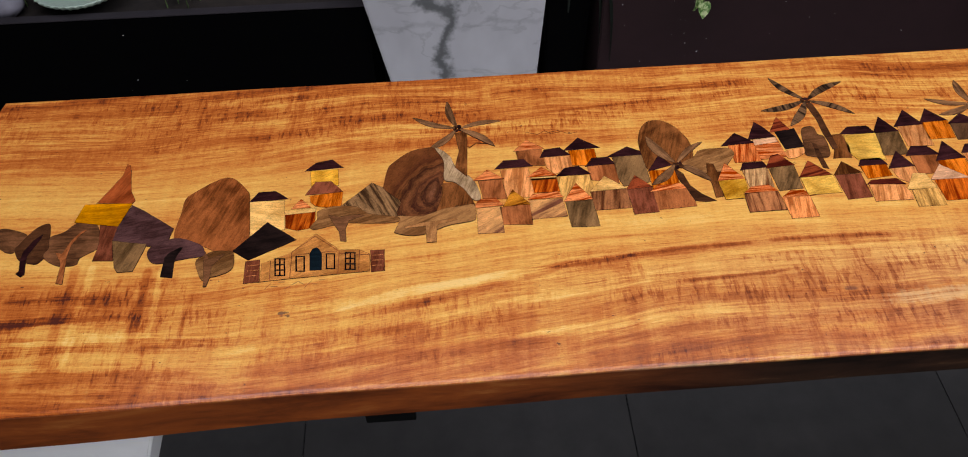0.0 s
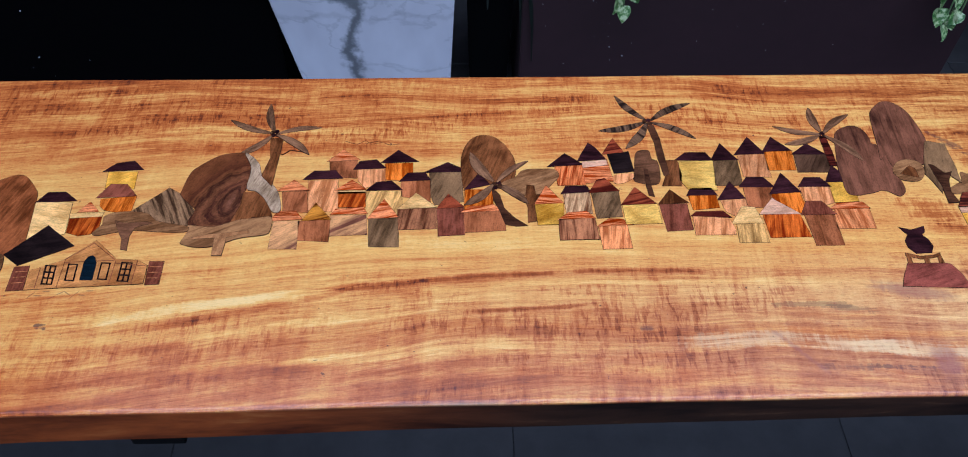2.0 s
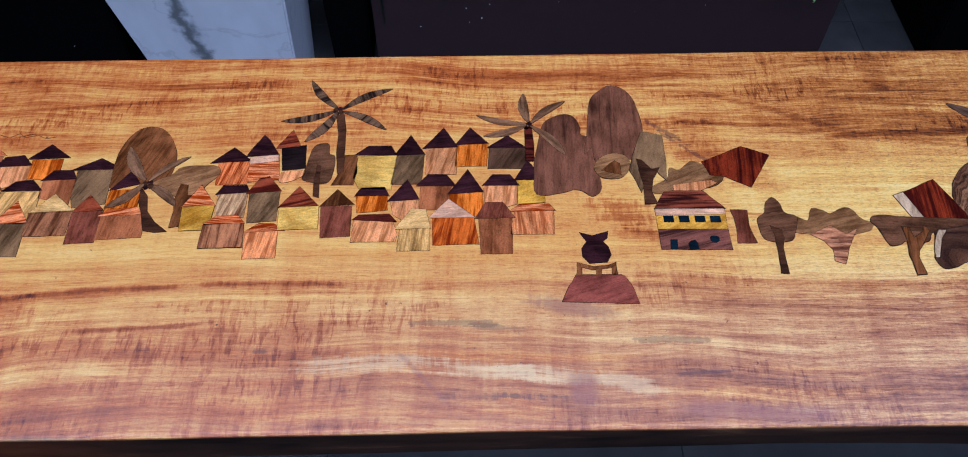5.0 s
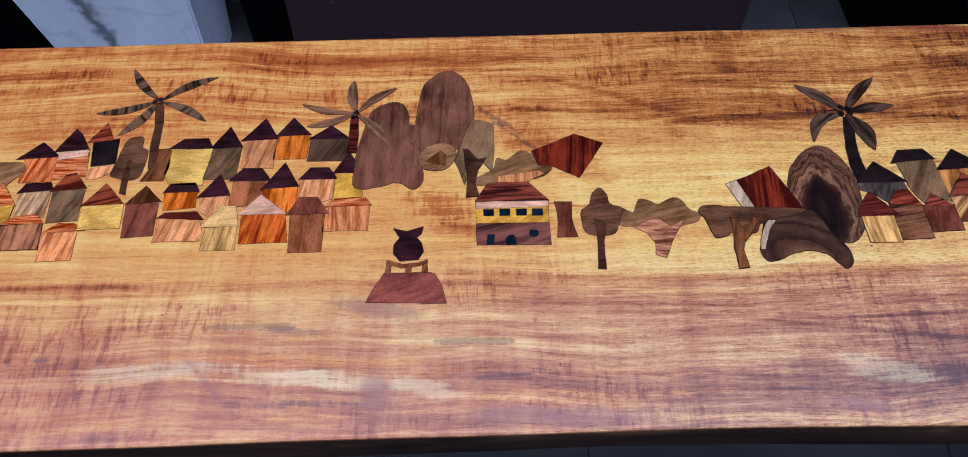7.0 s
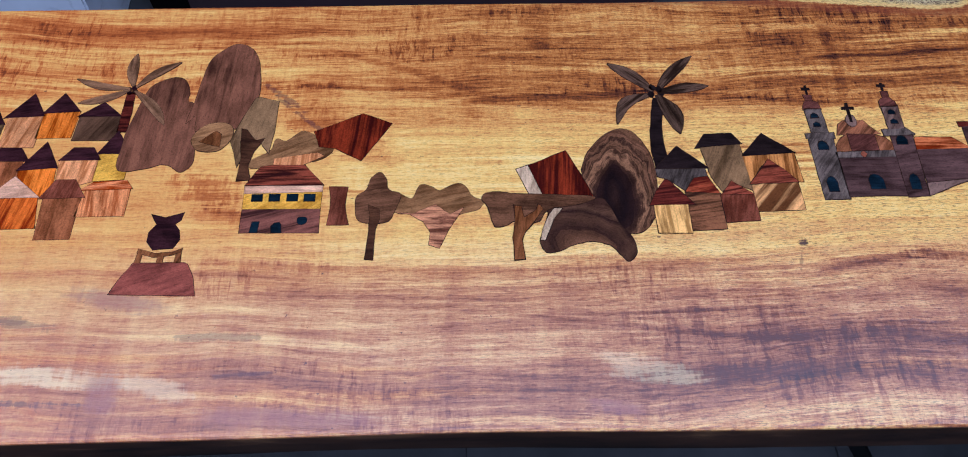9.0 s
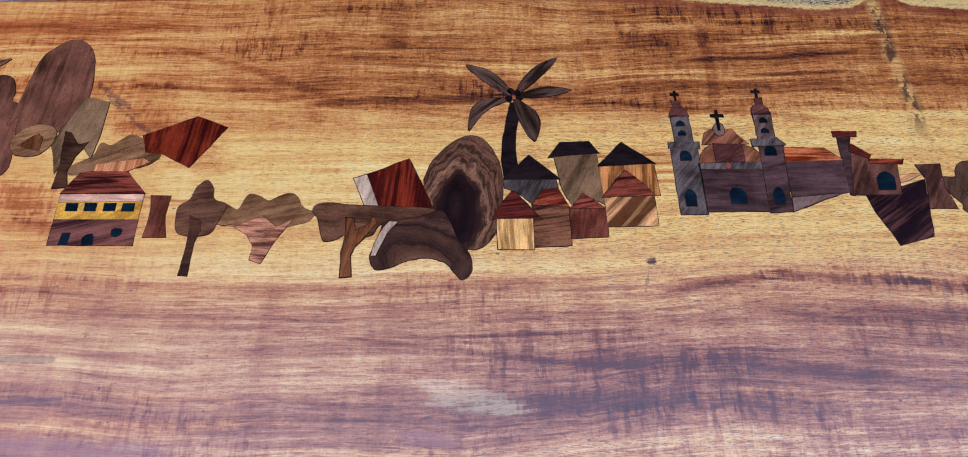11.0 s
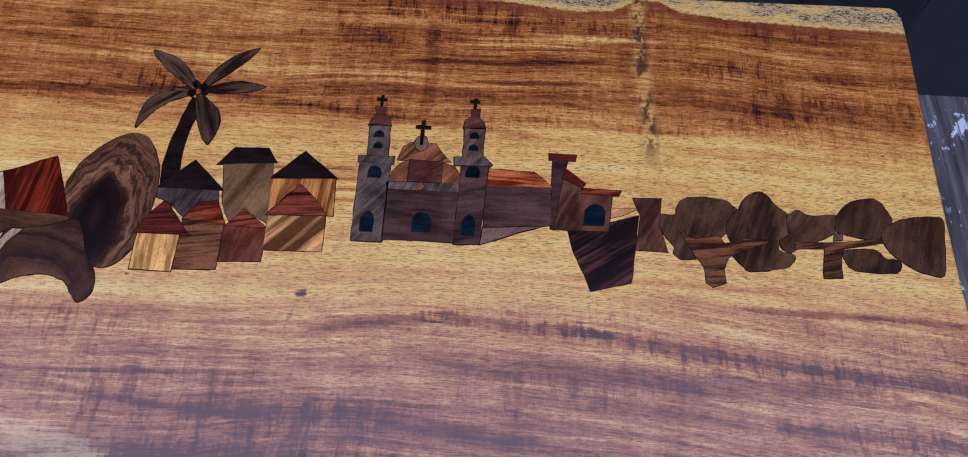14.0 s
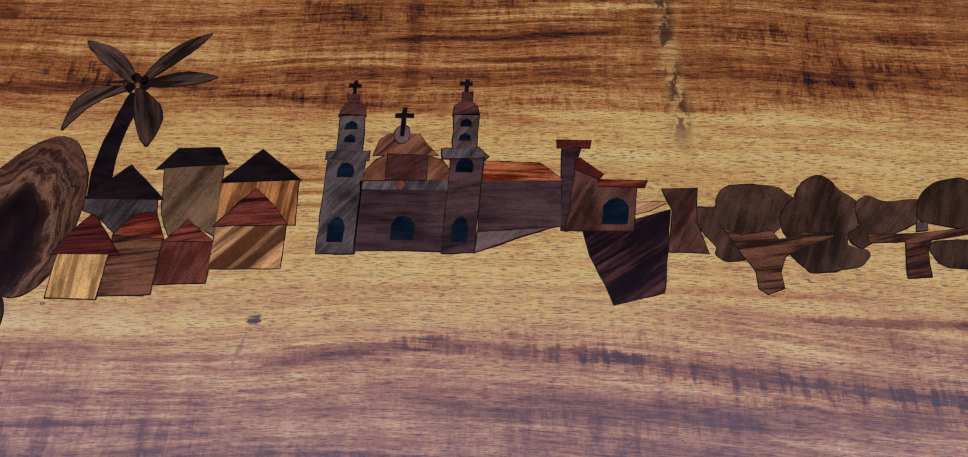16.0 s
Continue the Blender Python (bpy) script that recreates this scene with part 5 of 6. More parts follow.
rounded(at, "rock", "mountain", [(-7, 72), (-2, 103), (8, 169), (24, 191), (38, 200), (52, 197), (66, 181), (73, 151), (75, 113), (63, 87), (53, 62), (36, 71), (24, 69), (12, 58), (5, 61), (3, 83)])
at = begin("palm_inlay", 747, 386)
piece(at, "trunk", "maroon", [(-5, 60), (5, 62), (6, 29), (5, -0), (-7, -0), (-6, 29)])
frond(at, "leaf", (1, 67), (-4, 126), 13)
frond(at, "leaf", (1, 67), (-70, 85), 10)
frond(at, "leaf", (1, 67), (-61, 46), 11)
frond(at, "leaf", (1, 67), (53, 110), 11)
frond(at, "leaf", (1, 67), (47, 10), 12)
rounded(at, "coconut", "darkwalnut", [(-0.6, 66.7), (-1.7, 69.4), (-4.2, 70.6), (-6.7, 69.4), (-7.8, 66.7), (-6.7, 63.9), (-4.2, 62.7), (-1.7, 63.9)])
rounded(at, "coconut", "ebony", [(5.6, 69.4), (4.6, 72.0), (2.2, 73.1), (-0.2, 72.0), (-1.2, 69.4), (-0.2, 66.7), (2.2, 65.6), (4.6, 66.7)])
rounded(at, "coconut", "darkwalnut", [(7.3, 62.6), (6.2, 65.4), (3.6, 66.6), (1.0, 65.4), (-0.1, 62.6), (1.0, 59.7), (3.6, 58.5), (6.2, 59.7)])
rounded(at, "coconut", "ebony", [(0.6, 60.6), (-0.3, 62.9), (-2.4, 63.9), (-4.5, 62.9), (-5.4, 60.6), (-4.5, 58.3), (-2.4, 57.3), (-0.3, 58.3)])
at = begin("tree_inlay", 854, 355)
rounded(at, "crown", "tan", [(-24, 19), (-16, 34), (-3, 42), (13, 42), (23, 33), (21, 15), (9, 1), (-8, -0), (-19, 5)])
piece(at, "hollow", "redwalnut", [(-15, 14), (-1, 27), (4, 30), (10, 25), (10, 6), (-3, 10)])
at = begin("bush_inlay", 951, 329)
rounded(at, "crown", "tan", [(-49, 12), (-28, 25), (-22, 43), (-10, 40), (7, 54), (20, 50), (31, 39), (46, 26), (34, 13), (17, 7), (8, 0), (-28, 1), (-48, 1)])
piece(at, "branch", "peach", [(-22, 14), (28, 22), (36, 17), (8, 2), (-22, 4)])
at = begin("tree_inlay", 899, 312)
piece(at, "crown", "olive", [(-24, 58), (-15, 85), (0, 124), (6, 124), (28, 118), (27, 73), (23, 39), (15, 50), (11, 59), (2, 59), (-7, 67), (-12, 57), (-7, 32), (-12, 19), (-18, 42)])
piece(at, "trunk", "darkwalnut", [(-12, 76), (-6, 74), (6, 58), (17, 61), (6, 42), (1, 21), (6, 1), (-10, 0), (-8, 32), (-10, 47)])
at = begin("kite_inlay", 1013, 338)
piece(at, "panel", "rosewood", [(-40, 44), (17, 71), (52, 55), (17, -0), (-13, 18), (-33, 21)])
at = begin("villa_inlay", 944, 240)
piece(at, "wall", "villawall", [(-44, 33), (43, 32), (43, -0), (-44, 2)])
piece(at, "upper_wall", "yellow", [(-44, 65), (44, 65), (43, 32), (-44, 33)])
piece(at, "cornice", "palepink", [(-44, 65), (44, 65), (44, 55), (-44, 54)])
piece(at, "roof", "rosestripeh", [(-44, 65), (-29, 91), (-17, 93), (22, 92), (45, 64)])
piece(at, "window", "blueblack", [(-35.1, 53.0), (-22.7, 52.9), (-22.6, 43.1), (-35.0, 43.3)])
piece(at, "window", "blueblack", [(-15.7, 52.8), (-3.2, 52.6), (-3.3, 42.9), (-15.6, 43.0)])
piece(at, "window", "blueblack", [(4.6, 52.5), (17.0, 52.3), (16.9, 42.6), (4.5, 42.7)])
piece(at, "window", "blueblack", [(24.0, 52.2), (36.5, 52.0), (36.2, 42.3), (23.8, 42.5)])
piece(at, "door", "blueblack", [(-31, 16), (-23, 16), (-24, 2), (-33, 2)])
piece(at, "door", "blueblack", [(-10, 10), (-6, 14), (-1, 15), (1, 11), (2, 1), (-9, 1)])
rounded(at, "window", "blueblack", [(18.9, 19.6), (23.9, 21.4), (28.9, 19.5), (28.6, 13.8), (23.5, 11.1), (18.7, 14.0)])
at = begin("post_inlay", 1005, 250)
piece(at, "post", "redbrown", [(-10, 52), (12, 51), (9, 27), (14, 0), (-10, -0), (-7, 22), (-7, 37)])
at = begin("tree_inlay", 1116, 217)
rounded(at, "crown", "tan", [(-27, 66), (-20, 81), (-15, 86), (-5, 83), (5, 77), (23, 86), (34, 83), (42, 68), (55, 61), (49, 51), (35, 46), (15, 42), (5, 48), (-11, 46), (-26, 46), (-46, 49), (-44, 74)])
piece(at, "trunk", "pinkstripe", [(-47, 48), (-25, 46), (-0, 58), (16, 44), (32, 53), (15, 25), (4, -0), (-8, 5), (-6, 21), (-14, 35), (-29, 45)])
at = begin("tree_inlay", 1048, 204)
rounded(at, "crown", "walnut", [(-21, 83), (-11, 92), (-5, 109), (5, 117), (12, 107), (15, 92), (29, 85), (21, 60), (15, 49), (-2, 47), (-18, 51), (-22, 68)])
piece(at, "trunk", "darkwalnut", [(-8, 72), (5, 66), (6, 53), (1, 39), (0, 0), (-9, 1), (-6, 35), (-5, 58)])
at = begin("pot_inlay", 819, 165)
piece(at, "pot", "ebony", [(-18, 104), (-2, 99), (18, 105), (16, 95), (10, 90), (16, 82), (18, 70), (12, 59), (-9, 57), (-17, 68), (-17, 80), (-10, 90), (-13, 95)])
piece(at, "skirt", "maroonpink", [(-27, 41), (27, 41), (31, 39), (39, 23), (44, -0), (-46, 4), (-37, 24)])
piece(at, "strap", "redwalnut", [(-24, 59), (-18, 57), (-6, 53), (13, 54), (23, 59), (22, 54), (12, 50), (-7, 48), (-19, 52), (-25, 54)])
piece(at, "strap", "redwalnut", [(-24, 54), (-19, 52), (-20, 41), (-26, 41)])
piece(at, "strap", "redwalnut", [(17, 51), (22, 54), (23, 40), (16, 40)])
piece(at, "strap", "redwalnut", [(-2, 49), (4, 49), (4, 40), (-3, 40)])
at = begin("panel_inlay", 1241, 282)
piece(at, "panel", "rosewood", [(-17, 45), (29, 66), (56, -0), (-3, 3)])
piece(at, "sapwood_strip", "sap", [(-31, 40), (-17, 45), (-3, 3), (-18, 4)])
at = begin("egg_inlay", 1332, 231)
rounded(at, "rock", "swirldark", [(-46, 83), (-39, 108), (-21, 133), (-1, 147), (11, 148), (23, 141), (35, 118), (40, 96), (40, 71), (37, 37), (29, 17), (16, 3), (2, -0), (-7, 5), (-14, 25), (-26, 45), (-34, 50), (-40, 65)])
at = begin("boulder_inlay", 1272, 197)
rounded(at, "rock", "swirllow", [(-24, 70), (27, 82), (40, 73), (50, 46), (62, 29), (64, 10), (56, 0), (51, 1), (39, 17), (30, 22), (15, 25), (-4, 21), (-19, 14), (-34, 11), (-39, 19), (-41, 28), (-35, 41), (-30, 60)])
piece(at, "sapwood_strip", "sap", [(-40, 28), (-37, 42), (-28, 62), (-22, 69), (-13, 69), (-24, 55), (-35, 28)])
at = begin("tree_inlay", 1217, 200)
rounded(at, "crown", "walnut", [(-48, 80), (-45, 88), (-31, 90), (-7, 87), (34, 85), (80, 81), (68, 73), (48, 69), (31, 67), (21, 60), (15, 50), (4, 47), (-1, 44), (-14, 50), (-21, 45), (-33, 43), (-37, 48), (-42, 70)])
piece(at, "trunk", "redwalnut", [(-12, 71), (-4, 70), (-2, 54), (12, 64), (15, 72), (18, 70), (20, 65), (7, 47), (-2, 35), (-6, 25), (-4, 1), (-15, -0), (-15, 19), (-16, 29), (-14, 38), (-12, 51)])
at = begin("palm_inlay", 1389, 322)
piece(at, "trunk", "black", [(-3, 106), (7, 104), (6, 88), (1, 61), (-1, 38), (2, 1), (-15, 0), (-17, 23), (-15, 46), (-9, 82)])
frond(at, "leaf2", (1, 114), (-53, 163), 17, -0.05)
frond(at, "leaf2", (1, 114), (56, 175), 14, 0.04)
frond(at, "leaf2", (1, 114), (69, 124), 14, 0.03)
frond(at, "leaf2", (1, 114), (-52, 66), 15, -0.20)
frond(at, "leaf2", (1, 114), (22, 50), 22, 0.08)
rounded(at, "coconut", "black", [(-6.0, 122.6), (-5.0, 125.9), (-2.5, 127.6), (0.3, 125.9), (1.9, 122.6), (0.8, 119.3), (-1.6, 117.7), (-4.4, 119.4)])
rounded(at, "coconut", "black", [(-8.8, 111.2), (-7.8, 114.5), (-5.4, 116.1), (-2.6, 114.4), (-1.1, 111.2), (-2.1, 108.0), (-4.5, 106.4), (-7.2, 108.0)])
rounded(at, "coconut", "black", [(2.1, 119.3), (3.2, 122.6), (5.6, 124.2), (8.4, 122.6), (10.0, 119.3), (8.9, 116.0), (6.5, 114.4), (3.7, 116.1)])
rounded(at, "coconut", "black", [(3.9, 113.6), (5.0, 116.9), (7.4, 118.5), (10.2, 116.9), (11.7, 113.6), (10.7, 110.3), (8.2, 108.7), (5.5, 110.4)])
at = begin("house_inlay", 1401, 287)
piece(at, "wall", "grey", [(-28, 32), (30, 32), (32, 15), (3, -0), (-16, 17), (-27, 21)])
piece(at, "roof", "black", [(-29, 32), (2, 65), (35, 32)])
at = begin("house_inlay", 1456, 286)
piece(at, "wall", "olive", [(-25, 64), (23, 67), (26, -0), (8, 10), (-10, 0), (-19, 19)])
piece(at, "roof", "black", [(-32, 62), (-17, 83), (16, 84), (26, 68)])
at = begin("house_inlay", 1513, 296)
piece(at, "wall", "orangetan", [(-34, 39), (29, 43), (31, 1), (24, 1), (10, 15), (-4, 33), (-16, 23), (-31, 0)])
piece(at, "roof", "black", [(-35, 40), (-4, 73), (31, 43)])
at = begin("house_inlay", 1510, 257)
piece(at, "wall", "figured", [(-28, 38), (27, 40), (27, 1), (-28, 0)])
piece(at, "roof", "rosestripeh", [(-30, 38), (-13, 58), (-1, 74), (15, 58), (28, 40)])
at = begin("house_inlay", 1423, 233)
piece(at, "wall", "brownstripeh", [(-20, 54), (19, 51), (19, 2), (-20, -0)])
piece(at, "roof", "redstripe", [(-20, 53), (-7, 72), (9, 74), (20, 50)])
at = begin("house_inlay", 1462, 243)
piece(at, "wall", "redbrown", [(-19, 39), (20, 38), (20, 2), (-19, 0)])
piece(at, "roof", "rosestripeh", [(-18, 38), (-3, 57), (20, 38)])
at = begin("house_inlay", 1382, 230)
piece(at, "wall", "tanyellow", [(-18, 38), (21, 38), (20, 0), (-18, 1)])
piece(at, "roof", "maroon", [(-23, 38), (-13, 57), (-0, 74), (5, 71), (29, 38)])
at = begin("church_inlay", 1636, 271)
piece(at, "wall", "churchdark", [(-43, 60), (28, 60), (25, 4), (-44, 4)])
piece(at, "dome", "tanorange", [(-42, 69), (-39, 80), (-32, 89), (-22, 95), (11, 94), (23, 89), (30, 79), (31, 70)])
piece(at, "dome_panel", "cupolawood", [(-22, 95), (11, 94), (10, 70), (-23, 70)])
piece(at, "dome", "orangebrown", [(-35, 94), (-30, 110), (-22, 116), (3, 116), (9, 106), (19, 95), (11, 94), (-22, 94)])
piece(at, "cornice", "grey", [(-44, 68), (32, 70), (29, 60), (-43, 59)])
rounded(at, "medallion", "redbrown", [(-14.0, 64.5), (-10.0, 68.9), (-6.4, 64.4), (-10.4, 60.0)])
piece(at, "door", "blueblack", [(-15, 14), (-15, 28), (-11, 34), (-6, 35), (-1, 33), (3, 27), (2, 14)])
rounded(at, "medallion", "greybrown", [(-18.5, 115.6), (-16.2, 122.6), (-11.5, 125.0), (-7.0, 122.6), (-5.4, 115.5), (-7.6, 109.2), (-12.3, 106.2), (-16.7, 109.3)])
piece(at, "cross", "black", [(-12.1, 143.4), (-9.5, 143.4), (-9.7, 136.9), (-3.8, 136.9), (-3.9, 133.7), (-9.9, 133.7), (-10.7, 113.9), (-13.3, 114.0), (-12.5, 133.7), (-18.4, 133.8), (-18.3, 137.0), (-12.4, 136.9)])
piece(at, "tower", "grey", [(-72, 90), (-41, 89), (-43, 1), (-73, 0)])
piece(at, "cornice", "grey", [(-74, 97), (-38, 98), (-38, 89), (-74, 89)])
piece(at, "belfry", "grey", [(-66, 136), (-45, 136), (-44, 98), (-65, 98)])
piece(at, "cupola", "cupolawood", [(-67, 134), (-66, 140), (-62, 148), (-54, 149), (-46, 146), (-44, 135)])
piece(at, "cupola", "cupolawood", [(-62, 158), (-51, 158), (-52, 149), (-60, 149)])
piece(at, "cross", "black", [(-56.6, 173.1), (-54.6, 173.1), (-54.7, 168.9), (-51.3, 168.9), (-51.4, 166.4), (-54.7, 166.5), (-54.8, 159.0), (-56.8, 159.0), (-56.7, 166.5), (-60.7, 166.5), (-60.7, 169.0), (-56.7, 168.9)])
piece(at, "window", "blueblack", [(-60.0, 121.3), (-59.3, 126.1), (-55.4, 128.4), (-51.5, 126.0), (-50.9, 121.3)])
piece(at, "window", "blueblack", [(-60.2, 107.3), (-59.5, 111.9), (-55.6, 114.2), (-51.7, 111.9), (-51.2, 107.2)])
piece(at, "window", "blueblack", [(-62.6, 72.4), (-62.5, 79.1), (-59.3, 83.6), (-55.4, 85.1), (-51.7, 82.0), (-49.8, 77.5), (-50.6, 72.3)])
piece(at, "window", "blueblack", [(-65.3, 11.3), (-65.1, 25.3), (-62.6, 30.9), (-58.8, 33.0), (-55.1, 30.8), (-52.8, 25.1), (-53.6, 11.1)])
piece(at, "tower", "churchdark", [(30, 91), (57, 92), (50, 3), (25, 2)])
piece(at, "cornice", "grey", [(22, 101), (53, 103), (61, 94), (57, 89), (23, 92)])
piece(at, "belfry", "greybrown", [(32, 138), (53, 139), (51, 103), (31, 101)])
piece(at, "cupola", "cupolawood", [(31, 137), (32, 146), (36, 151), (46, 152), (51, 146), (53, 137)])
piece(at, "cupola", "cupolawood", [(38, 162), (47, 162), (47, 152), (38, 151)])
piece(at, "cross", "black", [(41.4, 176.2), (43.4, 176.2), (43.2, 172.8), (46.6, 172.8), (46.4, 170.3), (43.0, 170.3), (42.5, 162.8), (40.5, 162.8), (41.0, 170.3), (36.9, 170.3), (37.1, 172.8), (41.2, 172.8)])
piece(at, "window", "blueblack", [(37.3, 125.5), (38.3, 130.3), (42.4, 132.6), (46.2, 130.2), (46.6, 125.4)])
piece(at, "window", "blueblack", [(36.3, 110.5), (37.2, 115.2), (41.4, 117.5), (45.1, 115.1), (45.5, 110.4)])
piece(at, "window", "blueblack", [(34.7, 78.2), (35.2, 85.8), (38.9, 91.1), (42.8, 91.8), (46.5, 89.5), (48.8, 84.9), (47.6, 78.1)])
piece(at, "window", "blueblack", [(32.1, 12.1), (33.1, 26.2), (36.0, 32.6), (39.9, 34.7), (43.5, 31.8), (44.9, 25.3), (43.9, 11.9)])
piece(at, "wing_wall", "churchdark", [(56, 70), (122, 71), (119, 28), (110, 26), (94, 23), (53, 21)])
piece(at, "wing_roof", "stripered", [(56, 83), (60, 89), (104, 88), (123, 71), (55, 70)])
piece(at, "buttress", "greybrown", [(53, 21), (110, 26), (87, 18), (51, 3)])
at = begin("chapel_inlay", 1785, 294)
piece(at, "chimney", "churchdark", [(-26, 81), (-10, 82), (-15, 63), (-25, -0), (-30, 1)])
piece(at, "wall", "chapelwood", [(-15, 63), (2, 49), (33, 42), (28, 1), (-26, 1)])
piece(at, "chimney_cap", "maroon", [(-30, 89), (-1, 89), (-3, 81), (-30, 81)])
piece(at, "roof", "maroon", [(-15, 69), (-11, 70), (7, 55), (3, 50), (-16, 60)])
piece(at, "roof", "redstripe", [(3, 49), (42, 48), (40, 42), (2, 43)])
piece(at, "window", "blueblack", [(3.3, 7.4), (5.6, 23.4), (10.2, 29.3), (16.4, 31.4), (21.9, 29.2), (25.5, 23.2), (23.1, 7.2)])
at = begin("shed_inlay", 1811, 231)
piece(at, "wall", "purplefig", [(-38, 63), (2, 63), (4, 74), (33, 84), (21, 10), (-18, 0), (-24, 17), (-34, 41)])
piece(at, "strip", "violet", [(6, 91), (33, 92), (16, 83), (5, 80)])
at = begin("tree_inlay", 1899, 269)
rounded(at, "crown", "olivewalnut", [(-34, 48), (-19, 49), (-15, 60), (-4, 70), (32, 70), (41, 63), (46, 58), (37, 47), (30, 30), (8, 16), (2, 3), (-15, -0), (-23, 6), (-22, 13), (-29, 23), (-34, 34)])
at = begin("tree_inlay", 1967, 260)
rounded(at, "crown", "olivewalnut", [(-34, 54), (-21, 68), (-14, 80), (0, 90), (10, 87), (17, 76), (28, 66), (27, 57), (25, 42), (17, 35), (14, 24), (29, 20), (27, 12), (19, 6), (5, 3), (-18, 0), (-26, 8), (-33, 17), (-27, 28), (-35, 35)])
at = begin("tree_inlay", 2009, 282)
rounded(at, "crown", "olivewalnut", [(-15, 38), (-7, 47), (0, 48), (12, 43), (40, 45), (34, 27), (22, 19), (-8, 5), (-18, 0), (-25, 7), (-25, 14), (-15, 21)])
at = begin("tree_inlay", 2074, 301)
rounded(at, "crown", "darkolive", [(-30, 15), (-24, 30), (-11, 42), (11, 48), (21, 44), (28, 30), (29, 22), (16, 7), (7, -0), (-18, 4), (-31, 8)])
at = begin("tree_inlay", 2074, 266)
rounded(at, "crown", "olivewalnut", [(-27, 21), (4, 24), (14, 15), (28, 13), (22, -0), (-17, 0), (-27, 10)])
at = begin("tree_inlay", 2125, 266)
rounded(at, "crown", "olivewalnut", [(-36, 42), (-21, 55), (-2, 62), (21, 65), (32, 61), (26, 29), (19, -0), (3, 0), (-14, 7), (-31, 23)])
at = begin("post_inlay", 1854, 276)
piece(at, "post", "chapelwood", [(-15, 59), (14, 60), (11, 42), (10, 27), (16, 0), (-16, 1), (-11, 20), (-8, 39)])
at = begin("trunk_inlay", 1924, 241)
piece(at, "trunk", "brownstripeh", [(-39, 57), (-26, 51), (-1, 56), (3, 47), (24, 54), (47, 54), (47, 51), (21, 41), (6, 33), (-0, 19), (-0, 5), (-13, 0), (-19, 5), (-19, 19), (-31, 40)])
at = begin("trunk_inlay", 2042, 256)
piece(at, "trunk", "brownstripeh", [(-43, 38), (-9, 39), (46, 46), (51, 43), (37, 40), (6, 34), (1, 23), (-2, 2), (-20, 0), (-16, 24), (-14, 33), (-43, 31)])
piece(at, "branch", "greybrown", [(-1, 50), (7, 50), (5, 43), (-3, 42)])

# hairline checks in the plank above the roofs
at = begin("hairline_inlay", -60, 392)
for x0, y0, turns in ((-10, 30, ((14, -6), (10, 9), (16, -3))), (92, 52, ((18, -7), (12, 8), (9, -8), (15, 4))), (122, 46, ((20, 6), (17, -9), (13, 3)))):
    x1, y1 = x0, y0
    for dx, dy in turns:
        seam_line(at, "russet", (x1, y1), (x1 + dx, y1 + dy), 0.5)
        x1, y1 = x1 + dx, y1 + dy

# ---- things round the table ----
def tapered(x0, x1, y0, y1, z0, z1, flare, bevel=0.006, wall=0.03, depth=0.05, lean=0.0):
    """An open-topped square pot, wider above by flare on each side and leaning to one side."""
    bm = bmesh.new()
    def ring(z, g):
        s = lean if z > z0 else 0.0
        return [bm.verts.new(p) for p in ((x0 - g + s, y0 - g, z), (x1 + g + s, y0 - g, z), (x1 + g + s, y1 + g, z), (x0 - g + s, y1 + g, z))]
    rings = [ring(z0, 0), ring(z1, flare), ring(z1, flare - wall), ring(z1 - depth, flare - wall - 0.004)]
    for a, b in zip(rings, rings[1:]):
        for i in range(4):
            bm.faces.new((a[i], a[(i + 1) % 4], b[(i + 1) % 4], b[i]))
    bm.faces.new(rings[0][::-1])
    bm.faces.new(rings[-1])
    if bevel:
        bmesh.ops.bevel(bm, geom=[e for e in bm.edges if e.calc_length() > 0.01], offset=bevel, segments=2, affect="EDGES")
    return bm


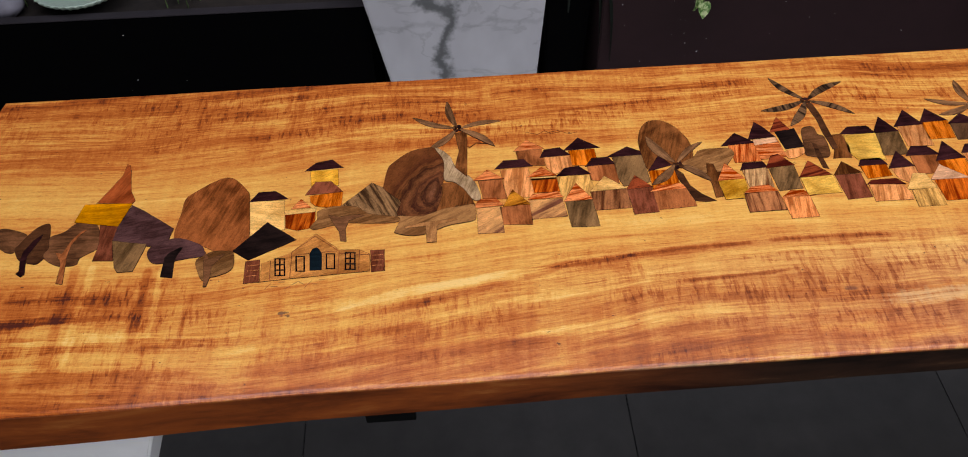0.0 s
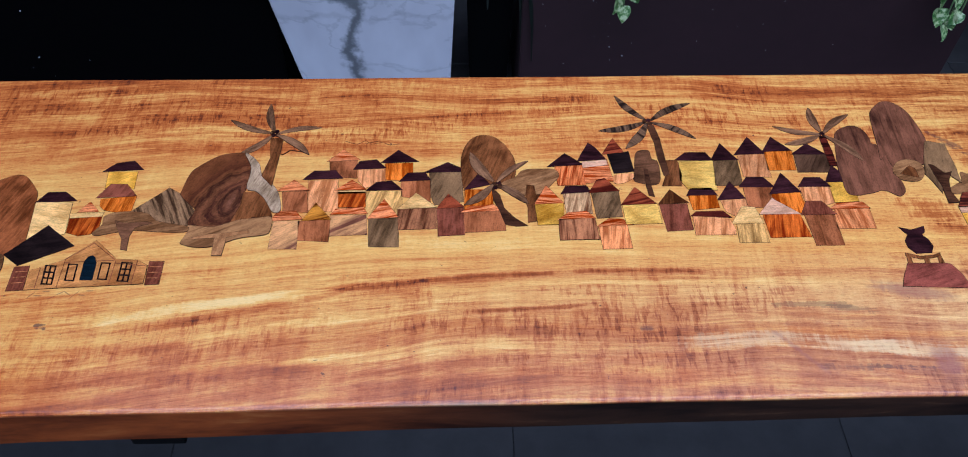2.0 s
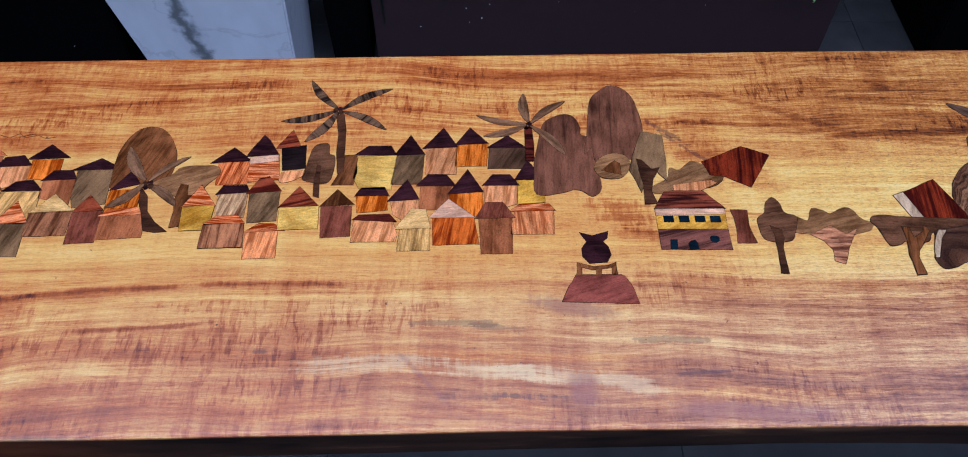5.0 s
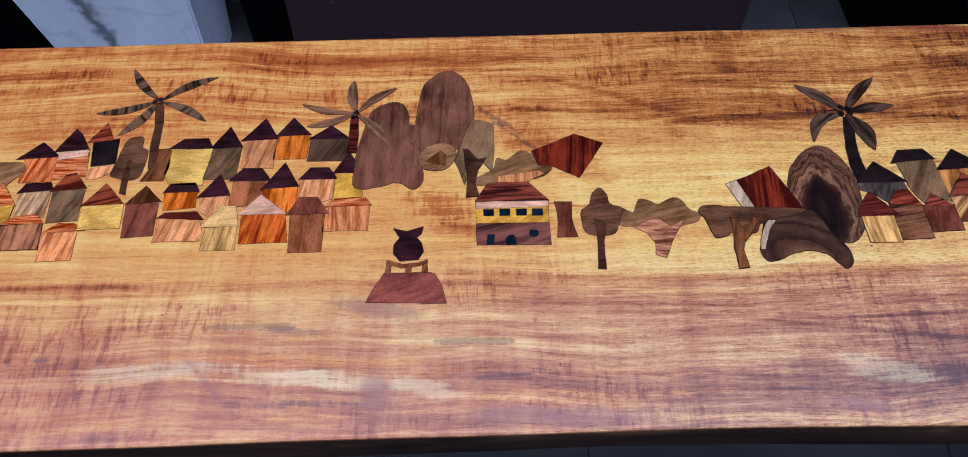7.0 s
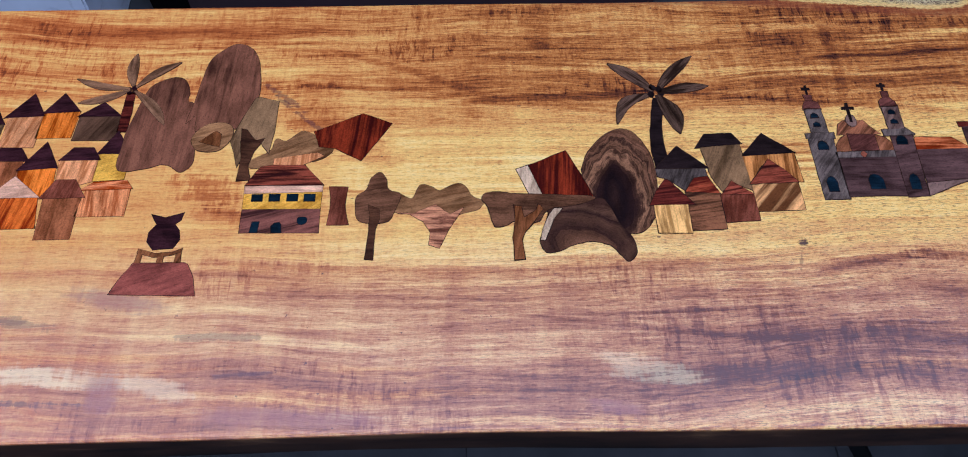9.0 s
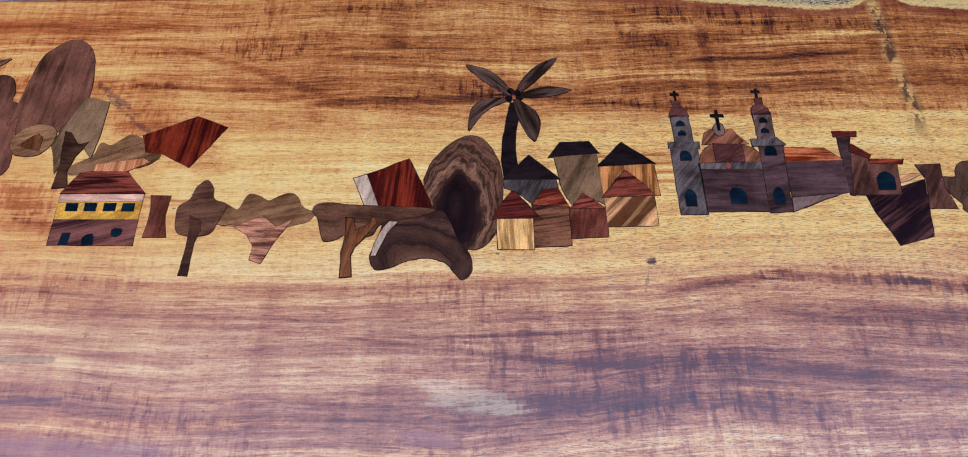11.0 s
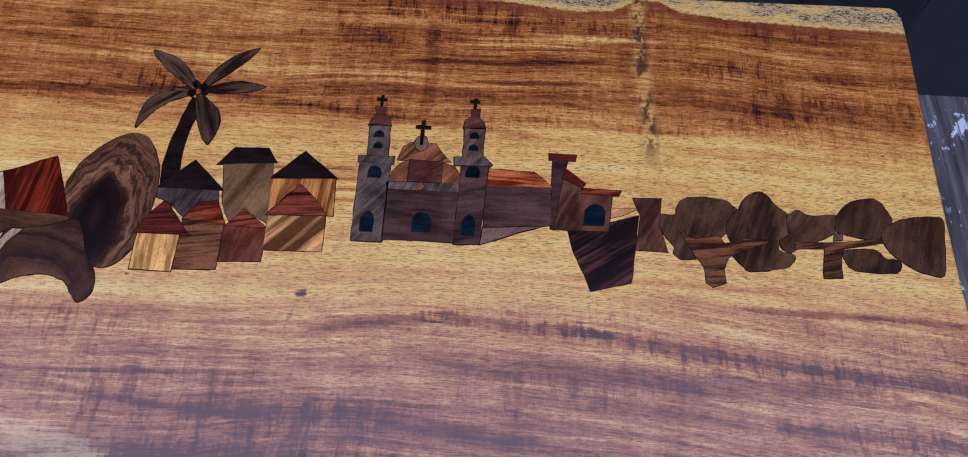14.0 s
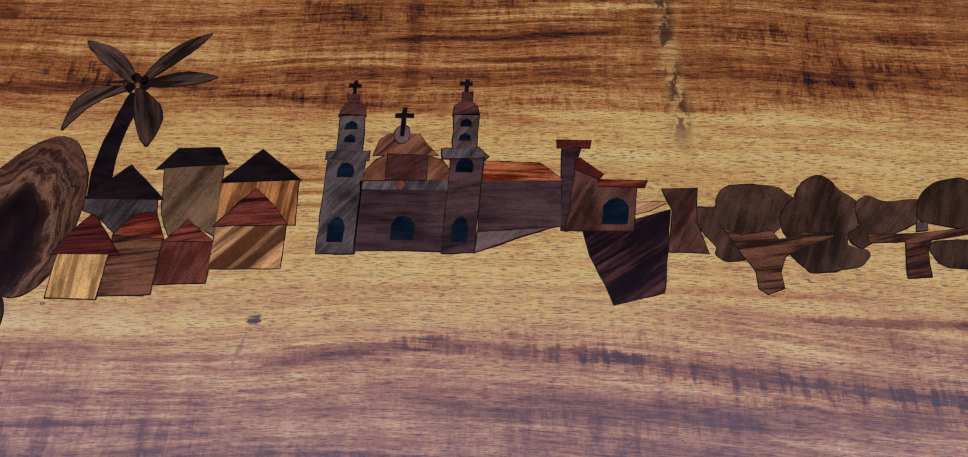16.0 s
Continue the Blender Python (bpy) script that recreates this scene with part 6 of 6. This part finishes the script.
def marble():
    """White-grey marbled stone with soft dark veins."""
    mat, n, l = nodes_of("marbled_stone")
    bsdf = n["Principled BSDF"]
    tc = n.new("ShaderNodeTexCoord")
    sep = n.new("ShaderNodeSeparateXYZ")
    l.new(tc.outputs["Object"], sep.inputs[0])
    wob = noise_tex(n, l, coords(n, l, (5, 5, 5), jitter=False), 1.0, 5, 0.6)
    wob2 = noise_tex(n, l, coords(n, l, (11, 11, 11), jitter=False), 1.0, 4, 0.6)
    # the broad vein that runs down the front
    d = maths(n, l, "ADD", maths(n, l, "SUBTRACT", sep.outputs["X"], -0.085), maths(n, l, "MULTIPLY", maths(n, l, "SUBTRACT", wob, 0.5), 0.36))
    vein = maths(n, l, "SUBTRACT", 1.0, smooth(n, l, maths(n, l, "ABSOLUTE", d), 0.004, 0.042))
    d2 = maths(n, l, "ADD", maths(n, l, "SUBTRACT", sep.outputs["Z"], 0.245), maths(n, l, "MULTIPLY", maths(n, l, "SUBTRACT", wob2, 0.5), 0.10))
    vein2 = maths(n, l, "SUBTRACT", 1.0, smooth(n, l, maths(n, l, "ABSOLUTE", d2), 0.001, 0.014))
    d3 = maths(n, l, "SUBTRACT", noise_tex(n, l, coords(n, l, (3.2, 3.2, 4.0), jitter=False), 1.0, 6, 0.55, 0.6), 0.5)
    vein3 = maths(n, l, "SUBTRACT", 1.0, smooth(n, l, maths(n, l, "ABSOLUTE", d3), 0.0, 0.02))
    cloud = noise_tex(n, l, coords(n, l, (4, 4, 2), jitter=False), 1.0, 4, 0.6)
    r = ramp(n, [(0.3, (0.52, 0.51, 0.53)), (0.7, (0.68, 0.67, 0.69))])
    l.new(cloud, r.inputs["Fac"])
    col = mixc(n, l, maths(n, l, "MULTIPLY", vein, 0.85), r.outputs["Color"], (0.075, 0.08, 0.078))
    col = mixc(n, l, maths(n, l, "MULTIPLY", vein2, 0.18), col, (0.14, 0.14, 0.14))
    col = mixc(n, l, maths(n, l, "MULTIPLY", vein3, 0.22), col, (0.18, 0.18, 0.18))
    l.new(col, bsdf.inputs["Base Color"])
    bsdf.inputs["Roughness"].default_value = 0.35
    return mat


SOIL = plain("potting_soil", (0.02, 0.014, 0.01), 0.95, vary=0.5, scale=60, relief=0.8)
LIT_FLOOR = plain("lit_floor_blue_grey", (0.075, 0.078, 0.088), 0.6, vary=0.2, scale=12)
WEATHERED = None


def pot(name, label, body, soil_box, mat):
    thing = empty(name, (0, 0, 0))
    tagged(thing, label, "planter")
    part("body", body, mat, thing)
    part("soil", soil_box, SOIL, thing, "dark potting soil")
    return thing


pot("planter", "white marbled square planter with dark veins on the tiled floor", tapered(-0.202, 0.166, 2.235, 2.50, GROUND, 0.42, 0.073, lean=-0.038), box(-0.26, 2.215, 0.34, 0.17, 2.525, 0.365), marble())
trough = pot("plant_trough", "long dark brown plant trough with dust specks on its front", tapered(0.395, 1.740, 2.345, 2.72, GROUND, 0.42, 0.004, 0.004), box(0.40, 2.355, 0.35, 1.735, 2.715, 0.37), DARKBOX)
pot("low_trough", "low black plant trough with a narrow grey rim", tapered(-1.75, -0.305, 2.25, 2.60, GROUND, 0.275, 0.004, 0.004), box(-1.73, 2.275, 0.21, -0.325, 2.58, 0.235), BLACKBOX)
low = [ob for ob in scene.collection.objects if ob.name == "low_trough"][0]
RIM = plain("worn_grey_edge", (0.022, 0.017, 0.020), 0.8, vary=0.4, scale=18)
part("rim", box(-1.752, 2.2455, 0.275, -0.303, 2.274, 0.2795, 0.0012), RIM, low, "worn grey front rim")
DUST = plain("pale_dust", (0.55, 0.55, 0.55), 0.9)
rng = random.Random(4)
bm = bmesh.new()
for i in range(34):
    on_trough = i % 4 < 3
    x = rng.uniform(0.42, 1.64) if on_trough else rng.uniform(-1.5, -0.40)
    z = rng.uniform(-0.05, 0.30) if on_trough else rng.uniform(-0.03, 0.22)
    s = rng.choice((0.0007, 0.0008, 0.001, 0.0018))
    y = 2.342 if on_trough else 2.2465
    m = Matrix.Translation((x, y, z)) @ Matrix.Diagonal((s * rng.uniform(0.7, 2.0), 0.0012, s, 1))
    bmesh.ops.create_icosphere(bm, subdivisions=1, radius=1.0, matrix=m)
tagged(part("dust_specks", bm, DUST), "tiny pale dust specks on the dark trough fronts", "dust", kind="stuff")


# variegated trailing plants over the trough's front
def leaf_green():
    mat, n, l = nodes_of("variegated_leaf")
    bsdf = n["Principled BSDF"]
    a = noise_tex(n, l, coords(n, l, (70, 70, 70)), 1.0, 3, 0.6)
    r = ramp(n, [(0.40, (0.07, 0.19, 0.035)), (0.50, (0.22, 0.38, 0.10)), (0.58, (0.64, 0.70, 0.38))])
    l.new(a, r.inputs["Fac"])
    l.new(r.outputs["Color"], bsdf.inputs["Base Color"])
    bsdf.inputs["Roughness"].default_value = 0.4
    return mat


LEAF = leaf_green()
STEM = plain("plant_stem", (0.10, 0.16, 0.05), 0.6)


def leaf_bm(length, width, cup=0.12):
    """A heart-shaped leaf, folded along its midrib."""
    bm = bmesh.new()
    rows = []
    for i in range(8):
        t = i / 7
        w = width * 0.5 * math.sin(math.pi * min(1, (t + 0.12) / 1.12) ** 0.7) ** 0.8 + 0.0004
        droop = -0.25 * length * t * t
        rows.append([bm.verts.new((s * w, t * length, droop + abs(s) * cup * width)) for s in (-1, -0.5, 0, 0.5, 1)])
    for a, b in zip(rows, rows[1:]):
        for i in range(4):
            bm.faces.new((a[i], a[i + 1], b[i + 1], b[i]))
    bmesh.ops.solidify(bm, geom=bm.faces[:], thickness=0.0006)
    return bm


def trailing_plant(label, places, seed):
    r = random.Random(seed)
    thing = empty("trailing_plant", places[0])
    tagged(thing, label, "plant")
    root = Vector(places[0])
    bm = bmesh.new()
    for p in places:
        q = Vector(p) - root
        up = Vector((q.x * 0.6, 0.10, 0.40 - root.z))
        prev = q
        for k in range(1, 7):
            t = k / 6
            nxt = q.lerp(up, t) + Vector((0, -0.035 * math.sin(math.pi * t), 0.02 * math.sin(math.pi * t)))
            d = nxt - prev
            m = Matrix.Translation((prev + nxt) / 2) @ d.to_track_quat("Z", "Y").to_matrix().to_4x4()
            bmesh.ops.create_cone(bm, segments=6, radius1=0.0022, radius2=0.0022, depth=d.length * 1.1, matrix=m)
            prev = nxt
    part("stem", bm, STEM, thing, "thin green stem")
    for p in places:
        q = Vector(p) - root
        size = r.uniform(0.044, 0.062)
        ob = part("leaf", leaf_bm(size, size * 0.86), LEAF, thing)
        ob.location = q
        ob.rotation_euler = (radians(r.uniform(-75, -35)), radians(r.uniform(-30, 30)), radians(180 + r.uniform(-60, 60)))
    return thing


trailing_plant("green and white variegated leaf trailing over the trough", [(0.668, 2.262, 0.225), (0.655, 2.27, 0.255), (0.685, 2.275, 0.275)], 3)
trailing_plant("green and white variegated leaves trailing over the trough corner", [(1.60, 2.255, 0.165), (1.615, 2.262, 0.195), (1.58, 2.265, 0.215), (1.64, 2.26, 0.205), (1.57, 2.27, 0.24), (1.675, 2.265, 0.235), (1.615, 2.272, 0.255)], 8)


# black pots with drooping dark foliage beside the troughs
DARKLEAF = plain("dark_leaf", (0.012, 0.018, 0.012), 0.5, vary=0.4)


def dark_pot(label, x0, x1, y0, y1, leaves, seed, flare=0.02):
    r = random.Random(seed)
    thing = pot("black_pot", label, tapered(x0, x1, y0, y1, GROUND, 0.36, flare), box(x0 + 0.005, y0 + 0.005, 0.28, x1 - 0.005, y1 - 0.005, 0.31), BLACKBOX)
    for i in range(leaves):
        a = r.uniform(math.pi, 2 * math.pi)
        length = r.uniform(0.20, 0.42)
        bm = bmesh.new()
        rows = []
        for k in range(9):
            t = k / 8
            w = 0.013 * math.sin(math.pi * (0.1 + 0.88 * t)) + 0.001
            out, drop = length * math.sin(t * 1.5) * 0.55, 0.12 * math.sin(t * 2.4) - length * 1.1 * t * t
            c = Vector((math.cos(a) * out, math.sin(a) * out, drop))
            s = Vector((-math.sin(a), math.cos(a), 0)) * w
            rows.append((bm.verts.new(c - s), bm.verts.new(c + Vector((0, 0, 0.003))), bm.verts.new(c + s)))
        for p, q in zip(rows, rows[1:]):
            bm.faces.new((p[0], p[1], q[1], q[0]))
            bm.faces.new((p[1], p[2], q[2], q[1]))
        bmesh.ops.solidify(bm, geom=bm.faces[:], thickness=0.001)
        ob = part("leaf", bm, DARKLEAF, thing)
        ob.location = (r.uniform(x0 + 0.03, x1 - 0.03), y0 + r.uniform(0.0, 0.1), 0.34)
    return thing


dark_pot("black square pot with drooping dark leaves between planter and trough", 0.245, 0.36, 2.44, 2.62, 7, 5)
dark_pot("long black pot with drooping dark strap leaves on the tiled floor", 2.15, 2.92, 2.42, 2.80, 34, 6, 0.12)


# pale green fluted dish on the low trough's rim
DISH_MAT = plain("pale_green_ceramic", (0.42, 0.52, 0.42), 0.35, vary=0.1, scale=40, relief=0.1)


def fluted_dish(c, radius):
    bm = bmesh.new()
    seg, prof = 120, [(0.02, 0.0), (0.62, 0.002), (0.9, 0.018), (1.0, 0.034), (0.985, 0.037), (0.86, 0.024), (0.55, 0.010), (0.02, 0.008)]
    rings = []
    for f, z in prof:
        ring = []
        for i in range(seg):
            a = 2 * math.pi * i / seg
            k = 1 + (0.022 * math.cos(40 * a) if f > 0.5 else 0)
            ring.append(bm.verts.new((c[0] + radius * f * k * math.cos(a), c[1] + radius * f * k * math.sin(a), c[2] + z)))
        rings.append(ring)
    for a, b in zip(rings, rings[1:]):
        for i in range(seg):
            bm.faces.new((a[i], a[(i + 1) % seg], b[(i + 1) % seg], b[i]))
    bm.faces.new(rings[0][::-1])
    bm.faces.new(rings[-1])
    return bm


dish = tagged(part("fluted_dish", fluted_dish((-1.113, 2.392, 0.2802), 0.140), DISH_MAT), "pale green fluted dish lying on the low trough", "dish")
for f in dish.data.polygons:
    f.use_smooth = True

# a pale stone and low green leaves beside the dish
bm = bmesh.new()
bmesh.ops.create_icosphere(bm, subdivisions=4, radius=1.0)
for v in bm.verts:
    k = 1 + 0.10 * noise.noise(v.co * 1.6) + 0.03 * noise.noise(v.co * 6)
    v.co = Vector((-1.335 + v.co.x * 0.062 * k, 2.352 + v.co.y * 0.050 * k, 0.272 + v.co.z * 0.036 * k))
stone = tagged(part("pebble", bm, plain("pale_violet_stone", (0.20, 0.185, 0.21), 0.6, vary=0.25, scale=34)), "pale grey-violet rounded pebble beside the dish", "stone")
for f in stone.data.polygons:
    f.use_smooth = True


def low_plant(label, places, seed):
    r = random.Random(seed)
    thing = tagged(empty("low_plant", places[0]), label, "plant")
    bm = bmesh.new()
    for p in places:
        q = Vector(p) - Vector(places[0])
        m = Matrix.Translation(q + Vector((0, 0.004, -0.024)))
        bmesh.ops.create_cone(bm, segments=6, radius1=0.002, radius2=0.0015, depth=0.055, matrix=m)
    part("stem", bm, STEM, thing, "thin green stem")
    for p in places:
        size = r.uniform(0.026, 0.040)
        ob = part("leaf", leaf_bm(size, size * 0.6), GREEN, thing)
        ob.location = Vector(p) - Vector(places[0])
        ob.rotation_euler = (radians(r.uniform(-25, 20)), radians(r.uniform(-25, 25)), radians(180 + r.uniform(-80, 80)))
    return thing


GREEN = plain("dark_green_leaf", (0.05, 0.10, 0.025), 0.5, vary=0.4, scale=60)
low_plant("small dark green leaves between pebble and dish", [(-1.285, 2.375, 0.295), (-1.265, 2.39, 0.30), (-1.30, 2.40, 0.31)], 12)
low_plant("small dark green leaves in the low black trough", [(-0.88, 2.345, 0.285), (-0.85, 2.36, 0.29), (-0.82, 2.34, 0.28), (-0.86, 2.38, 0.30), (-0.79, 2.37, 0.29)], 14)

# thin white board with slanting ends under the table's end
board = tagged(empty("white_board", (-0.8, 0.77, GROUND)), "thin white laminate board leaning under the table end", "board")


def slanted(x0, x1, y0, y1, back_shift, bevel):
    """A board whose ends slant: x0 and x1 are taken at its top edge."""
    bm = box(0, 0, 0, 1, 1, 1)
    for v in bm.verts:
        x, y, z = v.co
        v.co = (x0 + (x1 - x0) * x + back_shift * y - 0.387 * 0.949 * (1 - z), y0 + (y1 - y0) * y, 0.949 * z)
    bmesh.ops.bevel(bm, geom=bm.edges[:], offset=bevel, segments=2, affect="EDGES")
    return bm


part("panel", slanted(-0.1, 0.305, -0.017, 0.010, 0.012, 0.0015), WHITE, board)
part("edge_band", slanted(0.3052, 0.308, -0.0165, 0.0095, 0.012, 0.0006), WHITE, board, "white edge strip")

# weathered bench, and an added block for the lit floor beyond the table's end
def paint_stains(n, l, s, a):
    """Paint stains that are missing from the grooves of the grain."""
    return maths(n, l, "MULTIPLY", smooth(n, l, s, 0.58, 0.63), smooth(n, l, a, 0.40, 0.50))


def weathered():
    mat, n, l = nodes_of("weathered_wood")
    bsdf = n["Principled BSDF"]
    a = noise_tex(n, l, coords(n, l, (90, 5, 20), jitter=False), 1.0, 6, 0.65, 0.3)
    r = ramp(n, [(0.32, (0.016, 0.011, 0.009)), (0.5, (0.085, 0.068, 0.060)), (0.68, (0.20, 0.172, 0.155))])
    l.new(a, r.inputs["Fac"])
    s = noise_tex(n, l, coords(n, l, (24, 17, 10), jitter=False), 1.0, 5, 0.7)
    col = mixc(n, l, paint_stains(n, l, s, a), r.outputs["Color"], (0.66, 0.66, 0.68))
    l.new(col, bsdf.inputs["Base Color"])
    bsdf.inputs["Roughness"].default_value = 0.75
    l.new(bump(n, l, a, 0.5, 0.002), bsdf.inputs["Normal"])
    return mat


bench = tagged(empty("bench", (2.45, 1.15, 0)), "grey weathered wooden bench with white paint stains", "bench")
WEATHERED = weathered()
for i in range(3):
    part("plank", box(-0.25 + 0.17 * i, -0.34, BENCH_Z - 0.035, -0.085 + 0.17 * i, BENCH_Y - 1.15, BENCH_Z - 0.002 * (i == 1), 0.004), WEATHERED, bench)
for x in (-0.2, 0.2):
    for y in (-0.28, BENCH_Y - 1.15 - 0.06):
        part("leg", box(x - 0.025, y - 0.025, GROUND, x + 0.025, y + 0.025, BENCH_Z - 0.035, 0.003), WEATHERED, bench)
pot("lit_floor_block", "dark blue-grey block added in place of the lit floor", tapered(BLOCK_X, BLOCK_X + 0.55, BLOCK_Y, BLOCK_Y + 0.45, GROUND, 0.6, 0.14), box(BLOCK_X - 0.01, BLOCK_Y - 0.01, 0.5, BLOCK_X + 0.56, BLOCK_Y + 0.46, 0.54), LIT_FLOOR)


# ---- floor tiles, and all brought to true size ----
floor = bpy.data.objects["floor"]
PITCH = 0.827
tile_mesh = mesh_of("tile", box(-PITCH / 2 + 0.0010, -PITCH / 2 + 0.0010, -0.012, PITCH / 2 - 0.0010, PITCH / 2 - 0.0010, 0, 0.0010, 1), TILE)
for i in range(-6, 6):
    for j in range(-6, 3):
        t = new("tile", tile_mesh)
        t.parent = floor
        t.location = (1.157 + PITCH * (i + 0.5), 2.66 + PITCH * (j + 0.5), GROUND)

# the plan above counts heights from 0.3 below the datum and is drawn at 1 to 0.7255
TRUE = Matrix.Scale(0.7255, 4) @ Matrix.Translation((0, 0, -GROUND))
for ob in list(scene.collection.objects):
    if ob.parent is None and ob.type in {"MESH", "EMPTY"}:
        ob.matrix_basis = TRUE @ ob.matrix_basis
